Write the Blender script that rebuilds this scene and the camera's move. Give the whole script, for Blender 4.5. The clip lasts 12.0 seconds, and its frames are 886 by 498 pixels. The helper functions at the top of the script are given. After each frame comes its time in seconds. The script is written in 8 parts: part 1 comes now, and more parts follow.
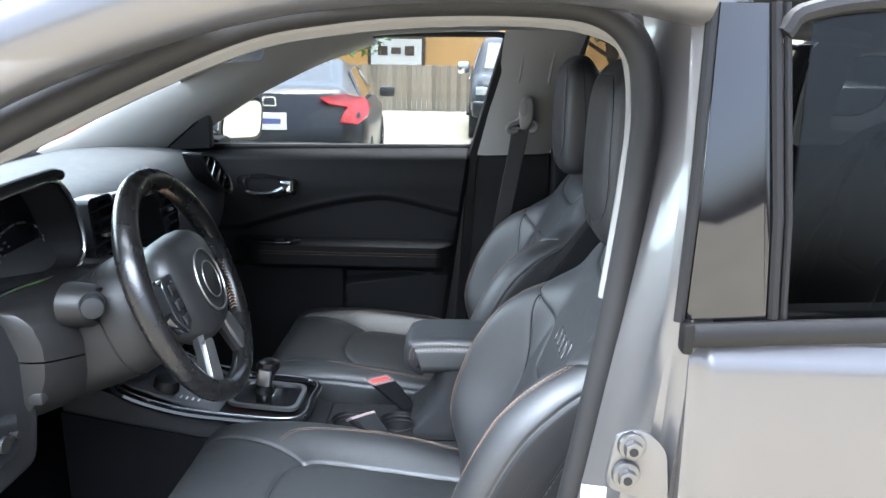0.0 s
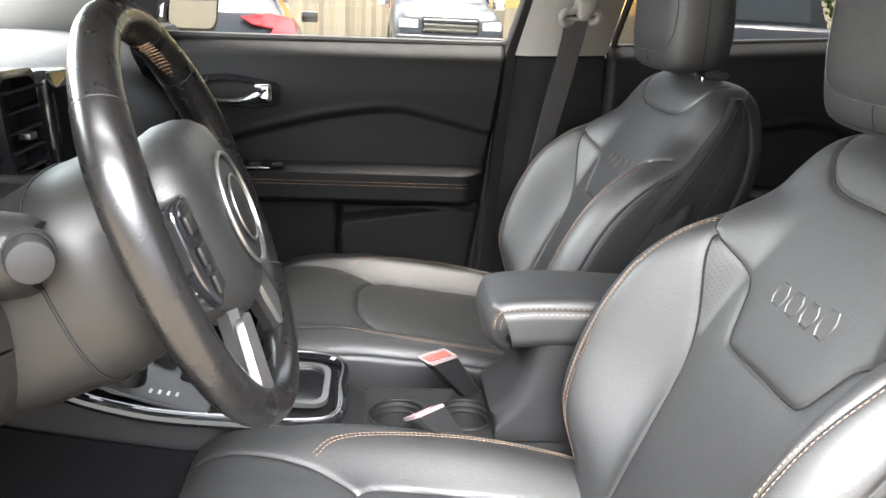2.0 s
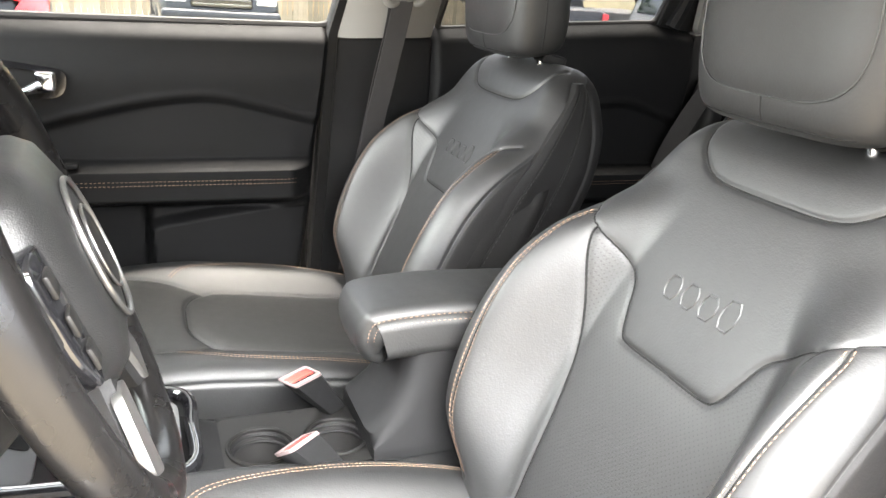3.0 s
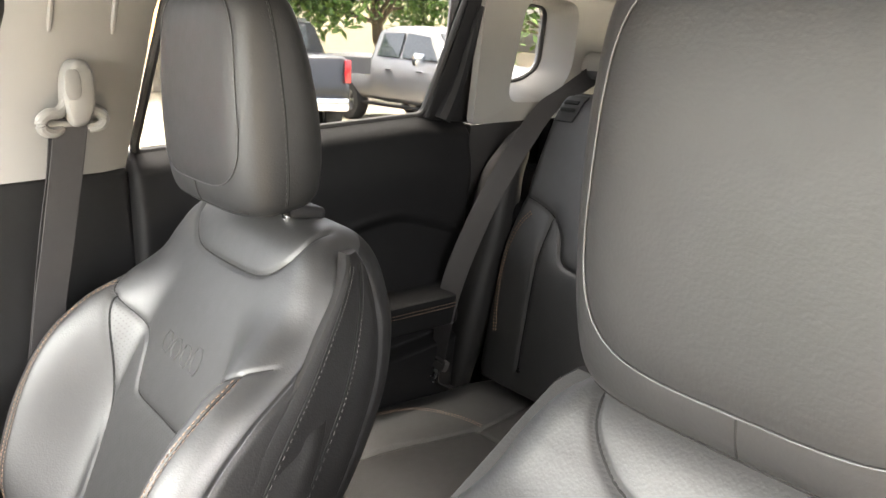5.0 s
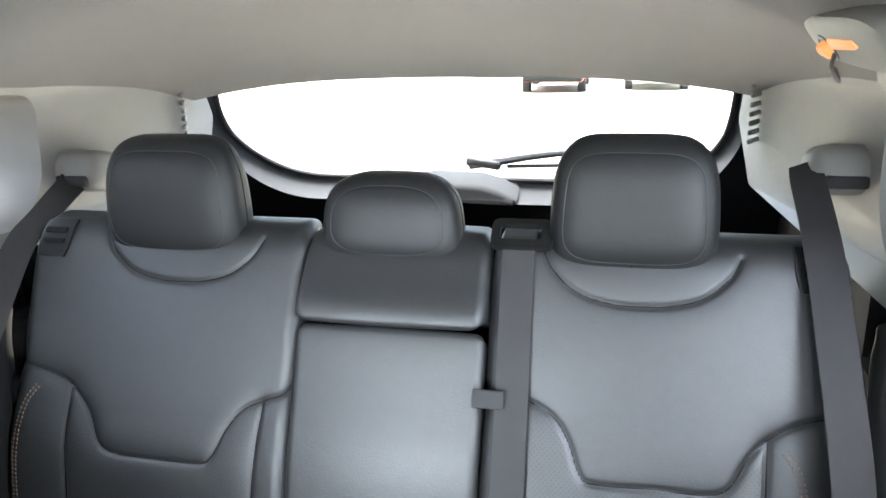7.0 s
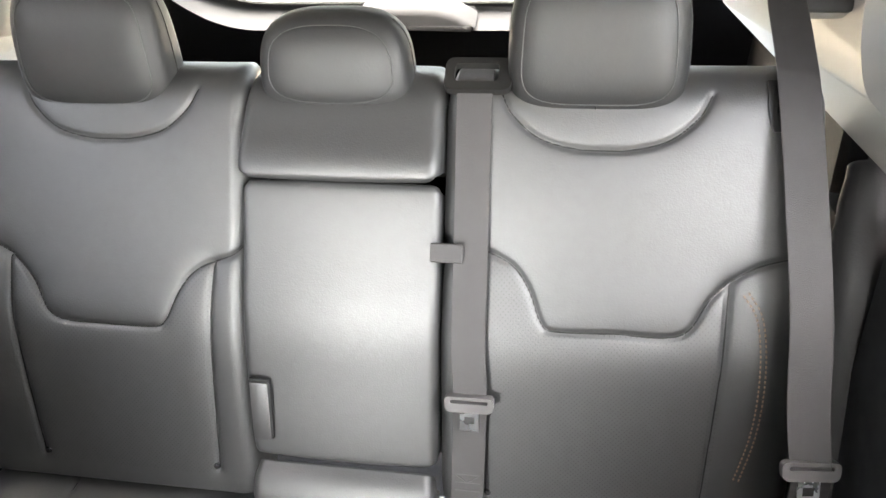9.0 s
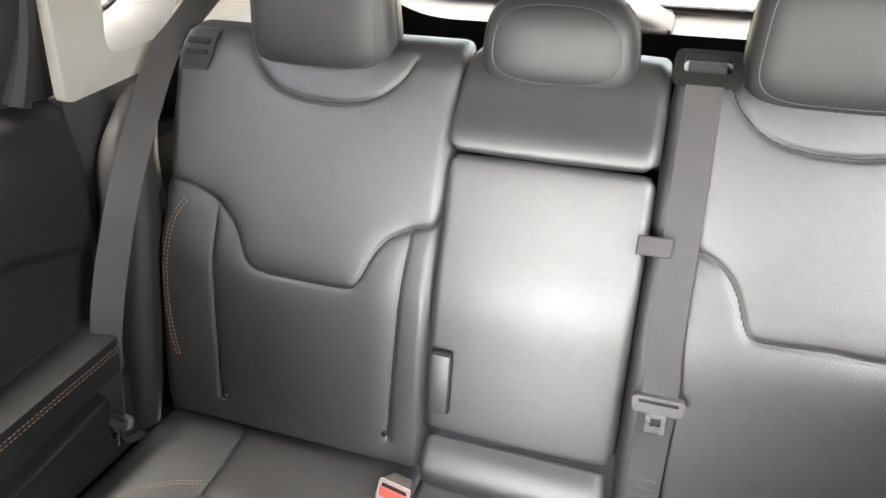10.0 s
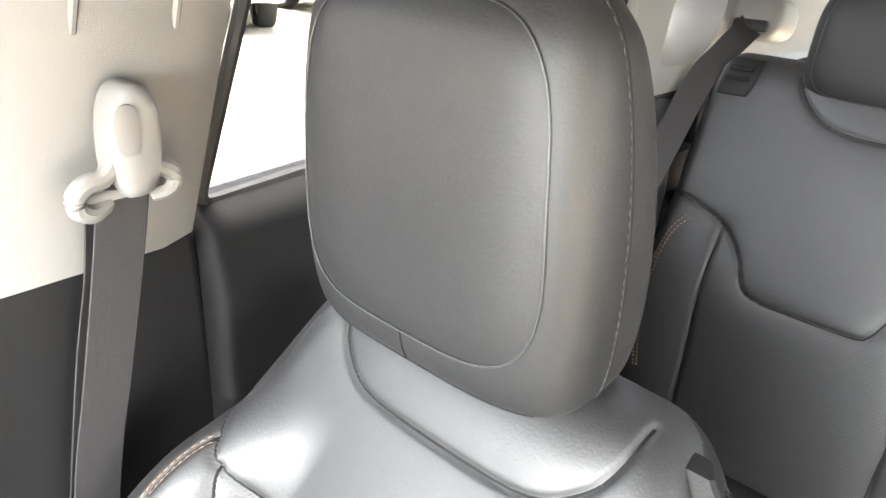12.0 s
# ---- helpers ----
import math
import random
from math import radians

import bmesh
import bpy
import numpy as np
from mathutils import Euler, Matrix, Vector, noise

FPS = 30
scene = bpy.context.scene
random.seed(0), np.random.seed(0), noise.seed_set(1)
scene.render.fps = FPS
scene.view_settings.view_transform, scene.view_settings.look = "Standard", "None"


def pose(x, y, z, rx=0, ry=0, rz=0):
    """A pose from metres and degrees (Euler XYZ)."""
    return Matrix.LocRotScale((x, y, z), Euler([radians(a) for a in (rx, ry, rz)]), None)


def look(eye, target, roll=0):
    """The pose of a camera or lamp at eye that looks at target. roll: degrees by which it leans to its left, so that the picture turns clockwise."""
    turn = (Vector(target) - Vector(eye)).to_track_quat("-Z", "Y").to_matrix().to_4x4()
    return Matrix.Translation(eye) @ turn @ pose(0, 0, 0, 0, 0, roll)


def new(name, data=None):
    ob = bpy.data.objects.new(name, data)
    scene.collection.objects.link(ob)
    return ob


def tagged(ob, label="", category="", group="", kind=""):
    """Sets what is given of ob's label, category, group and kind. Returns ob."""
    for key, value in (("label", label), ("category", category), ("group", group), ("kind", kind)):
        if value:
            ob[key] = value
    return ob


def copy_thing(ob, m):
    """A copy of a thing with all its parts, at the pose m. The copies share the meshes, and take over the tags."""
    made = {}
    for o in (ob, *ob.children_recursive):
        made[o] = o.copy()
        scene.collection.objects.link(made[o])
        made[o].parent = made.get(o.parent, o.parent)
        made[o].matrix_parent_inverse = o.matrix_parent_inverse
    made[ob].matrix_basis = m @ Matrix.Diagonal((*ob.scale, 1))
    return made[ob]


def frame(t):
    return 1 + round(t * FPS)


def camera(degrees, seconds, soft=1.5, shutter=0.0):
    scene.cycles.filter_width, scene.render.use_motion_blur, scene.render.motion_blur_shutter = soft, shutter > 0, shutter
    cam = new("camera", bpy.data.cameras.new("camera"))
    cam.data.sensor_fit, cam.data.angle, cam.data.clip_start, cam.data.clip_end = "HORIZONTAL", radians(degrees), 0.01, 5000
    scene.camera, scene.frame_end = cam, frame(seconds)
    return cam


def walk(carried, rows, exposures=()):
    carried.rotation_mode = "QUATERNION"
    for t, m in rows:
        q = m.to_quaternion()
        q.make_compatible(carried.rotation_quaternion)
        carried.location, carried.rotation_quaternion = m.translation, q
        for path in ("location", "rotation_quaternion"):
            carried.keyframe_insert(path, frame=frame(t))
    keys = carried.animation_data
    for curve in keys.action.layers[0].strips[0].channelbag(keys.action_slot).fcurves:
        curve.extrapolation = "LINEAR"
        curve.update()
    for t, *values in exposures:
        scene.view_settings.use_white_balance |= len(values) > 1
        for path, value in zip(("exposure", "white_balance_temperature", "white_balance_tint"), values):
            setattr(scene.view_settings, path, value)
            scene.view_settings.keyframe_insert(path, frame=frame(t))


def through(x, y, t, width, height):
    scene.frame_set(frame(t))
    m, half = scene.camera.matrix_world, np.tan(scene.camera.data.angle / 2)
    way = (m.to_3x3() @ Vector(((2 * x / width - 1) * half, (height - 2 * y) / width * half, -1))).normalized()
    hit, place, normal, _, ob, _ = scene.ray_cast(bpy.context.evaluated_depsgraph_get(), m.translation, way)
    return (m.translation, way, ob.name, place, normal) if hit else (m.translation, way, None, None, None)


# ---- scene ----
cam = camera(59.9, 12.0)
PATH = [
    (0, (0.071, -1.61, 1.392), (0.009, 0.325, 0.892), 0.9),
    (0.5, (0.018, -1.555, 1.352), (-0.076, 0.37, 0.817), 1.9),
    (1, (-0.054, -1.393, 1.288), (-0.171, 0.515, 0.699), 2.4),
    (1.5, (-0.136, -1.245, 1.239), (-0.203, 0.655, 0.618), 3.1),
    (2, (-0.227, -1.111, 1.22), (-0.041, 0.778, 0.587), 3.0),
    (2.5, (-0.302, -1.024, 1.215), (0.196, 0.799, 0.561), 3.6),
    (3, (-0.314, -0.987, 1.22), (0.404, 0.761, 0.564), 4.3),
    (3.2, (-0.305, -0.961, 1.228), (0.478, 0.759, 0.573), 4.4),
    (4.8, (-0.078, -0.579, 1.311), (1.093, 0.946, 0.758), 1.8),
    (5, (-0.075, -0.549, 1.316), (1.165, 0.928, 0.785), 2.1),
    (5.5, (-0.07, -0.499, 1.34), (1.378, 0.797, 0.868), 2.4),
    (6, (0.005, -0.424, 1.371), (1.656, 0.621, 0.947), 1.7),
    (6.5, (0.083, -0.341, 1.482), (1.889, 0.372, 1.0), 0.3),
    (7, (0.155, -0.324, 1.521), (2.018, 0.099, 0.928), -1.4),
    (7.2, (0.189, -0.324, 1.533), (2.04, 0.012, 0.853), -1.4),
    (8.8, (0.237, -0.345, 1.548), (1.926, -0.064, 0.515), -3.3),
    (9, (0.234, -0.328, 1.54), (1.918, -0.008, 0.51), -2.9),
    (9.5, (0.202, -0.258, 1.513), (1.872, 0.181, 0.504), -1.8),
    (10, (0.188, -0.2, 1.499), (1.826, 0.383, 0.511), -0.7),
    (10.5, (0.156, -0.124, 1.485), (1.736, 0.609, 0.501), 0.1),
    (11, (0.096, -0.06, 1.458), (1.644, 0.827, 0.555), 1.6),
    (11.5, (0.051, -0.015, 1.436), (1.512, 1.074, 0.612), 2.1),
    (12, (-0.023, 0.026, 1.4), (1.292, 1.304, 0.602), 2.3),
]
EXPO = [(0.0, 3.5, 5700, 9), (1.0, 3.75, 5800, 9), (1.5, 4.32, 6500, 11), (2.0, 4.5, 6800, 12), (2.5, 4.65, 7000, 12), (3.2, 5.0, 7000, 11), (5.0, 5.52, 7300, 13), (5.5, 5.84, 7350, 15), (6.0, 5.91, 7150, 15), (6.5, 5.79, 6150, 10), (7.0, 5.85, 6000, 9), (9.0, 6.72, 7000, 12), (10.5, 6.72, 7000, 12), (11.0, 6.85, 7100, 12), (12.0, 6.26, 6800, 12)]
walk(cam, [(t, look(eye, target, roll)) for t, eye, target, roll in PATH], EXPO)

# ---- light ----
world = bpy.data.worlds.new("sky")
scene.world = world
world.use_nodes = True
wn = world.node_tree.nodes
sky = wn.new("ShaderNodeTexSky")
sky.sky_type = "NISHITA"
sky.sun_disc = False
sky.sun_elevation = radians(80)
sky.sun_rotation = radians(25)
sky.air_density, sky.dust_density, sky.ozone_density = 1.0, 6.0, 0.5
haze = wn.new("ShaderNodeHueSaturation")
haze.inputs["Saturation"].default_value = 0.55
wn["Background"].inputs["Strength"].default_value = 0.11
world.node_tree.links.new(sky.outputs[0], haze.inputs["Color"])
world.node_tree.links.new(haze.outputs[0], wn["Background"].inputs[0])
sun = new("sun", bpy.data.lights.new("sun", "SUN"))
sun.data.energy, sun.data.angle, sun.data.color = 0.65, radians(12), (1.0, 0.97, 0.93)
sun.matrix_world = look((0, 0, 30), (-30 * 0.06, -30 * 0.16, 0), 0)

# added fill lamps, as extra skylight: open driver's doorway, driver's rear window, above windscreen
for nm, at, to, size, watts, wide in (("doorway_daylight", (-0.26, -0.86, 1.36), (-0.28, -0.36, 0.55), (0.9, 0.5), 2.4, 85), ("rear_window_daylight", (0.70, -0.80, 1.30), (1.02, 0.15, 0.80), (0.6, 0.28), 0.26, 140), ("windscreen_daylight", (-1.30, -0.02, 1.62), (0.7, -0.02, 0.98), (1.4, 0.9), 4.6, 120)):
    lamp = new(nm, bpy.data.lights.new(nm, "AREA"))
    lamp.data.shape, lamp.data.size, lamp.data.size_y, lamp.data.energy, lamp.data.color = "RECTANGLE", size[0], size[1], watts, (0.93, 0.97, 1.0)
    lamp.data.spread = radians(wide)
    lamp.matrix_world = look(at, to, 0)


# ---- materials ----
def mat(name, colour, rough=0.5, metal=0.0, grain=0.0, scale=200.0, mottle=0.12, mscale=6.0, coat=0.0, spec=0.5, rough_var=0.08, per_object=0.0):
    """A surface with mottled colour, uneven gloss and fine relief at real-world size."""
    m = bpy.data.materials.new(name)
    m.use_nodes = True
    nt, nodes = m.node_tree, m.node_tree.nodes
    b = nodes["Principled BSDF"]
    b.inputs["Metallic"].default_value = metal
    b.inputs["Specular IOR Level"].default_value = spec
    b.inputs["Coat Weight"].default_value = coat
    b.inputs["Coat Roughness"].default_value = 0.05
    tc = nodes.new("ShaderNodeTexCoord")
    n1 = nodes.new("ShaderNodeTexNoise")
    n1.inputs["Scale"].default_value, n1.inputs["Detail"].default_value = mscale, 6
    nt.links.new(tc.outputs["Object"], n1.inputs["Vector"])
    ramp = nodes.new("ShaderNodeMix")
    ramp.data_type = "RGBA"
    lo = [max(0.0, c * (1 - mottle)) for c in colour]
    hi = [min(1.0, c * (1 + mottle)) for c in colour]
    ramp.inputs[6].default_value, ramp.inputs[7].default_value = (*lo, 1), (*hi, 1)
    nt.links.new(n1.outputs["Fac"], ramp.inputs[0])
    last = ramp.outputs[2]
    if per_object:
        oi = nodes.new("ShaderNodeObjectInfo")
        hs = nodes.new("ShaderNodeHueSaturation")
        mr = nodes.new("ShaderNodeMapRange")
        mr.inputs["To Min"].default_value, mr.inputs["To Max"].default_value = 1 - per_object, 1 + per_object
        nt.links.new(oi.outputs["Random"], mr.inputs["Value"])
        nt.links.new(mr.outputs[0], hs.inputs["Value"])
        nt.links.new(last, hs.inputs["Color"])
        last = hs.outputs[0]
    nt.links.new(last, b.inputs["Base Color"])
    mr = nodes.new("ShaderNodeMapRange")
    mr.inputs["To Min"].default_value, mr.inputs["To Max"].default_value = max(0.02, rough - rough_var), min(1, rough + rough_var)
    n2 = nodes.new("ShaderNodeTexNoise")
    n2.inputs["Scale"].default_value, n2.inputs["Detail"].default_value = mscale * 7, 4
    nt.links.new(tc.outputs["Object"], n2.inputs["Vector"])
    nt.links.new(n2.outputs["Fac"], mr.inputs["Value"])
    nt.links.new(mr.outputs[0], b.inputs["Roughness"])
    if grain:
        n3 = nodes.new("ShaderNodeTexNoise")
        n3.inputs["Scale"].default_value, n3.inputs["Detail"].default_value = scale, 2
        nt.links.new(tc.outputs["Object"], n3.inputs["Vector"])
        bp = nodes.new("ShaderNodeBump")
        bp.inputs["Strength"].default_value, bp.inputs["Distance"].default_value = grain, 0.001
        nt.links.new(n3.outputs["Fac"], bp.inputs["Height"])
        nt.links.new(bp.outputs[0], b.inputs["Normal"])
    return m


def leather(name, colour, rough, perf="", cell=480.0, strength=0.14, punched=0.75, creased=0.35):
    """Grained leather; perf names the two axes along which small holes are punched."""
    m = mat(name, colour, rough, mottle=0.14, mscale=9.0, rough_var=0.06, spec=0.85, coat=0.04)
    nt, nodes = m.node_tree, m.node_tree.nodes
    b = nodes["Principled BSDF"]
    b.inputs["Coat Roughness"].default_value = 0.45
    tc = nodes.new("ShaderNodeTexCoord")
    vo = nodes.new("ShaderNodeTexVoronoi")
    vo.feature = "SMOOTH_F1"
    vo.inputs["Scale"].default_value = cell
    nt.links.new(tc.outputs["Object"], vo.inputs["Vector"])
    no = nodes.new("ShaderNodeTexNoise")
    no.inputs["Scale"].default_value, no.inputs["Detail"].default_value = 260.0, 4
    nt.links.new(tc.outputs["Object"], no.inputs["Vector"])
    mx = nodes.new("ShaderNodeMath")
    mx.operation = "MULTIPLY_ADD"
    mx.inputs[1].default_value = 0.9
    nt.links.new(vo.outputs["Distance"], mx.inputs[0])
    # long soft creases over the fine grain
    mp = nodes.new("ShaderNodeMapping")
    mp.inputs["Scale"].default_value = (130.0, 130.0, 270.0)
    nt.links.new(tc.outputs["Object"], mp.inputs["Vector"])
    cr = nodes.new("ShaderNodeTexNoise")
    cr.inputs["Scale"].default_value, cr.inputs["Detail"].default_value, cr.inputs["Distortion"].default_value = 1.0, 3, 1.4
    nt.links.new(mp.outputs[0], cr.inputs["Vector"])
    ck = nodes.new("ShaderNodeMath")
    ck.operation = "MULTIPLY_ADD"
    ck.inputs[1].default_value = creased * 1.6
    nt.links.new(cr.outputs["Fac"], ck.inputs[0])
    nt.links.new(no.outputs["Fac"], ck.inputs[2])
    nt.links.new(ck.outputs[0], mx.inputs[2])
    bp = nodes.new("ShaderNodeBump")
    bp.inputs["Strength"].default_value, bp.inputs["Distance"].default_value = strength, 0.0012
    nt.links.new(mx.outputs[0], bp.inputs["Height"])
    last = bp.outputs[0]
    if perf:
        sp = nodes.new("ShaderNodeSeparateXYZ")
        nt.links.new(tc.outputs["Object"], sp.inputs[0])
        sums = None
        for axis in perf:
            k = nodes.new("ShaderNodeMath")
            k.operation = "MULTIPLY"
            k.inputs[1].default_value = 2 * math.pi / 0.0070
            nt.links.new(sp.outputs[axis], k.inputs[0])
            c = nodes.new("ShaderNodeMath")
            c.operation = "COSINE"
            nt.links.new(k.outputs[0], c.inputs[0])
            if sums is None:
                sums = c
            else:
                a = nodes.new("ShaderNodeMath")
                a.operation = "MULTIPLY"
                nt.links.new(sums.outputs[0], a.inputs[0])
                nt.links.new(c.outputs[0], a.inputs[1])
                sums = a
        hole = nodes.new("ShaderNodeMapRange")
        hole.inputs["From Min"].default_value, hole.inputs["From Max"].default_value = 0.62, 0.9
        hole.inputs["To Max"].default_value = punched
        nt.links.new(sums.outputs[0], hole.inputs["Value"])
        base = b.inputs["Base Color"].links[0].from_socket
        punch = nodes.new("ShaderNodeMix")
        punch.data_type = "RGBA"
        punch.inputs[7].default_value = (0.003, 0.003, 0.003, 1)
        nt.links.new(hole.outputs[0], punch.inputs[0])
        nt.links.new(base, punch.inputs[6])
        nt.links.new(punch.outputs[2], b.inputs["Base Color"])
        gloss = nodes.new("ShaderNodeMapRange")
        gloss.inputs["To Min"].default_value, gloss.inputs["To Max"].default_value = 0.85, 0.1
        nt.links.new(hole.outputs[0], gloss.inputs["Value"])
        nt.links.new(gloss.outputs[0], b.inputs["Specular IOR Level"])
        inv = nodes.new("ShaderNodeMath")
        inv.operation = "SUBTRACT"
        inv.inputs[0].default_value = 1.0
        nt.links.new(hole.outputs[0], inv.inputs[1])
        b2 = nodes.new("ShaderNodeBump")
        b2.inputs["Strength"].default_value, b2.inputs["Distance"].default_value = 0.6 * punched, 0.0010
        nt.links.new(inv.outputs[0], b2.inputs["Height"])
        nt.links.new(last, b2.inputs["Normal"])
        last = b2.outputs[0]
    nt.links.new(last, b.inputs["Normal"])
    return m


def glass(name, tint=(0.9, 0.95, 0.93), through=0.9, rough=0.0):
    """A thin pane: mostly clear, with a sky reflection that grows towards grazing angles."""
    m = bpy.data.materials.new(name)
    m.use_nodes = True
    nt, nodes = m.node_tree, m.node_tree.nodes
    out = nodes["Material Output"]
    nodes.remove(nodes["Principled BSDF"])
    tr, gl, mx, fr = nodes.new("ShaderNodeBsdfTransparent"), nodes.new("ShaderNodeBsdfGlossy"), nodes.new("ShaderNodeMixShader"), nodes.new("ShaderNodeLayerWeight")
    tr.inputs["Color"].default_value = (*[c * through for c in tint], 1)
    gl.inputs["Roughness"].default_value = rough + 0.01
    fr.inputs["Blend"].default_value = 0.5
    pw, ma = nodes.new("ShaderNodeMath"), nodes.new("ShaderNodeMath")
    pw.operation, ma.operation = "POWER", "MULTIPLY_ADD"
    pw.inputs[1].default_value, ma.inputs[1].default_value, ma.inputs[2].default_value = 5.0, 0.8, 0.014
    nt.links.new(fr.outputs["Facing"], pw.inputs[0])
    nt.links.new(pw.outputs[0], ma.inputs[0])
    nt.links.new(ma.outputs[0], mx.inputs[0])
    nt.links.new(tr.outputs[0], mx.inputs[1])
    nt.links.new(gl.outputs[0], mx.inputs[2])
    nt.links.new(mx.outputs[0], out.inputs[0])
    return m


def glow(name, colour, strength):
    m = bpy.data.materials.new(name)
    m.use_nodes = True
    b = m.node_tree.nodes["Principled BSDF"]
    b.inputs["Base Color"].default_value = (*colour, 1)
    b.inputs["Emission Color"].default_value = (*colour, 1)
    b.inputs["Emission Strength"].default_value = strength
    return m


LEATHER = leather("black_leather", (0.0062, 0.0063, 0.0066), 0.56)
LEATHER_SOFT = leather("soft_creased_black_leather", (0.0062, 0.0063, 0.0066), 0.59, cell=430.0, strength=0.11, creased=0.6)
LEATHER_SOFT.node_tree.nodes["Principled BSDF"].inputs["Specular IOR Level"].default_value = 0.5
LEATHER_PERF = leather("perforated_black_leather", (0.0062, 0.0063, 0.0066), 0.56, perf="YZ", punched=0.3)
LEATHER_PERF_FINE = leather("finely_punched_black_leather", (0.0062, 0.0063, 0.0066), 0.56, perf="YZ", punched=0.35)
LEATHER_PERF_FLAT = leather("perforated_black_leather_flat", (0.0062, 0.0063, 0.0066), 0.56, perf="XY", punched=0.3)
LEATHER_SIDE = leather("dull_black_side_leather", (0.006, 0.0057, 0.0058), 0.62)
LEATHER_SIDE.node_tree.nodes["Principled BSDF"].inputs["Specular IOR Level"].default_value = 0.3
LEATHER_WORN = mat("smooth_worn_leather", (0.005, 0.0047, 0.0047), 0.28, grain=0.10, scale=500, mottle=0.25, spec=0.32, coat=0.04, rough_var=0.05)
PLASTIC = mat("black_grained_plastic", (0.008, 0.008, 0.0085), 0.62, grain=0.35, scale=900, mottle=0.15, spec=0.22)
PLASTIC_DOOR = mat("black_door_plastic", (0.0052, 0.0052, 0.0056), 0.6, grain=0.35, scale=900, mottle=0.15, spec=0.15)
PLASTIC_DASH = mat("charcoal_soft_plastic", (0.028, 0.0283, 0.029), 0.68, spec=0.3, grain=0.4, scale=700, mottle=0.12)
PLASTIC_HUB = mat("fine_grained_black_plastic", (0.008, 0.008, 0.0082), 0.45, grain=0.35, scale=800, mottle=0.1)
PLASTIC_GLOSS = mat("gloss_black_plastic", (0.008, 0.008, 0.009), 0.08, coat=0.6, rough_var=0.03)
PLASTIC_SHROUD = mat("smooth_grey_black_plastic", (0.0075, 0.0072, 0.007), 0.48, grain=0.15, scale=600, spec=0.28)
RUBBER = mat("black_rubber_seal", (0.012, 0.0115, 0.0115), 0.6, grain=0.2, scale=300, spec=0.35)
CARPET = mat("black_carpet", (0.0035, 0.0035, 0.004), 0.95, grain=0.9, scale=900, spec=0.1)
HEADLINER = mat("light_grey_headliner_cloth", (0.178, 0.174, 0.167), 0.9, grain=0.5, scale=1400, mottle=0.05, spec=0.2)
TRIM_LIGHT = mat("light_grey_trim_plastic", (0.175, 0.170, 0.160), 0.55, grain=0.3, scale=900, mottle=0.05)
TRIM_GREY = mat("mid_grey_trim_plastic", (0.026, 0.0262, 0.0272), 0.8, grain=0.2, scale=700, mottle=0.06, spec=0.08)
THREAD_GREY = mat("grey_thread", (0.035, 0.034, 0.033), 0.8)
CHROME = mat("chrome", (0.75, 0.76, 0.78), 0.12, metal=1.0, rough_var=0.05)
SATIN = mat("satin_silver", (0.19, 0.187, 0.183), 0.38, metal=0.9)
STEEL = mat("bare_steel", (0.55, 0.55, 0.56), 0.3, metal=1.0)
PAINT = mat("silver_car_paint", (0.165, 0.16, 0.157), 0.36, metal=0.7, coat=0.6, mottle=0.04, mscale=3)
SEAM = mat("black_seam", (0.006, 0.006, 0.006), 0.8, spec=0.2)
TONGUE = mat("grey_tongue_plastic", (0.055, 0.052, 0.052), 0.4, grain=0.1, scale=500)
BLADE = mat("bright_steel_blade", (0.5, 0.51, 0.53), 0.28, metal=1.0)
GREY_TRAY = mat("grey_satin_plastic", (0.06, 0.06, 0.062), 0.36, grain=0.2, scale=600)
THREAD = mat("tan_thread", (0.18, 0.118, 0.078), 0.8)
WEB = mat("charcoal_webbing", (0.019, 0.0172, 0.0176), 0.7, grain=0.8, scale=1100)
BUCKLE_RED = mat("red_plastic", (0.62, 0.075, 0.06), 0.4)
BUCKLE_RIM = mat("pinkish_grey_plastic", (0.20, 0.15, 0.15), 0.4)
GLASS = glass("clear_glass")
GLASS_DARK = glass("privacy_glass", (0.9, 0.92, 0.92), 0.5)
GLASS_TINT = glass("lightly_tinted_glass", (0.92, 0.95, 0.94), 0.72)
SCREEN = mat("dark_display", (0.004, 0.004, 0.005), 0.2, spec=0.2)
WHITE = mat("white_print", (0.7, 0.7, 0.7), 0.5)
LED_RED = glow("red_light", (1.0, 0.03, 0.06), 3.0)
LAMP_WARM = glow("warm_lamp", (0.9, 0.33, 0.10), 0.008)


# ---- mesh helpers ----
def link(name, verts, faces, mats, parent=None, smooth=True, idx=None, label="", sharp=None):
    me = bpy.data.meshes.new(name)
    me.from_pydata([tuple(map(float, v)) for v in verts], [], [tuple(map(int, f)) for f in faces])
    for m in mats if isinstance(mats, (list, tuple)) else [mats]:
        me.materials.append(m)
    if idx is not None:
        me.polygons.foreach_set("material_index", np.asarray(idx, np.int32))
    me.polygons.foreach_set("use_smooth", np.full(len(me.polygons), smooth))
    if sharp:
        me.set_sharp_from_angle(angle=radians(sharp))
    me.update()
    ob = new(name, me)
    if parent is not None:
        ob.parent = parent
        ob.matrix_parent_inverse = world_of(parent).inverted()
    if label:
        ob["label"] = label
    return ob


def world_of(ob):
    m = ob.matrix_basis.copy()
    if ob.parent is not None:
        m = world_of(ob.parent) @ ob.matrix_parent_inverse @ m
    return m


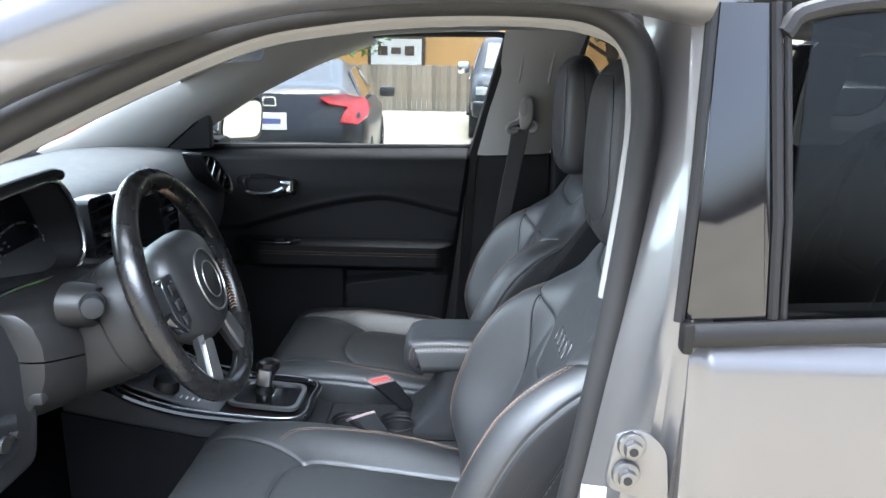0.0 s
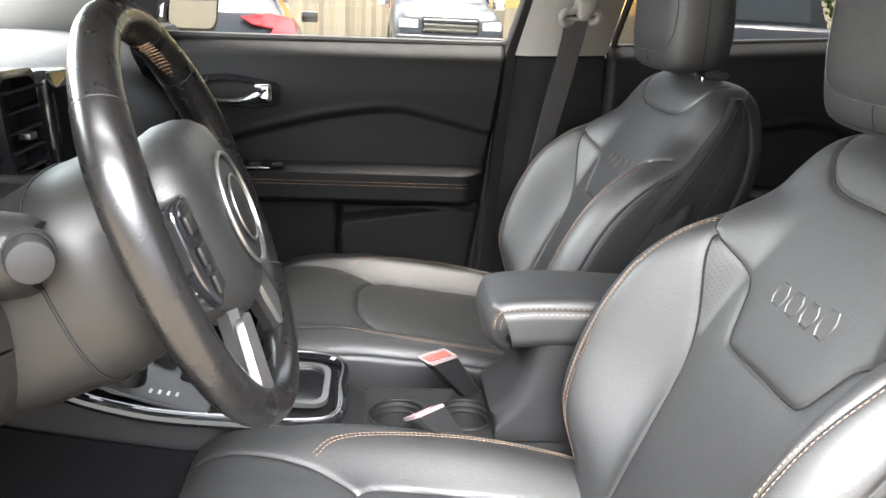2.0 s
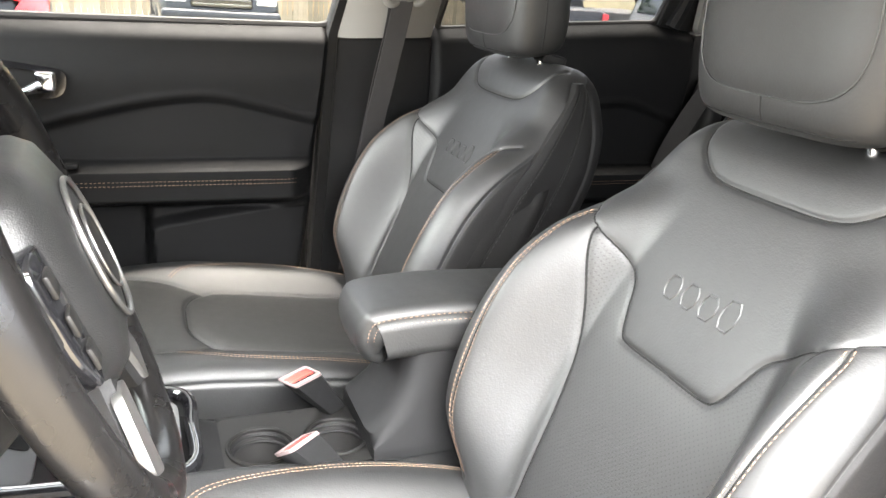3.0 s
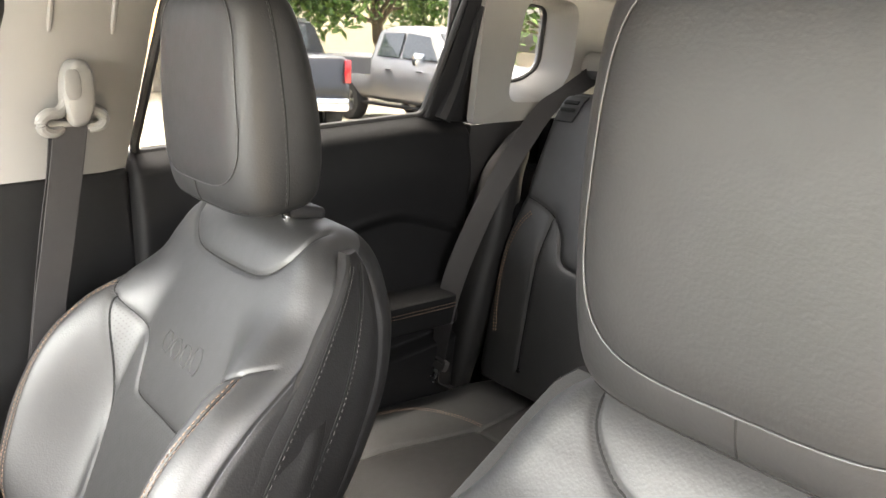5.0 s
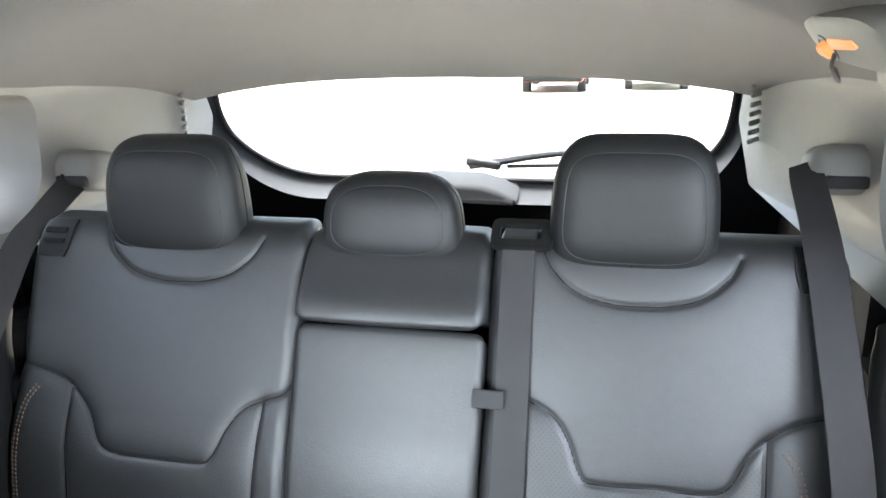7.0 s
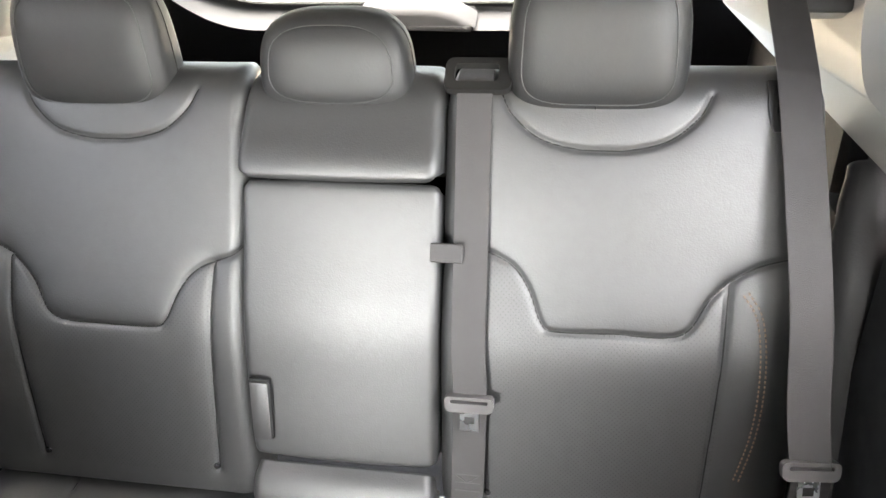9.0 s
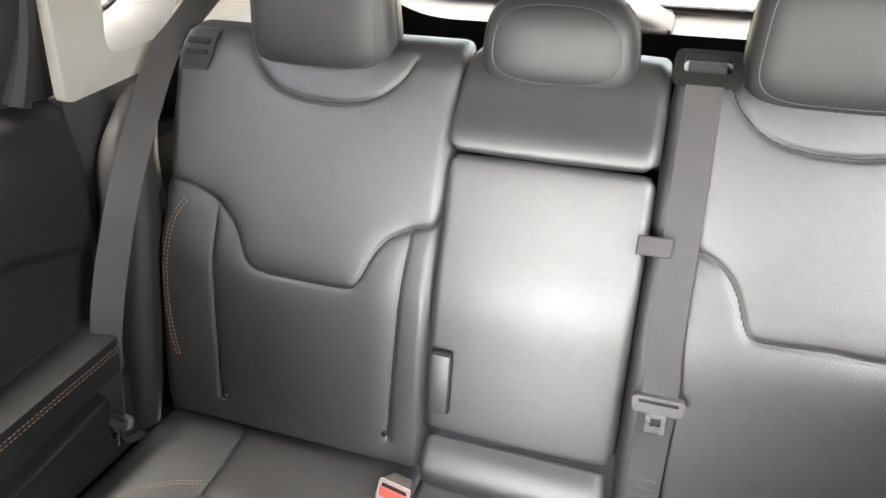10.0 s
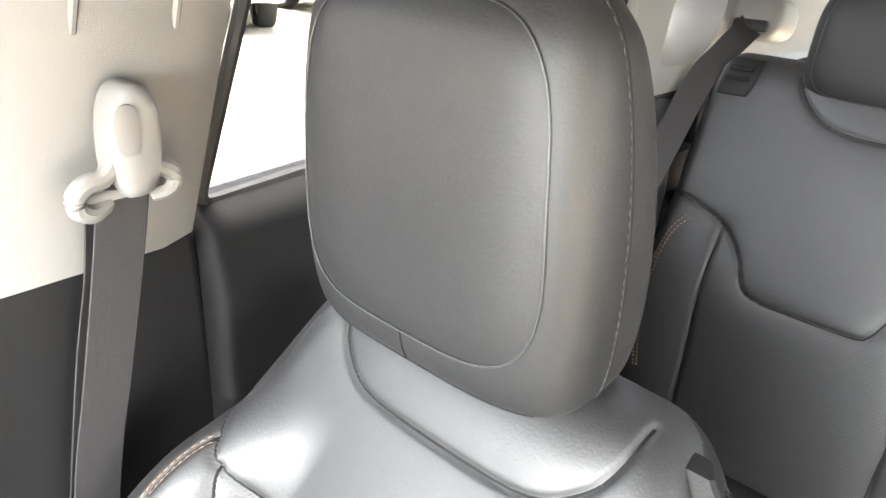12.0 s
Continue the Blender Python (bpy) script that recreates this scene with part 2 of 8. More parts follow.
def part(name, bm, material, parent=None, label="", smooth=True, sharp=35):
    bm.normal_update()
    me = bpy.data.meshes.new(name)
    bm.to_mesh(me)
    bm.free()
    for m in material if isinstance(material, (list, tuple)) else [material]:
        me.materials.append(m)
    me.polygons.foreach_set("use_smooth", np.full(len(me.polygons), smooth))
    me.set_sharp_from_angle(angle=radians(sharp))
    ob = new(name, me)
    if parent is not None:
        ob.parent = parent
        ob.matrix_parent_inverse = world_of(parent).inverted()
    if label:
        ob["label"] = label
    return ob


def thing(name, at, label, category, group="", kind=""):
    ob = new(name)
    ob.empty_display_size = 0.05
    ob.matrix_basis = Matrix.Translation(at)
    return tagged(ob, label, category, group, kind)


def rbox(centre, size, r=0.005, seg=2, turn=(0, 0, 0), bm=None):
    """A box with rounded edges."""
    out = bm or bmesh.new()
    tmp = bmesh.new()
    bmesh.ops.create_cube(tmp, size=1)
    for v in tmp.verts:
        v.co = Vector((v.co.x * size[0], v.co.y * size[1], v.co.z * size[2]))
    if r:
        bmesh.ops.bevel(tmp, geom=tmp.edges[:], offset=min(r, 0.49 * min(size)), segments=seg, profile=0.5, affect="EDGES")
    bmesh.ops.transform(tmp, matrix=pose(*centre, *turn), verts=tmp.verts)
    add(out, tmp)
    return out


def add(bm, other):
    me = bpy.data.meshes.new("tmp")
    other.to_mesh(me)
    other.free()
    bm.from_mesh(me)
    bpy.data.meshes.remove(me)
    return bm


def cyl(a, b, r1, r2=None, seg=20, bm=None, bevel=0.0):
    """A round bar from a to b."""
    a, b = Vector(a), Vector(b)
    r2 = r1 if r2 is None else r2
    tmp = bmesh.new()
    bmesh.ops.create_cone(tmp, cap_ends=True, segments=seg, radius1=r1, radius2=r2, depth=(b - a).length)
    if bevel:
        es = [e for e in tmp.edges if all(len(f.verts) > 4 for f in e.link_faces) or any(len(f.verts) > 4 for f in e.link_faces)]
        bmesh.ops.bevel(tmp, geom=es, offset=bevel, segments=2, profile=0.5, affect="EDGES")
    m = Matrix.Translation((a + b) / 2) @ (b - a).to_track_quat("Z", "Y").to_matrix().to_4x4()
    bmesh.ops.transform(tmp, matrix=m, verts=tmp.verts)
    return add(bm or bmesh.new(), tmp)


def smooth_line(pts, n):
    """n points on a Catmull-Rom curve through rows of numbers."""
    p = np.array(pts, float)
    p = np.vstack([2 * p[0] - p[1], p, 2 * p[-1] - p[-2]])
    seg = np.linspace(0, len(p) - 3 - 1e-9, n)
    i = seg.astype(int)
    t = (seg - i)[:, None]
    a, b, c, d = p[i], p[i + 1], p[i + 2], p[i + 3]
    return 0.5 * (2 * b + (c - a) * t + (2 * a - 5 * b + 4 * c - d) * t**2 + (3 * b - a - 3 * c + d) * t**3)


def tube(pts, r, seg=10, closed=False, squash=1.0, up=(0, 0, 1), bm=None, caps=True):
    """A bar along points; r is one radius or one a point; squash flattens it along the side direction."""
    pts = [Vector(p) for p in pts]
    n = len(pts)
    rs = [float(r)] * n if np.isscalar(r) else [float(q) for q in r]
    out = bm or bmesh.new()
    rings = []
    ref = Vector(up)
    for i, p in enumerate(pts):
        q0, q1 = pts[(i - 1) % n if closed else max(i - 1, 0)], pts[(i + 1) % n if closed else min(i + 1, n - 1)]
        t = (q1 - q0).normalized()
        side = t.cross(ref)
        side = side.normalized() if side.length > 1e-4 else t.orthogonal().normalized()
        nor = side.cross(t).normalized()
        rings.append([out.verts.new(p + rs[i] * (math.cos(2 * math.pi * k / seg) * side * squash + math.sin(2 * math.pi * k / seg) * nor)) for k in range(seg)])
    for i in range(n if closed else n - 1):
        a, b = rings[i], rings[(i + 1) % n]
        for k in range(seg):
            out.faces.new((a[k], a[(k + 1) % seg], b[(k + 1) % seg], b[k]))
    if caps and not closed:
        out.faces.new(rings[0][::-1])
        out.faces.new(rings[-1])
    return out


def loft(rings, bm=None, closed=True, caps=True):
    """Skin over rings of equally many points."""
    out = bm or bmesh.new()
    vs = [[out.verts.new(Vector(p)) for p in ring] for ring in rings]
    m = len(vs[0])
    for a, b in zip(vs, vs[1:]):
        for k in range(m if closed else m - 1):
            out.faces.new((a[k], a[(k + 1) % m], b[(k + 1) % m], b[k]))
    if caps and closed:
        out.faces.new(vs[0][::-1])
        out.faces.new(vs[-1])
    bmesh.ops.recalc_face_normals(out, faces=out.faces)
    return out


def slab(outline, depth, bevel=0.0, bm=None, seg=2):
    """A flat plate: the outline is a ring of 3D points, depth the vector to its other side."""
    tmp = bmesh.new()
    d = Vector(depth)
    a = [tmp.verts.new(Vector(p)) for p in outline]
    b = [tmp.verts.new(Vector(p) + d) for p in outline]
    fa, fb = tmp.faces.new(a), tmp.faces.new(b[::-1])
    for k in range(len(a)):
        tmp.faces.new((a[k], b[k], b[(k + 1) % len(a)], a[(k + 1) % len(a)]))
    bmesh.ops.recalc_face_normals(tmp, faces=tmp.faces)
    if bevel:
        bmesh.ops.bevel(tmp, geom=list({e for f in (fa, fb) for e in f.edges}), offset=bevel, segments=seg, profile=0.5, affect="EDGES")
    return add(bm or bmesh.new(), tmp)


def ring_plate(outer, inner, depth, bm=None):
    """A plate with a hole: two rings of equally many points."""
    tmp = bmesh.new()
    d = Vector(depth)
    o, i = [tmp.verts.new(Vector(p)) for p in outer], [tmp.verts.new(Vector(p)) for p in inner]
    o2, i2 = [tmp.verts.new(Vector(p) + d) for p in outer], [tmp.verts.new(Vector(p) + d) for p in inner]
    n = len(o)
    for k in range(n):
        j = (k + 1) % n
        for q in ((o[k], o[j], i[j], i[k]), (o2[k], i2[k], i2[j], o2[j]), (o[k], o2[k], o2[j], o[j]), (i[k], i[j], i2[j], i2[k])):
            tmp.faces.new(q)
    bmesh.ops.recalc_face_normals(tmp, faces=tmp.faces)
    return add(bm or bmesh.new(), tmp)


def rounded(pts, r, n=5):
    """A 2D or 3D polygon with its corners rounded by r."""
    pts = [Vector(p) for p in pts]
    out = []
    m = len(pts)
    for k, p in enumerate(pts):
        a, b = pts[k - 1], pts[(k + 1) % m]
        da, db = (a - p), (b - p)
        ra = min(r, da.length * 0.49)
        rb = min(r, db.length * 0.49)
        s, e = p + da.normalized() * ra, p + db.normalized() * rb
        for t in np.linspace(0, 1, n).tolist():
            out.append((1 - t) ** 2 * s + 2 * t * (1 - t) * p + t * t * e)
    return out


def ribbon(pts, width, thick, side, bm=None):
    """A flat band along points; side is the direction of its width, one for all or one a point."""
    pts = [Vector(p) for p in pts]
    sides = [Vector(side).normalized()] * len(pts) if not isinstance(side[0], (list, tuple, Vector)) else [Vector(s).normalized() for s in side]
    rings = []
    for i, p in enumerate(pts):
        t = (pts[min(i + 1, len(pts) - 1)] - pts[max(i - 1, 0)]).normalized()
        s = sides[i]
        n = t.cross(s).normalized()
        h, w = thick / 2, width / 2
        rings.append([p + s * w * 0.96 + n * h, p + s * w, p + s * w * 0.96 - n * h, p - s * w * 0.96 - n * h, p - s * w, p - s * w * 0.96 + n * h])
    return loft(rings, bm)


# ---- upholstery ----
def inside(poly, a, h):
    p = np.array(poly, float)
    hit = np.zeros(a.shape, bool)
    for (x1, y1), (x2, y2) in zip(p, np.roll(p, -1, 0)):
        c = ((y1 > h) != (y2 > h)) & (a < (x2 - x1) * (h - y1) / (y2 - y1 + 1e-12) + x1)
        hit ^= c
    return hit


def off_line(line, a, h):
    best = np.full(a.shape, 9.0)
    for (x1, y1), (x2, y2) in zip(line, line[1:]):
        dx, dy = x2 - x1, y2 - y1
        t = np.clip(((a - x1) * dx + (h - y1) * dy) / (dx * dx + dy * dy + 1e-12), 0, 1)
        best = np.minimum(best, np.hypot(a - x1 - t * dx, h - y1 - t * dy))
    return best


def smoothstep(a, b, x):
    t = np.clip((x - a) / (b - a), 0, 1)
    return t * t * (3 - 2 * t)


class Pad:
    """A stuffed leather shape. spine rows: x, z, half width, thickness, bolster height, from one end to the other.
    Seams are lines of (y, place along axis 'x' or 'z'); edge seams lie at fixed distances round the rolled side."""

    def __init__(self, spine, axis, centre=0.0, r=0.03, step=0.004, bolster=(0.12, 0.045), crown=0.0, keep=False):
        rows = smooth_line(spine, 400)
        arc = np.r_[0, np.cumsum(np.hypot(*np.diff(rows[:, :2], axis=0).T))]
        n = int(arc[-1] / step) + 2
        self.h = np.linspace(0, arc[-1], n)
        self.rows = np.stack([np.interp(self.h, arc, rows[:, k]) for k in range(5)], 1)
        self.c, self.r, self.step, self.bol, self.crown = centre, r, step, bolster, crown
        self.keep = 9.0 if keep else 0.45
        col = 1 if axis == "z" else 0
        top = int(np.argmax(self.rows[:, col]))
        self.map = (self.rows[: top + 1, col], self.h[: top + 1])
        self.seams, self.edges, self.raised = [], [], []

    def q(self, pts, n=0):
        """Seam points in metres along the skin."""
        p = smooth_line(pts, n) if n else np.array(pts, float)
        return [(y, float(np.interp(v, *self.map))) for y, v in p]

    def seam(self, pts, n=0, depth=0.0035, puff=0.0035, mirror=False):
        line = self.q(pts, n)
        self.seams.append((line, depth, puff))
        if mirror:
            other = [(-y, h) for y, h in line]
            if abs(line[0][0]) < 1e-6:
                self.seams[-1] = (other[::-1] + line[1:], depth, puff)
            else:
                self.seams.append((other, depth, puff))
            return line, other
        return line

    def frame_at(self, h):
        v = [np.interp(h, self.h, self.rows[:, k]) for k in range(5)]
        e = 0.004
        hm, hp = np.clip(h - e, 0, self.h[-1]), np.clip(h + e, 0, self.h[-1])
        tx, tz = [np.interp(hp, self.h, self.rows[:, k]) - np.interp(hm, self.h, self.rows[:, k]) for k in (0, 1)]
        ln = np.hypot(tx, tz) + 1e-9
        return v, -tz / ln, tx / ln

    def skin(self, a, h, grooves=True):
        """World places at distance a to the side and h along the spine."""
        (x, z, w, T, b), nx, nz = self.frame_at(h)
        r = np.minimum(self.r, T * self.keep)
        A, sg = np.abs(a), np.sign(a)
        flat = w - r

        def depth(y):
            return b * smoothstep(w - self.bol[0], w - self.bol[1], y) - self.crown * (y / np.maximum(w, 0.01)) ** 2

        f = A - flat
        th = np.clip(f / r, 0, math.pi / 2)
        e = np.maximum(f - r * math.pi / 2, 0)
        y = np.where(f <= 0, A, flat + r * np.sin(th))
        d = depth(np.minimum(A, flat)) - np.where(f > 0, r - r * np.cos(th), 0) - e
        push = np.zeros_like(d)
        if grooves:
            for line, dp, puff in self.seams:
                s = off_line(line, a, h)
                push -= dp * np.exp(-((s / 0.0028) ** 2)) + puff * np.exp(-s / 0.014)
            for f0, dp, puff in self.edges:
                s = np.abs(f - f0)
                push -= dp * np.exp(-((s / 0.0028) ** 2)) + puff * np.exp(-s / 0.014)
            for poly, up in self.raised:
                push += up * inside(poly, a, h)
        dy = np.where(f > 0, np.sin(th), 0) * sg
        dn = np.where(f > 0, np.cos(th), 1)
        d = d + push * dn
        return np.stack([x + nx * d, self.c + sg * y + dy * push, z + nz * d], -1)

    def build(self, name, mats, parent, regions=(), label="", joints=True):
        wmax = self.rows[:, 2].max()
        nf = max(int(2 * (wmax - self.r) / self.step), 8)
        hh = self.h
        (x, z, w, T, b), nx, nz = self.frame_at(hh)
        r = np.minimum(self.r, T * self.keep)
        na = max(int(self.r * 1.57 / self.step), 6)
        cols = [np.outer(w - r, [s]).ravel() for s in np.linspace(-1, 1, nf)]
        edge = b - self.crown
        side = np.maximum(edge - r + T - r, 0.002)
        right = [(w - r) + r * t for t in np.linspace(0, math.pi / 2, na + 1)[1:]] + [(w - r) + r * math.pi / 2 + side * k / 5 for k in range(1, 6)]
        left = [-c for c in right][::-1]
        A = np.stack(left + cols + right, 1)
        H = np.repeat(hh[:, None], A.shape[1], 1)
        front = self.skin(A, H)
        back = []
        for k, t in enumerate(np.linspace(0, 1, 9)):
            y = (w - 0.0) * (1 - 2 * t)
            d = -T + r * (np.abs(1 - 2 * t) ** 3 - 0.0)
            if k in (0, 8):
                continue
            back.append(np.stack([x + nx * d, self.c + y, z + nz * d], -1))
        V = np.concatenate([front, np.stack(back, 1)], 1)
        nh, m = V.shape[:2]
        ids = np.arange(nh * m).reshape(nh, m)
        nxt = np.roll(ids, -1, 1)
        F = np.stack([ids[:-1], nxt[:-1], nxt[1:], ids[1:]], -1).reshape(-1, 4)[:, ::-1]
        idx = np.zeros((nh - 1, m), int)
        fa = np.zeros((nh - 1, m))
        fa[:, : A.shape[1]] = A[:-1]
        fa[:, A.shape[1]:] = 9
        fh = np.repeat(hh[:-1, None], m, 1)
        for poly, slot in regions:
            idx[inside(poly, fa, fh)] = slot
        faces = [tuple(f) for f in F.tolist()] + [tuple(ids[0].tolist()), tuple(ids[-1][::-1].tolist())]
        ob = link(name, V.reshape(-1, 3), faces, mats, parent, True, list(idx.ravel()) + [0, 0], label)
        for line, dp, puff in self.seams if joints else ():
            self.seam_shade(line, parent)
        return ob

    def seam_shade(self, line, parent, half=0.0011, rise=0.0012):
        """A black strip along a seam, for the shade in its deep groove."""
        p = np.array(line, float)
        keep = np.r_[True, np.hypot(*np.diff(p, axis=0).T) > 1e-6]
        p = p[keep]
        arc = np.r_[0, np.cumsum(np.hypot(*np.diff(p, axis=0).T))]
        d = np.linspace(0, arc[-1], max(int(arc[-1] / 0.004), 3))
        a, h = np.interp(d, arc, p[:, 0]), np.interp(d, arc, p[:, 1])
        ta, th = np.gradient(a), np.gradient(h)
        ln = np.hypot(ta, th) + 1e-9
        L, Rt = [self.skin(a + k * half * th / ln, h - k * half * ta / ln) for k in (-1, 1)]
        M = (L + Rt) / 2
        nor = self.skin(a, h, False) - M
        nor /= np.linalg.norm(nor, axis=1)[:, None] + 1e-9
        up = nor * rise
        V = np.concatenate([L + up * 0.6, M + up, Rt + up * 0.6])
        n = len(d)
        F = [(i + o, i + 1 + o, i + 1 + o + n, i + o + n) for o in (0, n) for i in range(n - 1)]
        link("seam", V, F, SEAM, parent, True)

    def stitches(self, lines, parent, name="stitching", pitch=0.0062, length=0.0042, half=0.0006, rise=0.0007, thread=None):
        """Thread along lines of (a, h), as short raised stitches."""
        for line, off in lines:
            verts, faces = [], []
            p = np.array(line, float)
            arc = np.r_[0, np.cumsum(np.hypot(*np.diff(p, axis=0).T))]
            s = np.arange(pitch, arc[-1] - pitch, pitch)
            if not len(s):
                continue
            ends = []
            for ds in (-length / 2, length / 2):
                a, h = np.interp(s + ds, arc, p[:, 0]), np.interp(s + ds, arc, p[:, 1])
                a2, h2 = np.interp(s + ds + 0.002, arc, p[:, 0]), np.interp(s + ds + 0.002, arc, p[:, 1])
                ln = np.hypot(a2 - a, h2 - h) + 1e-9
                ends.append((a - (h2 - h) / ln * off, h + (a2 - a) / ln * off))
            P, Q = self.skin(*ends[0]), self.skin(*ends[1])
            n = self.skin(ends[0][0] + 0.002, ends[0][1]) - P
            m = self.skin(ends[0][0], ends[0][1] + 0.002) - P
            nor = np.cross(n, m)
            nor /= np.linalg.norm(nor, axis=1)[:, None] + 1e-12
            nor *= np.where((nor * self.out(ends[0][1])).sum(1) < 0, -1, 1)[:, None]
            for A_, B_, N_ in zip(P, Q, nor):
                t = (B_ - A_) / (np.linalg.norm(B_ - A_) + 1e-9)
                sd = np.cross(t, N_) * half
                k = len(verts)
                up = N_ * rise
                verts += [A_ + sd, A_ - sd, A_ - sd + up * 0.4, A_ + sd + up * 0.4, (A_ + B_) / 2 + sd * 0.8 + up * 1.4, (A_ + B_) / 2 - sd * 0.8 + up * 1.4, B_ + sd, B_ - sd, B_ - sd + up * 0.4, B_ + sd + up * 0.4]
                faces += [(k, k + 1, k + 2, k + 3), (k + 3, k + 2, k + 5, k + 4), (k + 4, k + 5, k + 8, k + 9), (k + 9, k + 8, k + 7, k + 6), (k, k + 3, k + 4, k + 9, k + 6), (k + 1, k + 7, k + 8, k + 5, k + 2)]
            link(name, verts, faces, thread or THREAD, parent, False, label="contrast stitching")

    def out(self, h):
        _, nx, nz = self.frame_at(h)
        return np.stack([nx, 0 * nx, nz], -1)


class Bun:
    """A headrest: rounded rings of z, front x, back x and half width, with a sewn-in front panel."""

    def __init__(self, rows, yc, nf=3.6, nb=2.8, lift=0.0, count=150, levels=90):
        self.rows = smooth_line(rows, levels)
        self.yc, self.nf, self.lift = yc, nf, lift
        th = np.linspace(0, 2 * math.pi, 6001)
        c, s = np.cos(th), np.sin(th)
        n = np.where(c >= 0, nf, nb)
        self.u, self.v = np.sign(c) * np.abs(c) ** (2 / n), np.sign(s) * np.abs(s) ** (2 / n)
        arc = np.r_[0, np.cumsum(np.hypot(np.diff(self.u) * 0.06, np.diff(self.v) * 0.125))]
        pick = np.interp(np.linspace(0, arc[-1], count, endpoint=False), arc, np.arange(len(arc))).astype(int)
        self.u, self.v = self.u[pick], self.v[pick]

    def shear(self, x, z):
        return z + self.lift * (x - self.rows[0, 1]) * np.clip(1 - (z - self.rows[0, 0]) / 0.13, 0, 1)

    def front(self, a, z, out=0.0):
        xf, xb, hw = [float(np.interp(z, self.rows[:, 0], self.rows[:, k])) for k in (1, 2, 3)]
        s = min(abs(a) / hw, 1.0) ** (self.nf / 2)
        x = (xf + xb) / 2 - (xb - xf) / 2 * max(1 - s * s, 0.0) ** (1 / self.nf) - out
        return Vector((x, self.yc + a, float(self.shear(x, z))))

    def flank(self, z, side, frac=0.0, out=0.0):
        xf, xb, hw = [float(np.interp(z, self.rows[:, 0], self.rows[:, k])) for k in (1, 2, 3)]
        y = hw * (1 - abs(frac) ** self.nf) ** (1 / self.nf)
        x = (xf + xb) / 2 - (xb - xf) / 2 * frac
        return Vector((x, self.yc + side * (y + out), float(self.shear(x, z))))

    def build(self, name, material, parent, panel=None, puff=0.0010, label=""):
        R = self.rows
        xc, hd = (R[:, 1] + R[:, 2]) / 2, (R[:, 2] - R[:, 1]) / 2
        X = xc[:, None] - hd[:, None] * self.u
        Y = R[:, 3][:, None] * self.v
        Z = np.repeat(R[:, 0][:, None], len(self.u), 1)
        if panel is not None:
            d = off_line(panel + panel[:1], Y, Z)
            face = np.repeat((self.u > 0.2)[None], len(R), 0)
            inn = inside(panel, Y, Z) & face
            X = X - np.where(inn, puff * smoothstep(0, 0.02, d), 0) + np.where(face, 0.0008 * np.exp(-((d / 0.0022) ** 2)), 0)
        V = np.stack([X, self.yc + Y, self.shear(X, Z)], -1)
        nh, m = V.shape[:2]
        ids = np.arange(nh * m).reshape(nh, m)
        nxt = np.roll(ids, -1, 1)
        F = [tuple(q) for q in np.stack([ids[:-1], nxt[:-1], nxt[1:], ids[1:]], -1).reshape(-1, 4).tolist()]
        F += [tuple(ids[0][::-1].tolist()), tuple(ids[-1].tolist())]
        ob = link(name, V.reshape(-1, 3), F, material, parent, True, label=label)
        bm = bmesh.new()
        bm.from_mesh(ob.data)
        bmesh.ops.recalc_face_normals(bm, faces=bm.faces)
        bm.to_mesh(ob.data)
        bm.free()
        return ob

    def welt(self, panel, parent, r=0.0008):
        line = [self.front(a, z, 0.0004) for a, z in panel]
        part("welt", tube(line, r, 8, closed=True, up=(1, 0, 0)), LEATHER, parent, "fine leather welt")

    def side_stitch(self, parent, z0, z1, frac=0.0, n=34):
        for side in (1, -1):
            zs = np.linspace(z0, z1, n * 2)
            line = [self.flank(float(z), side, frac, 0.0002) for z in zs]
            part("seam", tube(line, 0.0008, 6), SEAM, parent)
            bm = bmesh.new()
            for a_, b_ in zip(line[0::2], line[1::2]):
                d = Vector((-0.0028, side * 0.0007, 0))
                tube([a_ + d, b_ + d], 0.00045, 5, bm=bm)
            part("stitching", bm, THREAD_GREY, parent, "grey side stitching")


def rounded_panel(half, z0, z1, n, power=4.5, taper=0.06):
    """A squarish closed outline of (a, z)."""
    out = []
    for t in np.linspace(0, 2 * math.pi, n, endpoint=False):
        c, s = math.cos(t), math.sin(t)
        z = (z0 + z1) / 2 + (z1 - z0) / 2 * math.copysign(abs(s) ** (2 / power), s)
        k = 1 - taper * (z - z0) / (z1 - z0)
        out.append((half * k * math.copysign(abs(c) ** (2 / power), c), z))
    return out


# ---- outside: ground, building, fence, trees, vehicles ----
def gz(x, y):
    """The car park falls gently away to the back and to the right."""
    side = 0.020 - 0.0122 * min(max((x - 2.0) / 10.0, 0.0), 1.0)
    return -0.0385 * max(x - 1.0, 0.0) - side * max(y - 1.0, 0.0)


LOT = mat("pale_concrete", (0.31, 0.277, 0.21), 0.85, grain=0.6, scale=60, mottle=0.28, mscale=0.5, spec=0.2)
GRASS = mat("grass", (0.07, 0.16, 0.03), 0.9, grain=0.8, scale=80, mottle=0.4, mscale=2)
FENCE_WOOD = mat("weathered_fence_board", (0.3, 0.26, 0.2), 0.85, grain=0.6, scale=60, mottle=0.3, mscale=3, per_object=0.25)
STUCCO = mat("orange_stucco", (0.62, 0.36, 0.13), 0.9, grain=0.6, scale=90, mottle=0.1, mscale=2)
STUCCO_PALE = mat("cream_stucco", (0.6, 0.53, 0.38), 0.9, grain=0.6, scale=90, mottle=0.1)
DARKWOOD = mat("dark_brown_paint", (0.06, 0.04, 0.03), 0.6)
WHITE_PAINT = mat("white_paint", (0.75, 0.75, 0.73), 0.6, mottle=0.05)
BARK = mat("bark", (0.12, 0.09, 0.06), 0.95, grain=1.0, scale=60, mottle=0.4, mscale=8)
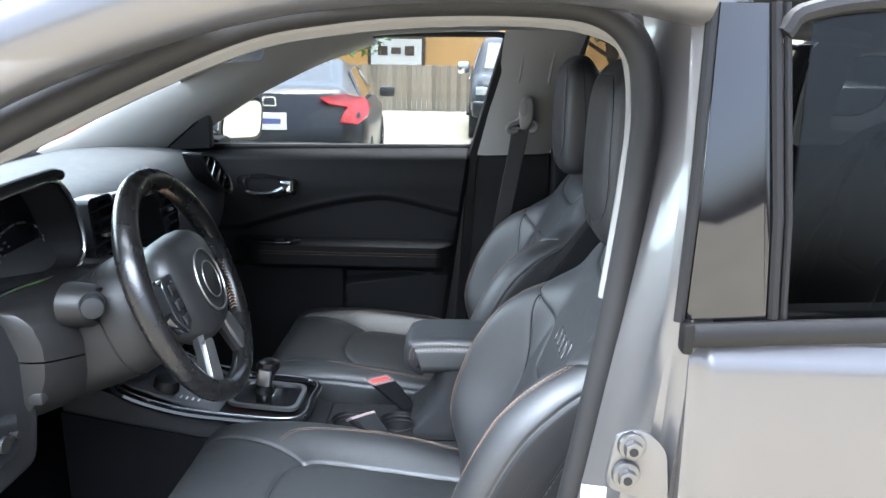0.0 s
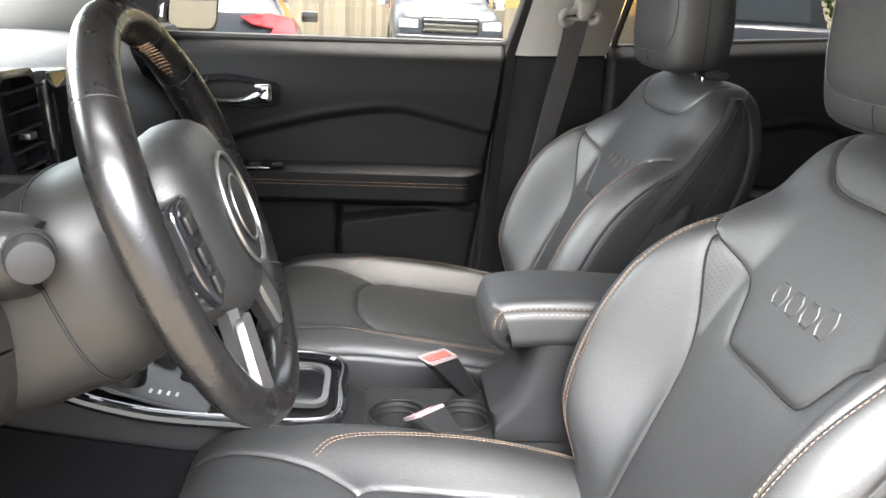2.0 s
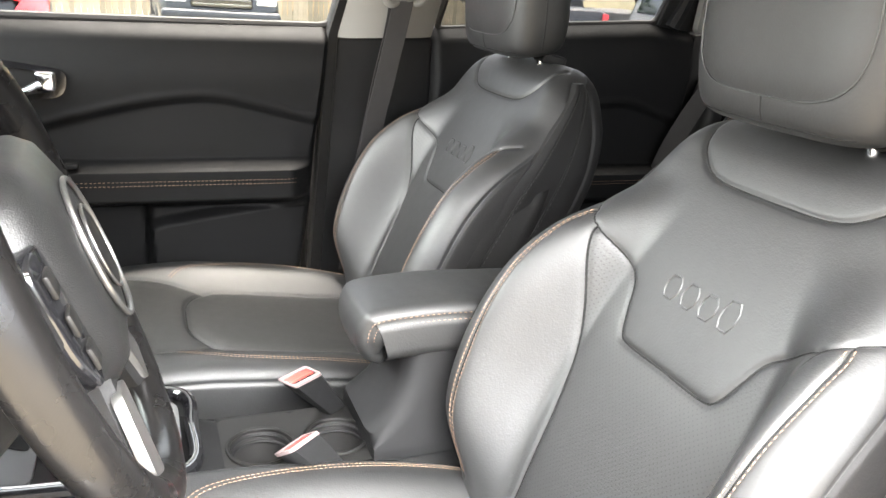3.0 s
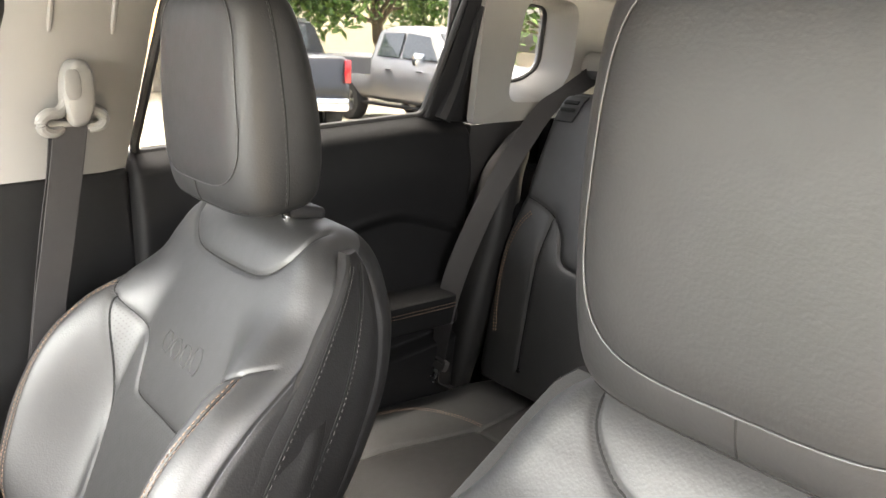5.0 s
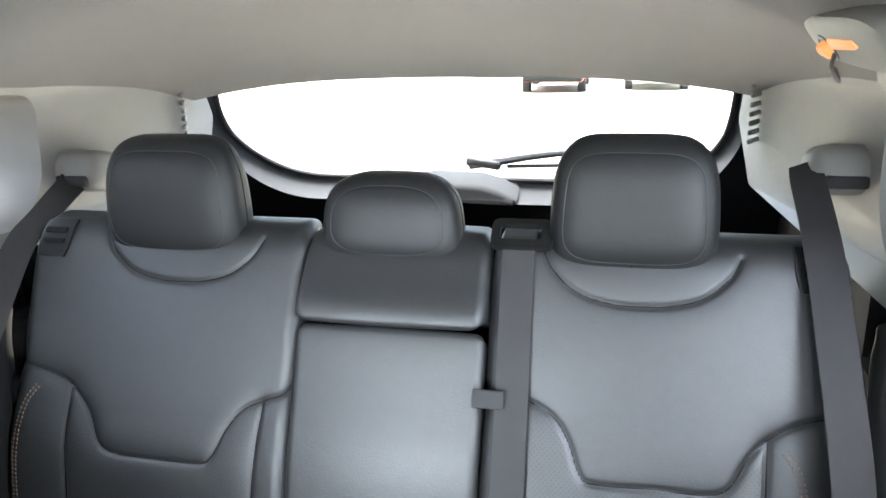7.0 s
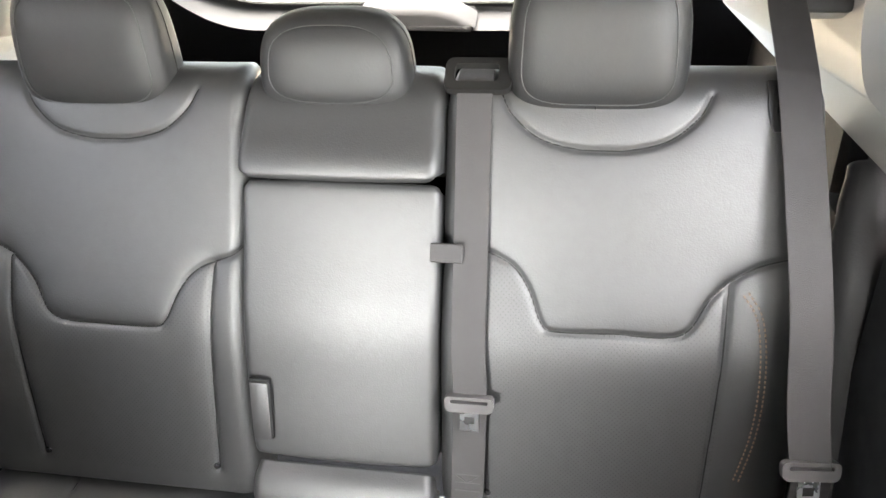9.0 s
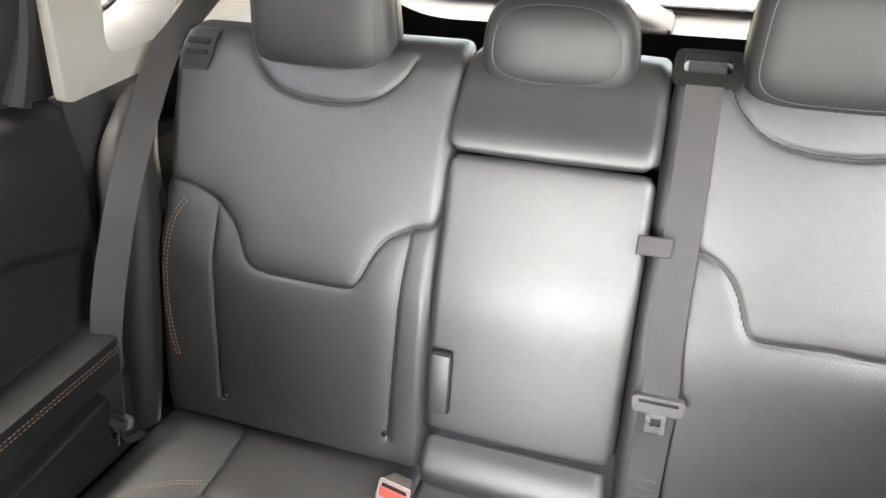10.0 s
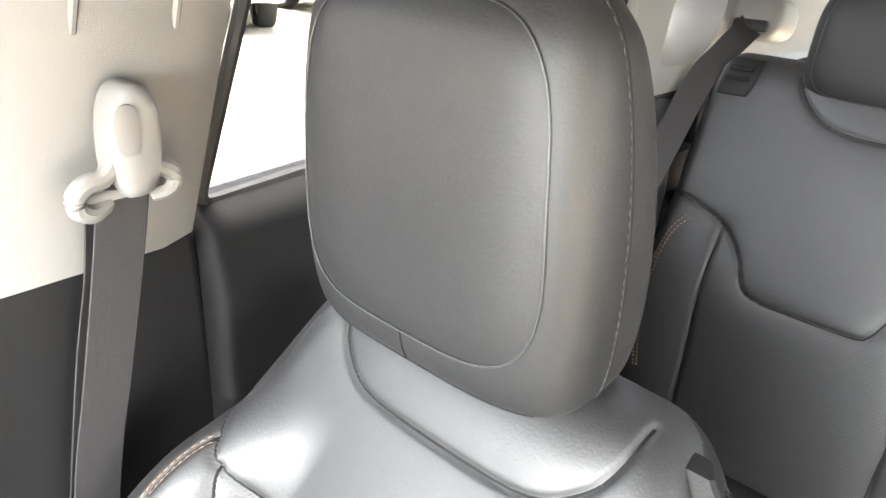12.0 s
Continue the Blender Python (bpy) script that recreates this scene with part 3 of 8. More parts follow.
LEAF = mat("leaf_green", (0.10, 0.18, 0.035), 0.55, mottle=0.5, mscale=1.2, rough_var=0.1)
GREY_PAINT = mat("grey_car_paint", (0.17, 0.172, 0.178), 0.35, metal=0.2, coat=0.3, mottle=0.05)
BLACK_PAINT = mat("black_car_paint", (0.012, 0.013, 0.016), 0.3, coat=0.25, mottle=0.1)
RED_PAINT = mat("red_car_paint", (0.36, 0.02, 0.025), 0.3, coat=0.4, mottle=0.08)
WHITE_CAR = mat("white_car_paint", (0.6, 0.6, 0.61), 0.3, coat=0.4, mottle=0.03)
CAR_GLASS = mat("dark_car_glass", (0.02, 0.024, 0.026), 0.05, coat=0.5, rough_var=0.02)
TYRE = mat("tyre_rubber", (0.02, 0.02, 0.02), 0.85, grain=0.5, scale=120)
RIM = mat("alloy_rim", (0.5, 0.5, 0.5), 0.3, metal=0.9)
LENS_RED = mat("red_lamp_lens", (0.55, 0.015, 0.02), 0.1, coat=0.7)
LENS_CLEAR = mat("clear_lamp_lens", (0.6, 0.62, 0.63), 0.08, coat=0.7, metal=0.3)

xs = np.unique(np.r_[np.linspace(-60, 0, 13), np.linspace(0, 6, 7), np.linspace(6, 160, 23)])
ys = np.unique(np.r_[np.linspace(-60, 0, 13), np.linspace(0, 6, 7), np.linspace(6, 160, 23)])
gv = [(x, y, gz(x, y)) for x in xs for y in ys]
gf = [(i * len(ys) + j, (i + 1) * len(ys) + j, (i + 1) * len(ys) + j + 1, i * len(ys) + j + 1) for i in range(len(xs) - 1) for j in range(len(ys) - 1)]
tagged(link("ground", gv, gf, LOT), "sunlit pale concrete car park, dusty and worn", "ground", kind="structure")


def local(at, heading):
    return Matrix.Translation((at[0], at[1], gz(*at))) @ Matrix.Rotation(radians(heading), 4, "Z")


def wheel_parts(parent, place, r, width, m):
    """A wheel with tyre and spoked rim; its axle lies along the vehicle's side direction."""
    x, y = place
    side = 1 if y > 0 else -1
    prof = [(r * 0.62, width / 2), (r * 0.94, width / 2), (r, width * 0.36), (r, -width * 0.36), (r * 0.94, -width / 2), (r * 0.62, -width / 2)]
    rings = [[(x + pr * math.cos(a), y + py, r + pr * math.sin(a)) for pr, py in prof] for a in np.linspace(0, 2 * math.pi, 29)]
    bm = loft(rings, closed=True, caps=False)
    bmesh.ops.transform(bm, matrix=m, verts=bm.verts)
    tyre = part("tyre", bm, TYRE, parent)
    bm = cyl((x, y - side * width * 0.3, r), (x, y + side * width * 0.1, r), r * 0.63, seg=24)
    part_rim = bmesh.new()
    add(part_rim, bm)
    for k in range(6):
        a = k * math.pi / 3
        rbox((x + 0.36 * r * math.cos(a), y + side * width * 0.3, r + 0.36 * r * math.sin(a)), (r * 0.62, width * 0.3, r * 0.14), 0.01, 1, (0, -math.degrees(a), 0), bm=part_rim)
    cyl((x, y, r), (x, y + side * width * 0.46, r), r * 0.14, seg=12, bm=part_rim)
    bmesh.ops.transform(part_rim, matrix=m, verts=part_rim.verts)
    part("rim", part_rim, RIM, tyre)


def vehicle(name, at, heading, paint, rows, label, glass_rows, wheels, extras):
    """rows: x, bottom, belt height, top, half width, half width at the top. The front looks along local +x."""
    m = local(at, heading)
    ob = thing(name, m.translation, label, name.split("_")[-1])
    ob.matrix_basis = m
    rr = smooth_line(rows, len(rows) * 4) if len(rows) < 9 else np.array(rows)
    rings = []
    for x, zb, zm, zt, w, wt in rr:
        half = [(0, zb), (w * 0.9, zb), (w * 0.985, zb + 0.1), (w, (zb + zm) / 2), (w * 0.985, zm - 0.03), (w * 0.95, zm), (wt + 0.02, zt - 0.05), (wt * 0.92, zt), (0, zt + 0.015)]
        rings.append([(x, y, z) for y, z in half] + [(x, -y, z) for y, z in half[-2:0:-1]])
    bm = loft(rings)
    bmesh.ops.transform(bm, matrix=m, verts=bm.verts)
    part("body", bm, paint, ob, sharp=50)
    for gname, ring, depth in glass_rows:
        for sgn in ((1, -1) if abs(depth[1]) > 0 else (1,)):
            bm = slab([(p[0], p[1] * sgn, p[2]) for p in ring], (depth[0], depth[1] * sgn, depth[2]), 0.004, seg=1)
            bmesh.ops.transform(bm, matrix=m, verts=bm.verts)
            part(gname, bm, CAR_GLASS, ob)
    for wx, wy, r, wd in wheels:
        for sgn in (1, -1):
            wheel_parts(ob, (wx, wy * sgn), r, wd, m)
    for nm, bm, material, lab in extras:
        bmesh.ops.transform(bm, matrix=m, verts=bm.verts)
        part(nm, bm, material, ob, lab)
    return ob


def sedan(at, heading, paint, label):
    rows = [(-2.3, 0.42, 0.92, 1.10, 0.72, 0.62), (-2.22, 0.28, 0.98, 1.16, 0.85, 0.70), (-2.0, 0.25, 1.0, 1.18, 0.9, 0.68), (-1.7, 0.24, 0.99, 1.21, 0.9, 0.63),
            (-1.1, 0.22, 0.93, 1.38, 0.9, 0.56), (-0.4, 0.2, 0.93, 1.42, 0.9, 0.55), (0.2, 0.2, 0.92, 1.36, 0.9, 0.56), (0.85, 0.2, 0.9, 1.03, 0.9, 0.7),
            (1.5, 0.22, 0.82, 0.9, 0.9, 0.75), (2.1, 0.25, 0.68, 0.74, 0.82, 0.7), (2.3, 0.35, 0.6, 0.64, 0.6, 0.5)]
    ex = []
    for s in (1, -1):
        lamp = bmesh.new()
        slab([(-2.33, s * 0.46, 1.08), (-2.28, s * 0.70, 1.11), (-2.08, s * 0.89, 1.07), (-1.93, s * 0.92, 0.99), (-2.1, s * 0.915, 0.90), (-2.28, s * 0.82, 0.83), (-2.335, s * 0.66, 0.85), (-2.33, s * 0.69, 0.93), (-2.31, s * 0.73, 0.99), (-2.335, s * 0.56, 1.02)], (-0.03, 0, 0.01), 0.006, lamp)
        ex.append(("tail_light", lamp, LENS_RED, "red wraparound tail light"))
        ex.append(("wing_mirror", rbox((0.55, s * 1.0, 1.0), (0.12, 0.2, 0.13), 0.03), paint, ""))
    ex.append(("rear_bumper", rbox((-2.27, 0, 0.5), (0.16, 1.66, 0.34), 0.06, 3), paint, ""))
    ex.append(("number_plate", rbox((-2.335, 0, 0.86), (0.02, 0.31, 0.16), 0.005), WHITE_PAINT, "white plate"))
    ex.append(("plate_bar", rbox((-2.348, 0, 0.86), (0.006, 0.2, 0.05), 0.001, 1), mat("plate_blue", (0.1, 0.12, 0.3), 0.5), "dark bar"))
    ex.append(("badge", ring_plate(rounded([(-2.335, -0.07, 1.0), (-2.335, 0.07, 1.0), (-2.335, 0.06, 1.09), (-2.335, -0.06, 1.09)], 0.02), rounded([(-2.335, -0.055, 1.013), (-2.335, 0.055, 1.013), (-2.335, 0.048, 1.077), (-2.335, -0.048, 1.077)], 0.015), (-0.012, 0, 0)), CHROME, "plain chrome badge"))
    gl = [("rear_window", [(-1.72, -0.52, 1.19), (-1.72, 0.52, 1.19), (-1.12, 0.45, 1.4), (-1.12, -0.45, 1.4)], (-0.012, 0, 0.016)),
          ("windscreen", [(0.78, -0.56, 1.07), (0.78, 0.56, 1.07), (0.22, 0.46, 1.37), (0.22, -0.46, 1.37)], (0.01, 0, 0.02)),
          ("side_window", [(-1.35, 0.79, 0.98), (-0.25, 0.81, 0.97), (-0.25, 0.62, 1.33), (-1.0, 0.63, 1.3)], (0, 0.03, 0.01)),
          ("side_window", [(-0.19, 0.81, 0.97), (0.7, 0.8, 0.96), (0.25, 0.63, 1.29), (-0.19, 0.62, 1.33)], (0, 0.03, 0.01))]
    return vehicle("dark_sedan", at, heading, paint, rows, label, gl, [(-1.35, 0.8, 0.32, 0.22), (1.35, 0.8, 0.32, 0.22)], ex)


def pickup(name, at, heading, paint, label, grille):
    rows = [(-2.95, 0.62, 0.9, 1.32, 0.94, 0.9), (-2.9, 0.55, 0.95, 1.36, 0.98, 0.93), (-1.3, 0.5, 0.98, 1.36, 0.99, 0.94), (-1.02, 0.5, 0.98, 1.37, 0.99, 0.94),
            (-1.0, 0.5, 1.3, 1.88, 0.99, 0.72), (-0.6, 0.48, 1.3, 1.96, 0.99, 0.7), (0.3, 0.48, 1.28, 1.96, 0.99, 0.7), (0.75, 0.48, 1.25, 1.85, 0.99, 0.72),
            (1.35, 0.48, 1.2, 1.3, 0.99, 0.85), (2.3, 0.5, 1.08, 1.24, 0.98, 0.85), (2.75, 0.52, 1.0, 1.16, 0.95, 0.82), (2.9, 0.6, 0.9, 1.05, 0.85, 0.75)]
    ex = []
    for s in (1, -1):
        ex.append(("tail_light", rbox((-2.95, s * 0.93, 1.13), (0.1, 0.10, 0.36), 0.02), LENS_RED, "red tail light"))
        ex.append(("headlight", rbox((2.84, s * 0.72, 0.98), (0.14, 0.34, 0.15), 0.03), LENS_CLEAR, "clear headlight"))
        ex.append(("wing_mirror", rbox((0.8, s * 1.14, 1.35), (0.12, 0.24, 0.24), 0.04), CHROME if grille else paint, ""))
        ex.append(("door_handle", rbox((-0.35, s * 1.0, 1.12), (0.2, 0.04, 0.04), 0.012), CHROME, ""))
        ex.append(("door_handle", rbox((0.65, s * 1.0, 1.12), (0.2, 0.04, 0.04), 0.012), CHROME, ""))
        ex.append(("running_board", rbox((-0.1, s * 0.98, 0.42), (2.2, 0.16, 0.06), 0.02), PLASTIC, ""))
    ex.append(("rear_bumper", rbox((-3.0, 0, 0.62), (0.2, 1.86, 0.22), 0.05), CHROME, "chrome step bumper"))
    ex.append(("front_bumper", rbox((2.92, 0, 0.66), (0.2, 1.9, 0.3), 0.07, 3), paint, ""))
    ex.append(("grille", rbox((2.86, 0, 0.98), (0.16, 1.0, 0.3), 0.05, 3), PLASTIC_GLOSS, "black grille"))
    for k in range(3):
        ex.append(("grille_bar", rbox((2.95, 0, 0.9 + 0.08 * k), (0.02, 0.92, 0.025), 0.006, 1), SATIN, ""))
    ex.append(("number_plate", rbox((-3.105, 0, 0.66), (0.015, 0.31, 0.15), 0.004), WHITE_PAINT, "white plate"))
    gl = [("windscreen", [(1.28, -0.72, 1.33), (1.28, 0.72, 1.33), (0.8, 0.64, 1.83), (0.8, -0.64, 1.83)], (0.02, 0, 0.02)),
          ("rear_window", [(-1.02, -0.66, 1.42), (-1.02, 0.66, 1.42), (-0.99, 0.6, 1.83), (-0.99, -0.6, 1.83)], (-0.03, 0, 0.0)),
          ("side_window", [(-0.86, 0.9, 1.36), (-0.1, 0.91, 1.35), (-0.1, 0.76, 1.82), (-0.78, 0.77, 1.8)], (0, 0.035, 0.01)),
          ("side_window", [(0.0, 0.91, 1.35), (1.12, 0.91, 1.33), (0.72, 0.78, 1.76), (0.0, 0.76, 1.82)], (0, 0.035, 0.01))]
    return vehicle(name, at, heading, paint, rows, label, gl, [(-1.85, 0.86, 0.41, 0.28), (1.85, 0.86, 0.41, 0.28)], ex)


def suv(name, at, heading, paint, label, boxy=False):
    top = 1.78 if boxy else 1.66
    rows = [(-2.2, 0.5, 0.95, 1.1, 0.8, 0.7), (-2.15, 0.42, 1.02, 1.35 if not boxy else top - 0.1, 0.9, 0.7), (-1.75, 0.35, 1.04, top - 0.06, 0.92, 0.66), (-1.0, 0.3, 1.04, top, 0.92, 0.64),
            (0.0, 0.3, 1.03, top, 0.92, 0.64), (0.5, 0.3, 1.02, top - 0.1, 0.92, 0.65), (1.0, 0.3, 1.0, 1.16 if not boxy else 1.3, 0.92, 0.75), (1.6, 0.32, 0.95, 1.06 if not boxy else 1.15, 0.9, 0.76), (2.1, 0.36, 0.85, 0.96 if not boxy else 1.1, 0.84, 0.7), (2.25, 0.45, 0.75, 0.8 if not boxy else 1.05, 0.7, 0.6)]
    ex = []
    for s in (1, -1):
        ex.append(("tail_light", rbox((-2.14, s * 0.76, 1.05), (0.16, 0.26, 0.18), 0.03), LENS_RED, "red tail light"))
        ex.append(("headlight", rbox((2.16, s * 0.62, 0.86), (0.16, 0.2, 0.18), 0.05), LENS_CLEAR, "clear headlight"))
        ex.append(("wing_mirror", rbox((0.75, s * 1.02, 1.12), (0.1, 0.2, 0.15), 0.03), paint, ""))
    ex.append(("rear_bumper", rbox((-2.2, 0, 0.55), (0.2, 1.7, 0.28), 0.06, 3), PLASTIC, "black bumper"))
    ex.append(("front_bumper", rbox((2.25, 0, 0.55), (0.22, 1.7, 0.24), 0.06, 3), PLASTIC, "black bumper"))
    ex.append(("number_plate", rbox((-2.215, 0, 0.9), (0.02, 0.31, 0.15), 0.004), WHITE_PAINT, "white plate"))
    for k in range(7 if boxy else 1):
        ex.append(("grille_slot", rbox((2.27, -0.3 + 0.1 * k, 0.9), (0.04, 0.05 if boxy else 0.6, 0.2), 0.01, 1), PLASTIC, "dark slot"))
    gl = [("rear_window", [(-2.13, -0.6, 1.14), (-2.13, 0.6, 1.14), (-1.82, 0.54, top - 0.12), (-1.82, -0.54, top - 0.12)], (-0.05, 0, 0.02)),
          ("windscreen", [(0.95, -0.62, 1.2), (0.95, 0.62, 1.2), (0.5, 0.55, top - 0.12), (0.5, -0.55, top - 0.12)], (0.03, 0, 0.02)),
          ("side_window", [(-1.8, 0.84, 1.1), (-0.3, 0.85, 1.09), (-0.3, 0.69, top - 0.12), (-1.6, 0.7, top - 0.16)], (0, 0.035, 0.01)),
          ("side_window", [(-0.24, 0.85, 1.09), (0.8, 0.85, 1.08), (0.4, 0.7, top - 0.18), (-0.24, 0.69, top - 0.12)], (0, 0.035, 0.01))]
    return vehicle(name, at, heading, paint, rows, label, gl, [(-1.35, 0.82, 0.35, 0.23), (1.35, 0.82, 0.35, 0.23)], ex)


sedan((-1.98, 8.0), 94, BLACK_PAINT, "dark blue-black sedan with red tail lights, parked on concrete")
pickup("black_pickup", (1.05, 15.5), 270, BLACK_PAINT, "black pickup truck with chrome trim, parked facing the lot", True)
pickup("black_pickup", (6.89, 13.2), 70, BLACK_PAINT, "black pickup truck seen from its tailgate, on concrete", False)
pickup("grey_pickup", (10.05, 11.85), 270, GREY_PAINT, "grey crew-cab pickup truck with bright mirrors, on concrete", True)
suv("red_suv", (-4.1, 6.8), 90, RED_PAINT, "red car parked beside the silver car, nose ahead")
suv("red_suv", (25.2, 1.5), 0, RED_PAINT, "red compact SUV seen from behind, on pale concrete")
suv("white_suv", (35.0, 4.7), 0, WHITE_CAR, "white SUV seen from behind, on pale concrete")
suv("white_offroader", (26.2, -1.5), 180, WHITE_CAR, "white boxy off-roader facing the lot, with dark bumper", True)
suv("black_suv", (45.4, 12.6), 180, BLACK_PAINT, "black SUV parked far away by the grass")
suv("black_suv", (46.0, 10.3), 180, BLACK_PAINT, "black SUV parked far away in a row")
suv("black_suv", (53.0, 1.6), 180, BLACK_PAINT, "black SUV parked far away behind others", True)

# building with a framed sign, behind the fence
bld = thing("building", (-6, 33, gz(-6, 33)), "orange stucco building with a dark framed sign behind the fence", "building")
part("wall", rbox((2.5, 36, 1.5), (20, 6, 9.0), 0.02, 1), STUCCO, bld)
part("side_wall", rbox((-9.0, 35.5, 1.5), (5, 5.9, 9.0), 0.02, 1), WHITE_PAINT, bld, "white wall")
part("wall_extension", rbox((22, 37, 0.5), (18, 6, 6.0), 0.02, 1), STUCCO_PALE, bld, "cream wall")
sign = thing("sign_board", (-2.4, 32.9, 0.6), "white sign with dark frame and unreadable dark bars on the wall", "sign")
part("frame", rbox((-3.2, 32.88, 1.5), (2.5, 0.12, 2.0), 0.02, 1), DARKWOOD, sign)
part("panel", rbox((-3.2, 32.8, 1.3), (2.2, 0.08, 1.1), 0.01, 1), WHITE_PAINT, sign)
for k in range(3):
    part("bar", rbox((-3.78 + 0.58 * k, 32.745, 1.35), (0.42, 0.04, 0.4 - 0.12 * (k == 1)), 0.005, 1), DARKWOOD, sign)
part("eave", rbox((-3.2, 32.7, 2.6), (3.0, 0.7, 0.16), 0.02, 1), DARKWOOD, sign)

fence = thing("fence", (0, 22.5, gz(0, 22.5)), "weathered grey-brown board fence along the edge of the lot", "fence")
board = None
for k in range(150):
    x = -12 + 0.152 * k
    z0 = gz(x, 22.5)
    if board is None:
        bm = bmesh.new()
        rbox((0, 0, 0.69), (0.142, 0.02, 1.38), 0.006, 1, bm=bm)
        board = part("board", bm, FENCE_WOOD, fence)
        mesh = board.data
        board.location = (x, 22.5, z0)
        board.matrix_parent_inverse = world_of(fence).inverted()
        continue
    ob = new("board", mesh)
    ob.parent, ob.matrix_parent_inverse = fence, world_of(fence).inverted()
    ob.location = (x, 22.5 + 0.008 * math.sin(k * 1.7), z0 + 0.02 * math.sin(k * 2.3))
for z in (0.35, 1.1):
    part("rail", rbox((-0.6, 22.55, gz(0, 22.5) + z), (23, 0.05, 0.09), 0.005, 1), FENCE_WOOD, fence)

wall = thing("boundary_wall", (40, 30, gz(40, 30)), "pale grey boundary fence far across the lot", "fence")
part("panels", rbox((36, 21, gz(36, 21) + 0.9), (30, 0.15, 1.9), 0.01, 1, (0, 2.2, -28)), FENCE_WOOD, wall)
lawn_v = [(51, 8, gz(51, 8) + 0.05), (85, 6, gz(85, 6) + 0.05), (85, 42, gz(85, 42) + 0.05), (49, 26, gz(49, 26) + 0.05)]
tagged(link("lawn", lawn_v, [(0, 1, 2, 3)], GRASS), "bright green grass strip at the far edge", "lawn", kind="structure")


def tree(at, height, spread, seed, n=9000):
    """A tapered trunk with limbs and a crown of many small leaves with gaps."""
    rng = np.random.default_rng(seed)
    x0, y0 = at
    z0 = gz(x0, y0)
    ob = thing("tree", (x0, y0, z0), "broad green tree standing behind the parked trucks", "tree", "trees")
    bm = tube(smooth_line([(x0, y0, z0 - 0.1), (x0 + 0.1, y0, z0 + height * 0.2), (x0 - 0.05, y0 + 0.1, z0 + height * 0.42), (x0, y0, z0 + height * 0.7)], 12), list(np.linspace(0.26, 0.09, 12)), 10)
    part("trunk", bm, BARK, ob)
    limbs = bmesh.new()
    tips = []
    for k in range(22):
        a = rng.uniform(0, 2 * math.pi)
        b = z0 + height * rng.uniform(0.2, 0.55)
        ln = spread * rng.uniform(0.6, 1.0)
        tip = (x0 + ln * math.cos(a), y0 + ln * math.sin(a), b + height * rng.uniform(0.02, 0.38))
        mid = (x0 + 0.5 * ln * math.cos(a), y0 + 0.5 * ln * math.sin(a), b + (tip[2] - b) * 0.75)
        line = smooth_line([(x0, y0, b), mid, tip], 8)
        tube(line, list(np.linspace(0.08, 0.015, 8)), 6, bm=limbs)
        tips += [line[4], line[5], line[6], line[7]]
    part("limbs", limbs, BARK, ob)
    tips = np.array(tips)
    c = tips[rng.integers(0, len(tips), n)] + rng.normal(0, 0.5, (n, 3)) * (1, 1, 0.7)
    d1, d2 = rng.normal(0, 1, (n, 3)), rng.normal(0, 1, (n, 3))
    d1 /= np.linalg.norm(d1, axis=1)[:, None]
    d2 = np.cross(d1, d2)
    d2 /= np.linalg.norm(d2, axis=1)[:, None]
    s = rng.uniform(0.07, 0.18, (n, 1))
    V = np.stack([c - d1 * s, c + d2 * s * 0.5, c + d1 * s, c - d2 * s * 0.5], 1).reshape(-1, 3)
    F = np.arange(4 * n).reshape(-1, 4)
    link("crown", V, F, LEAF, ob, False)
    return ob


tree((9.5, 21.0), 8.5, 4.2, 3, 14000)
tree((14.5, 20.5), 8.0, 4.0, 5, 14000)
tree((4.5, 24.0), 8.0, 3.2, 8, 3500)
tree((19.5, 17.5), 7.5, 3.2, 11, 4200)
tree((-5.2, 25.5), 5.0, 2.2, 14, 3000)
tree((30.0, 24.0), 8.0, 3.6, 17, 3500)


# ---- the silver car: shell ----
def sheet(name, fn, us, vs, mats, thick, parent=None, label="", idx=None):
    """A curved sheet from fn(u, v), thickened by a vector function or a constant vector."""
    P = np.array([[fn(u, v) for v in vs] for u in us], float)
    n, m = P.shape[:2]
    t = np.array(thick, float)
    Q = P + t
    V = np.concatenate([P.reshape(-1, 3), Q.reshape(-1, 3)])
    a = np.arange(n * m).reshape(n, m)
    F = [tuple(x) for x in np.stack([a[:-1, :-1], a[1:, :-1], a[1:, 1:], a[:-1, 1:]], -1).reshape(-1, 4).tolist()]
    b = a + n * m
    F += [tuple(x) for x in np.stack([b[:-1, :-1], b[:-1, 1:], b[1:, 1:], b[1:, :-1]], -1).reshape(-1, 4).tolist()]
    rim = list(a[0, :]) + list(a[1:, -1]) + list(a[-1, -2::-1]) + list(a[-2:0:-1, 0])
    for k in range(len(rim)):
        p, q = int(rim[k]), int(rim[(k + 1) % len(rim)])
        F.append((p, q, q + n * m, p + n * m))
    ob = link(name, V, F, mats, parent, True, label=label, sharp=50)
    bm = bmesh.new()
    bm.from_mesh(ob.data)
    bmesh.ops.recalc_face_normals(bm, faces=bm.faces)
    bm.to_mesh(ob.data)
    bm.free()
    ob.data.set_sharp_from_angle(angle=radians(50))
    return ob


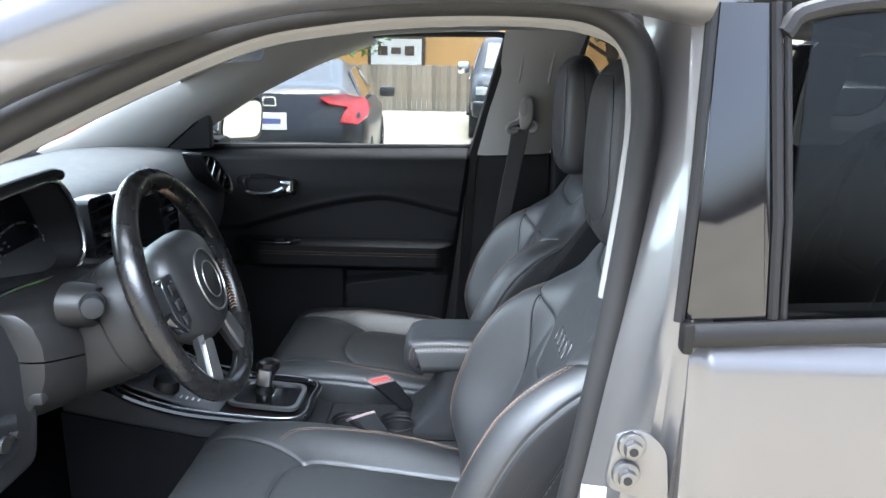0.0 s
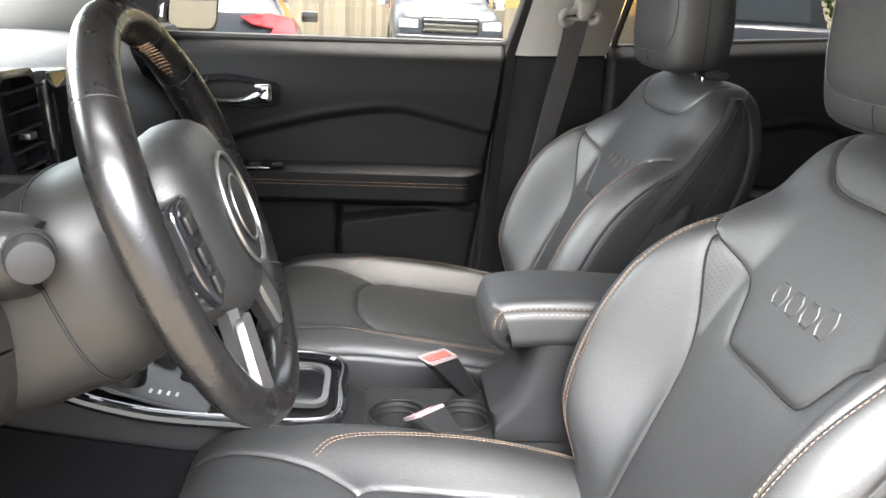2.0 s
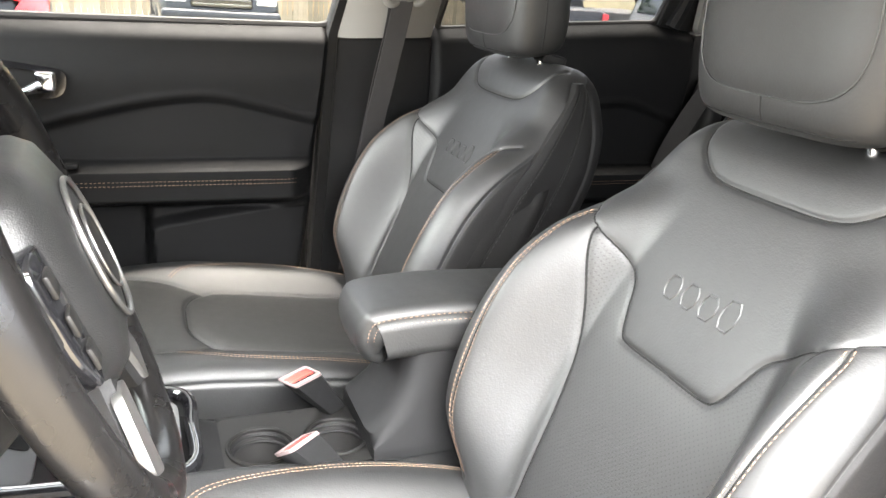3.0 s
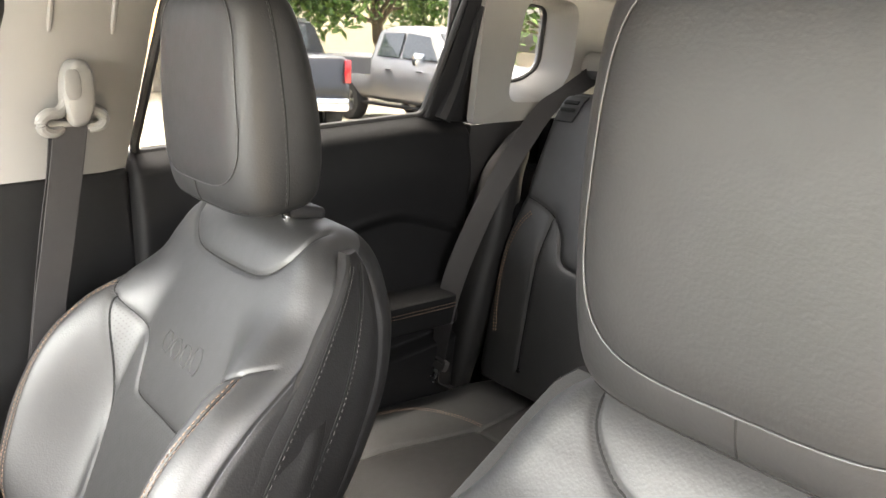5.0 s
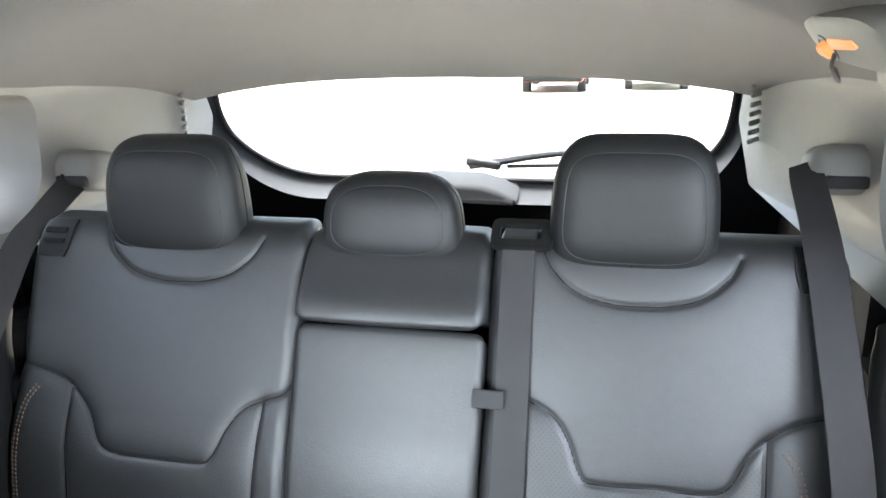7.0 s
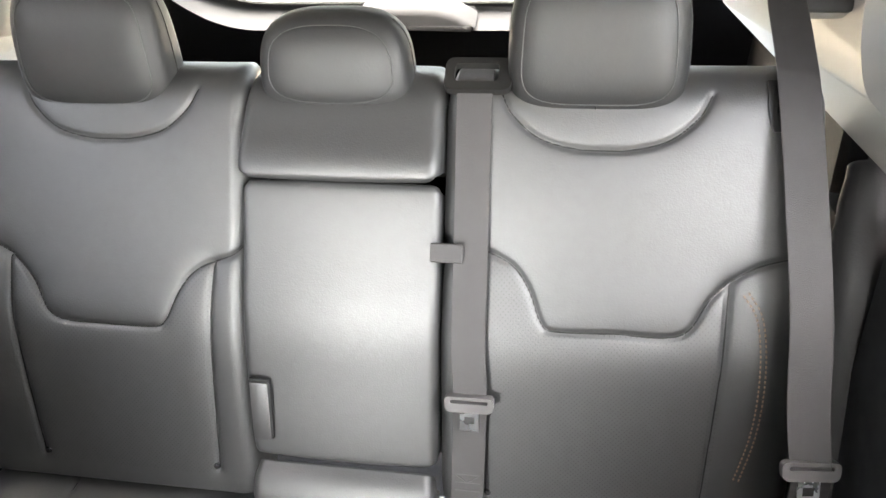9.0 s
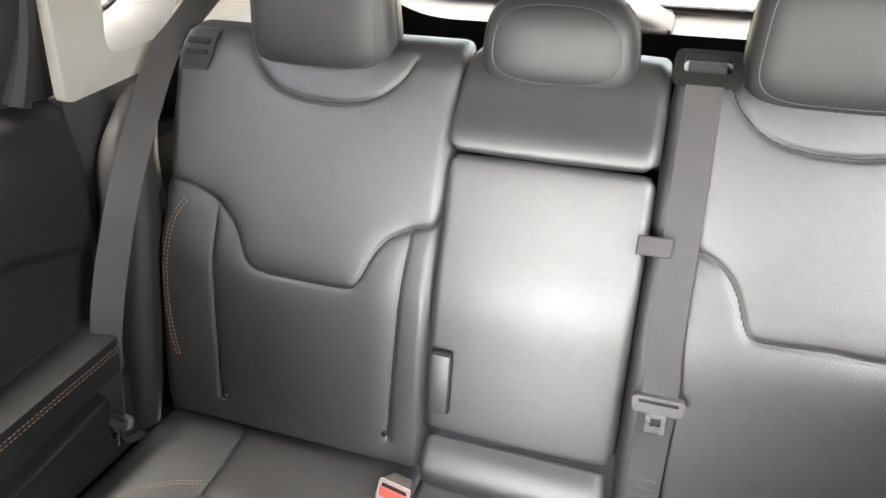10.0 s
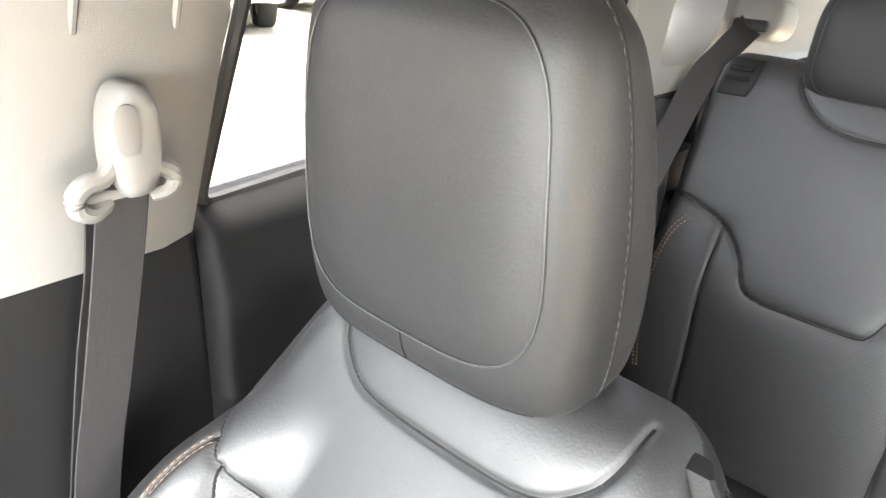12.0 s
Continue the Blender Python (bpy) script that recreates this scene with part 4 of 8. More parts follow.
tagged(part("floor", rbox((0.45, -0.02, 0.35), (3.3, 1.44, 0.05), 0.01, 1), CARPET), "black carpeted car floor", "floor", kind="structure")
for nm, y in (("kick_panel_1", 0.715), ("kick_panel_2", -0.745)):
    tagged(part(nm, rbox((-1.03, y, 0.72), (0.40, 0.04, 0.74), 0.01, 1), CARPET), "black footwell side trim", "wall", kind="structure")
tagged(part("firewall", rbox((-1.2, -0.02, 0.72), (0.06, 1.44, 0.7), 0.01, 1), PLASTIC), "black bulkhead under the dashboard", "wall", kind="structure")

ROOF_Z = [(-0.75, 1.38), (-0.45, 1.50), (-0.1, 1.565), (0.3, 1.585), (0.8, 1.575), (1.2, 1.532), (1.5, 1.462), (1.72, 1.386)]


def roof_z(x):
    return float(np.interp(x, [p[0] for p in ROOF_Z], [p[1] for p in ROOF_Z]))


rl = smooth_line(ROOF_Z, 60)


def ceil_pt(u, v):
    x, z = rl[int(u)]
    y = v * 0.66
    return (x + 0.05 * (1 - v * v) * smoothstep(1.3, 1.72, x), y - 0.015, z - 0.115 * abs(v) ** 3.2 * (1 - 0.5 * smoothstep(1.1, 1.72, x)))


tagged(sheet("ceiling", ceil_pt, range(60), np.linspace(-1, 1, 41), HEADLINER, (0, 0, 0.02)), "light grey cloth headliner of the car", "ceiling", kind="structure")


def roof_pt(u, v):
    x, z = rl[int(u)]
    return (x, v * 0.70 - 0.015, z + 0.04 - 0.1 * abs(v) ** 4)


tagged(sheet("roof", roof_pt, range(60), np.linspace(-1, 1, 31), PAINT, (0, 0, 0.02)), "silver painted car roof", "roof", kind="structure")

# rear hatch: frame, glass, wiper
YC = -0.015


def ringy(pts, x_of_z, r):
    """A rounded ring across the car from (y, z) corners."""
    return [Vector((x_of_z(p.y), p.x, p.y)) for p in rounded([Vector((y, z)) for y, z in pts], r, 8)]


def hatch_x(z):
    return 1.98 - 0.55 * (z - 1.0)


hatch = thing("tailgate", (1.95, YC, 0.5), "tailgate with black inner trim and a wide rear window", "tailgate")
inner = [(-0.44, 1.14), (0.44, 1.14), (0.57, 1.225), (0.585, 1.32), (0.55, 1.41), (-0.55, 1.41), (-0.56, 1.32), (-0.545, 1.225)]
i_ = ringy(inner, hatch_x, 0.09)
mouth = [Vector((hatch_x(1.27) - 0.045 - 0.55 * (p.z - 1.27), p.y * 1.048, 1.27 + (p.z - 1.27) * 1.36)) for p in i_]
flare = [[a_.lerp(b_, t) + Vector((0.018 * math.sin(math.pi * t), 0, 0)) for a_, b_ in zip(i_, mouth)] for t in (0, 0.12, 0.3, 0.55, 0.8, 1.0)]
edge = []
for q in mouth:
    dy, dz = q.y, q.z - 1.27
    k = min(0.70 / max(abs(dy), 1e-4), (0.19 if dz > 0 else 0.72) / max(abs(dz), 1e-4))
    edge.append(Vector((q.x + 0.03 - 0.1 * min(0.0, dz * k + 0.15), dy * k, 1.27 + dz * k)))
part("inner_trim", ring_plate(edge, mouth, (0.05, 0, 0.0)), CARPET, hatch, "matt black inner trim")
part("window_surround", loft(flare, caps=False), TRIM_GREY, hatch, "smooth grey window surround")
part("window_gasket", tube([(p.x + 0.004, p.y, p.z) for p in i_], 0.006, 8, closed=True, up=(1, 0, 0)), RUBBER, hatch, "thin black gasket")
g = ringy([(y * 1.03, z + (0.01 if z > 1.35 else -0.015)) for y, z in inner], lambda z: hatch_x(z) + 0.012, 0.09)
gob = part("rear_window", slab(g, (0.006, 0, 0)), GLASS_TINT, hatch)
gob.visible_shadow = False
wip = bmesh.new()
tube(smooth_line([(1.935, 0.01, 1.168), (1.93, -0.06, 1.178), (1.925, -0.19, 1.199), (1.925, -0.34, 1.208), (1.925, -0.47, 1.208)], 16), list(np.linspace(0.012, 0.004, 16)), 8, bm=wip)
tube([(1.935, -0.08, 1.166), (1.93, -0.22, 1.172), (1.93, -0.47, 1.182)], 0.005, 6, bm=wip)
rbox((1.93, -0.025, 1.174), (0.03, 0.085, 0.022), 0.008, 3, (8, 0, 0), bm=wip)
part("wiper", wip, RUBBER, hatch, "black rear wiper")
cover_o = [(1.90, 0.155, 1.125), (1.90, 0.125, 1.158), (1.90, 0.09, 1.166), (1.90, -0.03, 1.163), (1.90, -0.075, 1.150), (1.90, -0.12, 1.125)]
part("wiper_cover", slab(rounded(cover_o, 0.012, 4), (-0.05, 0, -0.03), 0.01, seg=3), TRIM_GREY, hatch, "grey wiper motor cover")

# cargo sides
for s, nm in ((1, "cargo_wall_1"), (-1, "cargo_wall_2")):
    y = YC + s * 0.69
    tagged(part(nm, rbox((1.62, y, 0.75), (0.75, 0.05, 0.8), 0.01, 1), CARPET), "black plastic cargo side trim", "wall", kind="structure")
# Unseen black boxes, added to stop daylight showing beside the rear seat.
for s, nm in ((1, "wheel_arch_trim_1"), (-1, "wheel_arch_trim_2")):
    tagged(part(nm, rbox((1.23, YC + s * 0.688, 0.77), (0.20, 0.07, 0.54), 0.02, 2), CARPET), "added black box that blocks light in the gap beside the rear seat", "wall", kind="structure")
    tagged(part(nm.replace("arch", "well"), rbox((1.16, YC + s * 0.66, 0.72), (0.14, 0.09, 0.50), 0.02, 2), CARPET), "added black box that blocks light beside the rear seat back", "wall", kind="structure")


def quarter(s, nm):
    """Light grey trim round a rear quarter window, with a deep rounded reveal."""
    q = thing(nm, (1.3, YC + s * 0.66, 1.13), "light grey plastic pillar trim with a deep quarter window", "pillar trim", kind="structure")
    y = YC + s * 0.672
    tuck = 0.06 if s > 0 else 0.11  # the rear edge turns in towards the tailgate
    o2 = rounded([Vector((1.005, y, 1.142)), Vector((1.80, y - s * (tuck - 0.02), 1.165)), Vector((1.79, y - s * (tuck + 0.012), 1.30)), Vector((1.74, y - s * (tuck + 0.01), 1.41)), Vector((1.10, y - s * 0.02, 1.47)), Vector((1.03, y, 1.42))], 0.015, 8)
    i2 = rounded([Vector((1.10, y, 1.185)), Vector((1.24, y, 1.185)), Vector((1.302, y, 1.245)), Vector((1.318, y, 1.395)), Vector((1.24, y - s * 0.005, 1.408)), Vector((1.145, y - s * 0.003, 1.40))], 0.038, 8)
    part("trim_panel", ring_plate(o2, i2, (0, s * 0.02, 0)), TRIM_LIGHT, q)
    i3 = rounded([Vector((1.12, y + s * 0.1, 1.222)), Vector((1.23, y + s * 0.1, 1.222)), Vector((1.297, y + s * 0.1, 1.255)), Vector((1.312, y + s * 0.1, 1.392)), Vector((1.25, y + s * 0.1, 1.398)), Vector((1.16, y + s * 0.1, 1.390))], 0.03, 8)
    rings = [[a.lerp(b, t) for a, b in zip(i2, i3)] for t in (0, 0.15, 0.5, 1)]
    bm = loft(rings, caps=False)
    part("reveal", bm, TRIM_LIGHT, q)
    part("gasket", tube([(p.x, p.y, p.z) for p in i3], 0.006, 6, closed=True, up=(0, 1, 0)), RUBBER, q, "black rubber gasket")
    part("pane", slab([(a.x, a.y + s * 0.004, a.z) for a in i3], (0, s * 0.004, 0)), GLASS_DARK, q)
    # outer skin round the window keeps the cabin closed
    o3 = [Vector((a.x, a.y + s * 0.11, a.z)) for a in o2]
    i4 = [Vector((a.x, a.y + s * 0.01, a.z)) for a in i3]
    part("outer_skin", ring_plate(o3, i4, (0, s * 0.006, 0)), PAINT, q, "silver body panel")
    lid = bmesh.new()
    for k in range(7):
        rbox((1.69, y - s * (tuck * 0.9 + 0.005), 1.275 + 0.017 * k), (0.075, 0.008, 0.009), 0.002, 1, (0, 0, s * 28), lid)
    part("vent_slats", lid, TRIM_LIGHT, q, "slotted air vent")
    zc = 1.252 if s > 0 else 1.28
    part("belt_cover", rbox((1.385, YC + s * 0.645, zc), (0.11, 0.11, 0.075), 0.03, 4, (0, 12, 0)), TRIM_LIGHT, q)
    part("belt_slot", rbox((1.333, YC + s * 0.636, zc - 0.008), (0.018, 0.062, 0.020), 0.006, 2, (0, 12, 0)), RUBBER, q, "dark belt slot")
    return q


quarter(1, "pillar_trim_1")
quarter(-1, "pillar_trim_2")


# ---- doors ----
def ramp(z, lo, hi):
    return float(smoothstep(lo, hi, z))


def door_skin(crease, arm_z, arm_x, belt, y0, s, pocket):
    """The inner face of a door as a function of x and z."""
    cx, cz = zip(*smooth_line(crease, 40))

    def fn(x, z):
        zb = float(np.interp(x, [p[0] for p in belt], [p[1] for p in belt]))
        c = float(np.interp(x, cx, cz))
        d = 0.035 * ramp(zb - z, 0.0, 0.035) ** 0.6 + 0.012 * ramp(zb - z, 0.03, 0.12)
        d -= 0.008 * ramp(c - z, -0.002, 0.016)
        d += 0.0022 * math.exp(-(((z - c - 0.007) / 0.007) ** 2))
        zt = arm_z + 0.015
        on = ramp(x, arm_x[0], arm_x[0] + 0.12) * (1 - ramp(x, arm_x[1] - 0.09, arm_x[1]))
        d += 0.062 * on * ramp(zt - z, -0.012, 0.004) * (1 - ramp(arm_z - 0.05 - z, -0.004, 0.03))
        d += 0.012 * on * ramp(c - z, 0.0, c - zt + 0.001)
        pc = float(np.interp(x, [p[0] for p in pocket], [p[1] for p in pocket]))
        d += 0.03 * ramp(pc - z, -0.002, 0.02) * ramp(x, pocket[0][0], pocket[0][0] + 0.02)
        d -= 0.03 * (1 - ramp(x, pocket[0][0], pocket[0][0] + 0.02)) * ramp(arm_z - 0.06 - z, 0, 0.02)
        return y0 - s * d

    return fn


def door_panel(name, fn, front, rear, belt, zlo, parent, crease, arm_z, nx=150, s=1):
    """front and rear: x as a function of z at the panel's two edges; the rows follow the armrest and the crease."""
    us = np.linspace(0, 1, nx)
    vs = np.r_[np.linspace(0, 0.72, 16)[:-1], np.linspace(0.72, 1, 50)[:-1], np.linspace(1, 2, 44)[:-1], np.linspace(2, 2.85, 16)[:-1], np.linspace(2.85, 3.25, 26)[:-1], np.linspace(3.25, 3.75, 14)[:-1], np.linspace(3.75, 4, 14)]
    P = []
    for u in us:
        row = []
        for v in vs.tolist():
            xm = front(1.0) * (1 - u) + rear(1.0) * u
            zb = float(np.interp(xm, [p[0] for p in belt], [p[1] for p in belt]))
            c = float(np.interp(xm, [p[0] for p in crease], [p[1] for p in crease]))
            z = float(np.interp(v, range(5), [zlo, arm_z - 0.065, arm_z + 0.035, c, zb]))
            x = front(z) * (1 - u) + rear(z) * u
            edge = 0.02 * (1 - smoothstep(0, 0.012, min(u, 1 - u)))
            row.append((x, fn(x, z) + s * float(edge), z))
        P.append(row)
    A = np.array(P)
    return sheet(name, lambda u, v: A[int(u), int(v)], range(nx), range(len(vs)), PLASTIC_DOOR, (0, s * 0.03, 0), parent)


def bezel_oval(x, y, z, a, b, s):
    return rounded([Vector((x - a, y, z + b * 0.75)), Vector((x - a * 0.2, y, z + b)), Vector((x + a, y, z + b * 0.55)), Vector((x + a * 0.92, y, z - b * 0.8)), Vector((x + a * 0.2, y, z - b)), Vector((x - a * 0.75, y, z - b * 0.65))], 0.022, 6)


def flat_pane(pts, y0, z0, lean):
    """Window corners laid into one leaning plane."""
    return [(x, y0 + lean * (z - z0), z) for x, y, z in pts]


pd = thing("passenger_door", (-0.3, 0.70, 0.45), "closed black front passenger door with tan-stitched armrest", "car door")
BELT_F = [(-0.9, 1.095), (-0.7, 1.098), (0.09, 1.11)]
CREASE_F = [(-0.62, 0.862), (-0.5, 0.90), (-0.4, 0.928), (-0.3, 0.95), (-0.21, 0.962), (-0.15, 0.96), (-0.08, 0.945), (0.03, 0.918)]
skin_f = door_skin(CREASE_F, 0.81, (-0.66, 0.065), BELT_F, 0.712, 1, [(-0.316, 0.70), (-0.28, 0.715), (-0.1, 0.742), (0.02, 0.757)])
door_panel("trim_panel", skin_f, lambda z: -0.86, lambda z: 0.078 - 0.13 * (1.1 - z), BELT_F, 0.345, pd, [tuple(p) for p in smooth_line(CREASE_F, 40)], 0.81)
hy = skin_f(-0.53, 0.99)
bez = bezel_oval(-0.535, hy - 0.004, 0.989, 0.098, 0.038, 1)
inn = bezel_oval(-0.533, hy - 0.004, 0.988, 0.078, 0.026, 1)
part("handle_bezel", ring_plate(bez, inn, (0, 0.012, 0)), PLASTIC_GLOSS, pd)
part("handle_cup", slab([(p.x, p.y + 0.006, p.z) for p in inn], (0, 0.01, 0)), PLASTIC, pd)
hb = bmesh.new()
tube(smooth_line([(-0.600, hy - 0.006, 0.972), (-0.57, hy - 0.012, 0.966), (-0.52, hy - 0.016, 0.969), (-0.485, hy - 0.014, 0.985)], 14), list(np.linspace(0.004, 0.008, 14)), 10, bm=hb)
rbox((-0.476, hy - 0.01, 0.988), (0.034, 0.018, 0.038), 0.006, 3, bm=hb)
part("handle", hb, CHROME, pd, "chrome door handle")
sy = skin_f(-0.5, 0.82)
part("window_switch", rbox((-0.52, sy + 0.012, 0.829), (0.13, 0.035, 0.008), 0.003), PLASTIC_GLOSS, pd)
for k in range(2):
    part("switch_key", rbox((-0.49 + 0.05 * k, sy + 0.012, 0.835), (0.025, 0.02, 0.01), 0.003), PLASTIC, pd)


def stitch_run(pts, parent, pitch=0.008, size=(0.0045, 0.0007, 0.0007)):
    """Thread along a line in space."""
    p = np.array([tuple(q) for q in pts], float)
    arc = np.r_[0, np.cumsum(np.linalg.norm(np.diff(p, axis=0), axis=1))]
    V, F = [], []
    for s in np.arange(pitch, arc[-1], pitch):
        a = np.array([np.interp(s - size[0] / 2, arc, p[:, k]) for k in range(3)])
        b = np.array([np.interp(s + size[0] / 2, arc, p[:, k]) for k in range(3)])
        k = len(V)
        for c in (a, b):
            for dy, dz in ((1, 1), (-1, 1), (-1, -1), (1, -1)):
                V.append((c[0], c[1] + dy * size[1] / 1.4, c[2] + dz * size[2] / 1.4))
        F += [(k, k + 1, k + 2, k + 3), (k + 7, k + 6, k + 5, k + 4)] + [(k + i, k + 4 + i, k + 4 + (i + 1) % 4, k + (i + 1) % 4) for i in range(4)]
    return link("stitching", V, F, THREAD, parent, False, label="tan contrast stitching")


for dz in (0.0, -0.008):
    stitch_run([(x, skin_f(x, 0.803 + dz) - 0.0006, 0.803 + dz) for x in np.linspace(-0.56, -0.01, 60)], pd)
# window frame: seal, pillar piece, pane
wf = [(-0.735, 0.715, 1.10), (0.086, 0.72, 1.11), (0.175, 0.66, 1.44), (-0.20, 0.655, 1.435), (-0.45, 0.675, 1.325), (-0.715, 0.70, 1.205)]
part("window_seal", tube(rounded(wf, 0.03, 4), 0.009, 8, closed=True, up=(0, 1, 0)), RUBBER, pd)
pane = part("window_pane", slab(flat_pane(rounded(wf, 0.03, 4), 0.728, 1.10, -0.185), (0, 0.004, 0)), GLASS_TINT, pd)
pane.visible_shadow = False
SAIL = [Vector((-0.84, 0.652, 1.092)), Vector((-0.70, 0.660, 1.098)), Vector((-0.694, 0.652, 1.217))]
part("sail_panel", slab(rounded(SAIL, 0.008, 4), (0, 0.035, 0), 0.006), PLASTIC, pd)
bm = slab([(0.065, 0.70, 0.45), (0.098, 0.70, 1.10), (0.19, 0.655, 1.44), (0.163, 0.652, 1.44), (0.07, 0.695, 1.10), (0.03, 0.695, 0.45)], (0, 0.04, 0), 0.006)
part("door_edge", bm, RUBBER, pd)
part("outer_skin", slab([(-1.25, 0.80, 0.28), (0.09, 0.80, 0.28), (0.1, 0.80, 1.08), (-1.25, 0.80, 1.02)], (0, 0.03, 0), 0.01), PAINT, pd, "silver painted outer panel")
mir = thing("door_mirror", (-0.72, 0.86, 1.1), "black-backed passenger door mirror reflecting the lot", "mirror")
mo = rounded([Vector((-0.70, 0.83, 1.10)), Vector((-0.70, 1.03, 1.09)), Vector((-0.70, 1.05, 1.23)), Vector((-0.70, 0.86, 1.235))], 0.04, 6)
rings = [[p + Vector((0.012, 0, 0)) for p in mo], [p for p in mo]] + [[Vector((-0.70 - 0.1 * t, 0.95 + (p.y - 0.95) * (1 - 0.5 * t * t), 1.165 + (p.z - 1.165) * (1 - 0.5 * t * t))) for p in mo] for t in (0.3, 0.7, 1.0)]
part("housing", loft(rings), PLASTIC_GLOSS, mir)
part("glass", slab([Vector((-0.686, 0.95 + (p.y - 0.95) * 0.86, 1.165 + (p.z - 1.165) * 0.84)) for p in mo], (0.002, 0, 0)), mat("mirror_glass", (0.85, 0.87, 0.88), 0.02, metal=1.0, rough_var=0.01, mottle=0.01), mir)
mir.rotation_euler.z = radians(-28)
mir.location.x -= 0.022
mir.location.y -= 0.01
part("foot", rbox((-0.74, 0.82, 1.10), (0.08, 0.14, 0.04), 0.015, 2), PLASTIC, mir)

rd = thing("rear_passenger_door", (0.7, 0.70, 0.45), "closed black rear passenger door with tan-stitched armrest", "car door")
BELT_R = [(0.30, 1.118), (0.65, 1.143), (0.90, 1.160), (1.04, 1.145)]
CREASE_R = [(0.4, 0.90), (0.6, 0.925), (0.72, 0.947), (0.80, 0.960), (0.86, 0.958), (1.0, 0.915)]
skin_r = door_skin(CREASE_R, 0.78, (0.55, 1.02), BELT_R, 0.722, 1, [(0.5, 0.66), (0.8, 0.68), (1.0, 0.70)])
door_panel("trim_panel", skin_r, lambda z: 0.318, lambda z: 1.035 - 0.13 * max(0, 1.05 - z), BELT_R, 0.345, rd, [tuple(p) for p in smooth_line(CREASE_R, 40)], 0.78, 110)
for dz in (0.004, -0.003):
    stitch_run([(x, skin_r(x, 0.773 + dz) - 0.0006, 0.773 + dz) for x in np.linspace(0.60, 0.995, 45)], rd)
wr = [(0.33, 0.725, 1.115), (0.64, 0.725, 1.14), (0.925, 0.725, 1.158), (1.005, 0.68, 1.415), (0.60, 0.66, 1.445), (0.40, 0.655, 1.45)]
part("window_seal", tube(rounded(wr, 0.02, 4), 0.008, 8, closed=True, up=(0, 1, 0)), RUBBER, rd)
part("window_pane", slab(flat_pane(rounded(wr, 0.02, 4), 0.742, 1.12, -0.21), (0, 0.004, 0)), GLASS_DARK, rd)
ap = rounded([Vector((0.92, 0.712, 1.15)), Vector((1.035, 0.70, 1.14)), Vector((1.066, 0.668, 1.39)), Vector((1.045, 0.66, 1.425)), Vector((0.99, 0.665, 1.425)), Vector((1.0, 0.675, 1.38))], 0.012, 4)
part("corner_applique", slab(ap, (0, 0.03, 0), 0.008), PLASTIC, rd)
part("applique_rib", tube(smooth_line([(0.962, 0.703, 1.15), (1.0, 0.69, 1.25), (1.026, 0.668, 1.38)], 10), list(np.linspace(0.02, 0.008, 10)), 8), PLASTIC, rd)
part("outer_skin", slab([(0.12, 0.80, 0.28), (1.05, 0.80, 0.28), (1.05, 0.80, 1.12), (0.12, 0.80, 1.08)], (0, 0.03, 0), 0.01), PAINT, rd, "silver painted outer panel")
tagged(part("pillar_base_1", slab([(0.95, 0.70, 0.45), (1.4, 0.70, 0.45), (1.4, 0.70, 1.16), (1.04, 0.70, 1.135)], (0, 0.05, 0), 0.005), PLASTIC), "black lower rear pillar trim", "pillar trim", kind="structure")
tagged(part("sill_body_1", rbox((1.55, 0.80, 0.78), (1.1, 0.04, 0.75), 0.01, 1), PAINT), "silver rear body side", "car body", kind="structure")

# centre pillar on the passenger side
bp = thing("pillar_trim_3", (0.2, 0.67, 0.45), "centre pillar with light grey upper and black lower trim", "pillar trim", kind="structure")
part("lower_trim", slab(rounded([Vector((0.02, 0.672, 0.45)), Vector((0.092, 0.672, 1.083)), Vector((0.316, 0.672, 1.092)), Vector((0.345, 0.68, 0.45))], 0.01, 3), (0, 0.06, 0), 0.012, seg=3), PLASTIC, bp)
up = [[Vector((0.093, 0.665, 1.081)), Vector((0.12, 0.654, 1.081)), Vector((0.27, 0.652, 1.088)), Vector((0.309, 0.668, 1.09)), Vector((0.30, 0.72, 1.09)), Vector((0.10, 0.72, 1.08))],
      [Vector((0.150, 0.640, 1.32)), Vector((0.19, 0.625, 1.32)), Vector((0.32, 0.625, 1.325)), Vector((0.362, 0.645, 1.33)), Vector((0.35, 0.70, 1.33)), Vector((0.155, 0.70, 1.32))],
      [Vector((0.165, 0.600, 1.46)), Vector((0.22, 0.585, 1.46)), Vector((0.36, 0.585, 1.465)), Vector((0.405, 0.60, 1.47)), Vector((0.39, 0.68, 1.47)), Vector((0.17, 0.68, 1.46))]]
for xa, xb in ((0.190, 0.222), (0.272, 0.312)):
    part("belt_channel_edge", tube(smooth_line([((xa + xb) / 2, 0.634, 1.285), ((xa + xb) / 2 + 0.008, 0.619, 1.35), (xb, 0.606, 1.41)], 12), [0.001] + [0.0045] * 10 + [0.001], 8), TRIM_LIGHT, bp)
part("upper_trim", loft([[a.lerp(b, t) for a, b in zip(r0, r1)] for r0, r1 in zip(up, up[1:]) for t in (0, 0.5)] + [up[-1]]), TRIM_LIGHT, bp, "light grey plastic")
bp.location += Vector((0.002, 0.034, 0.009))

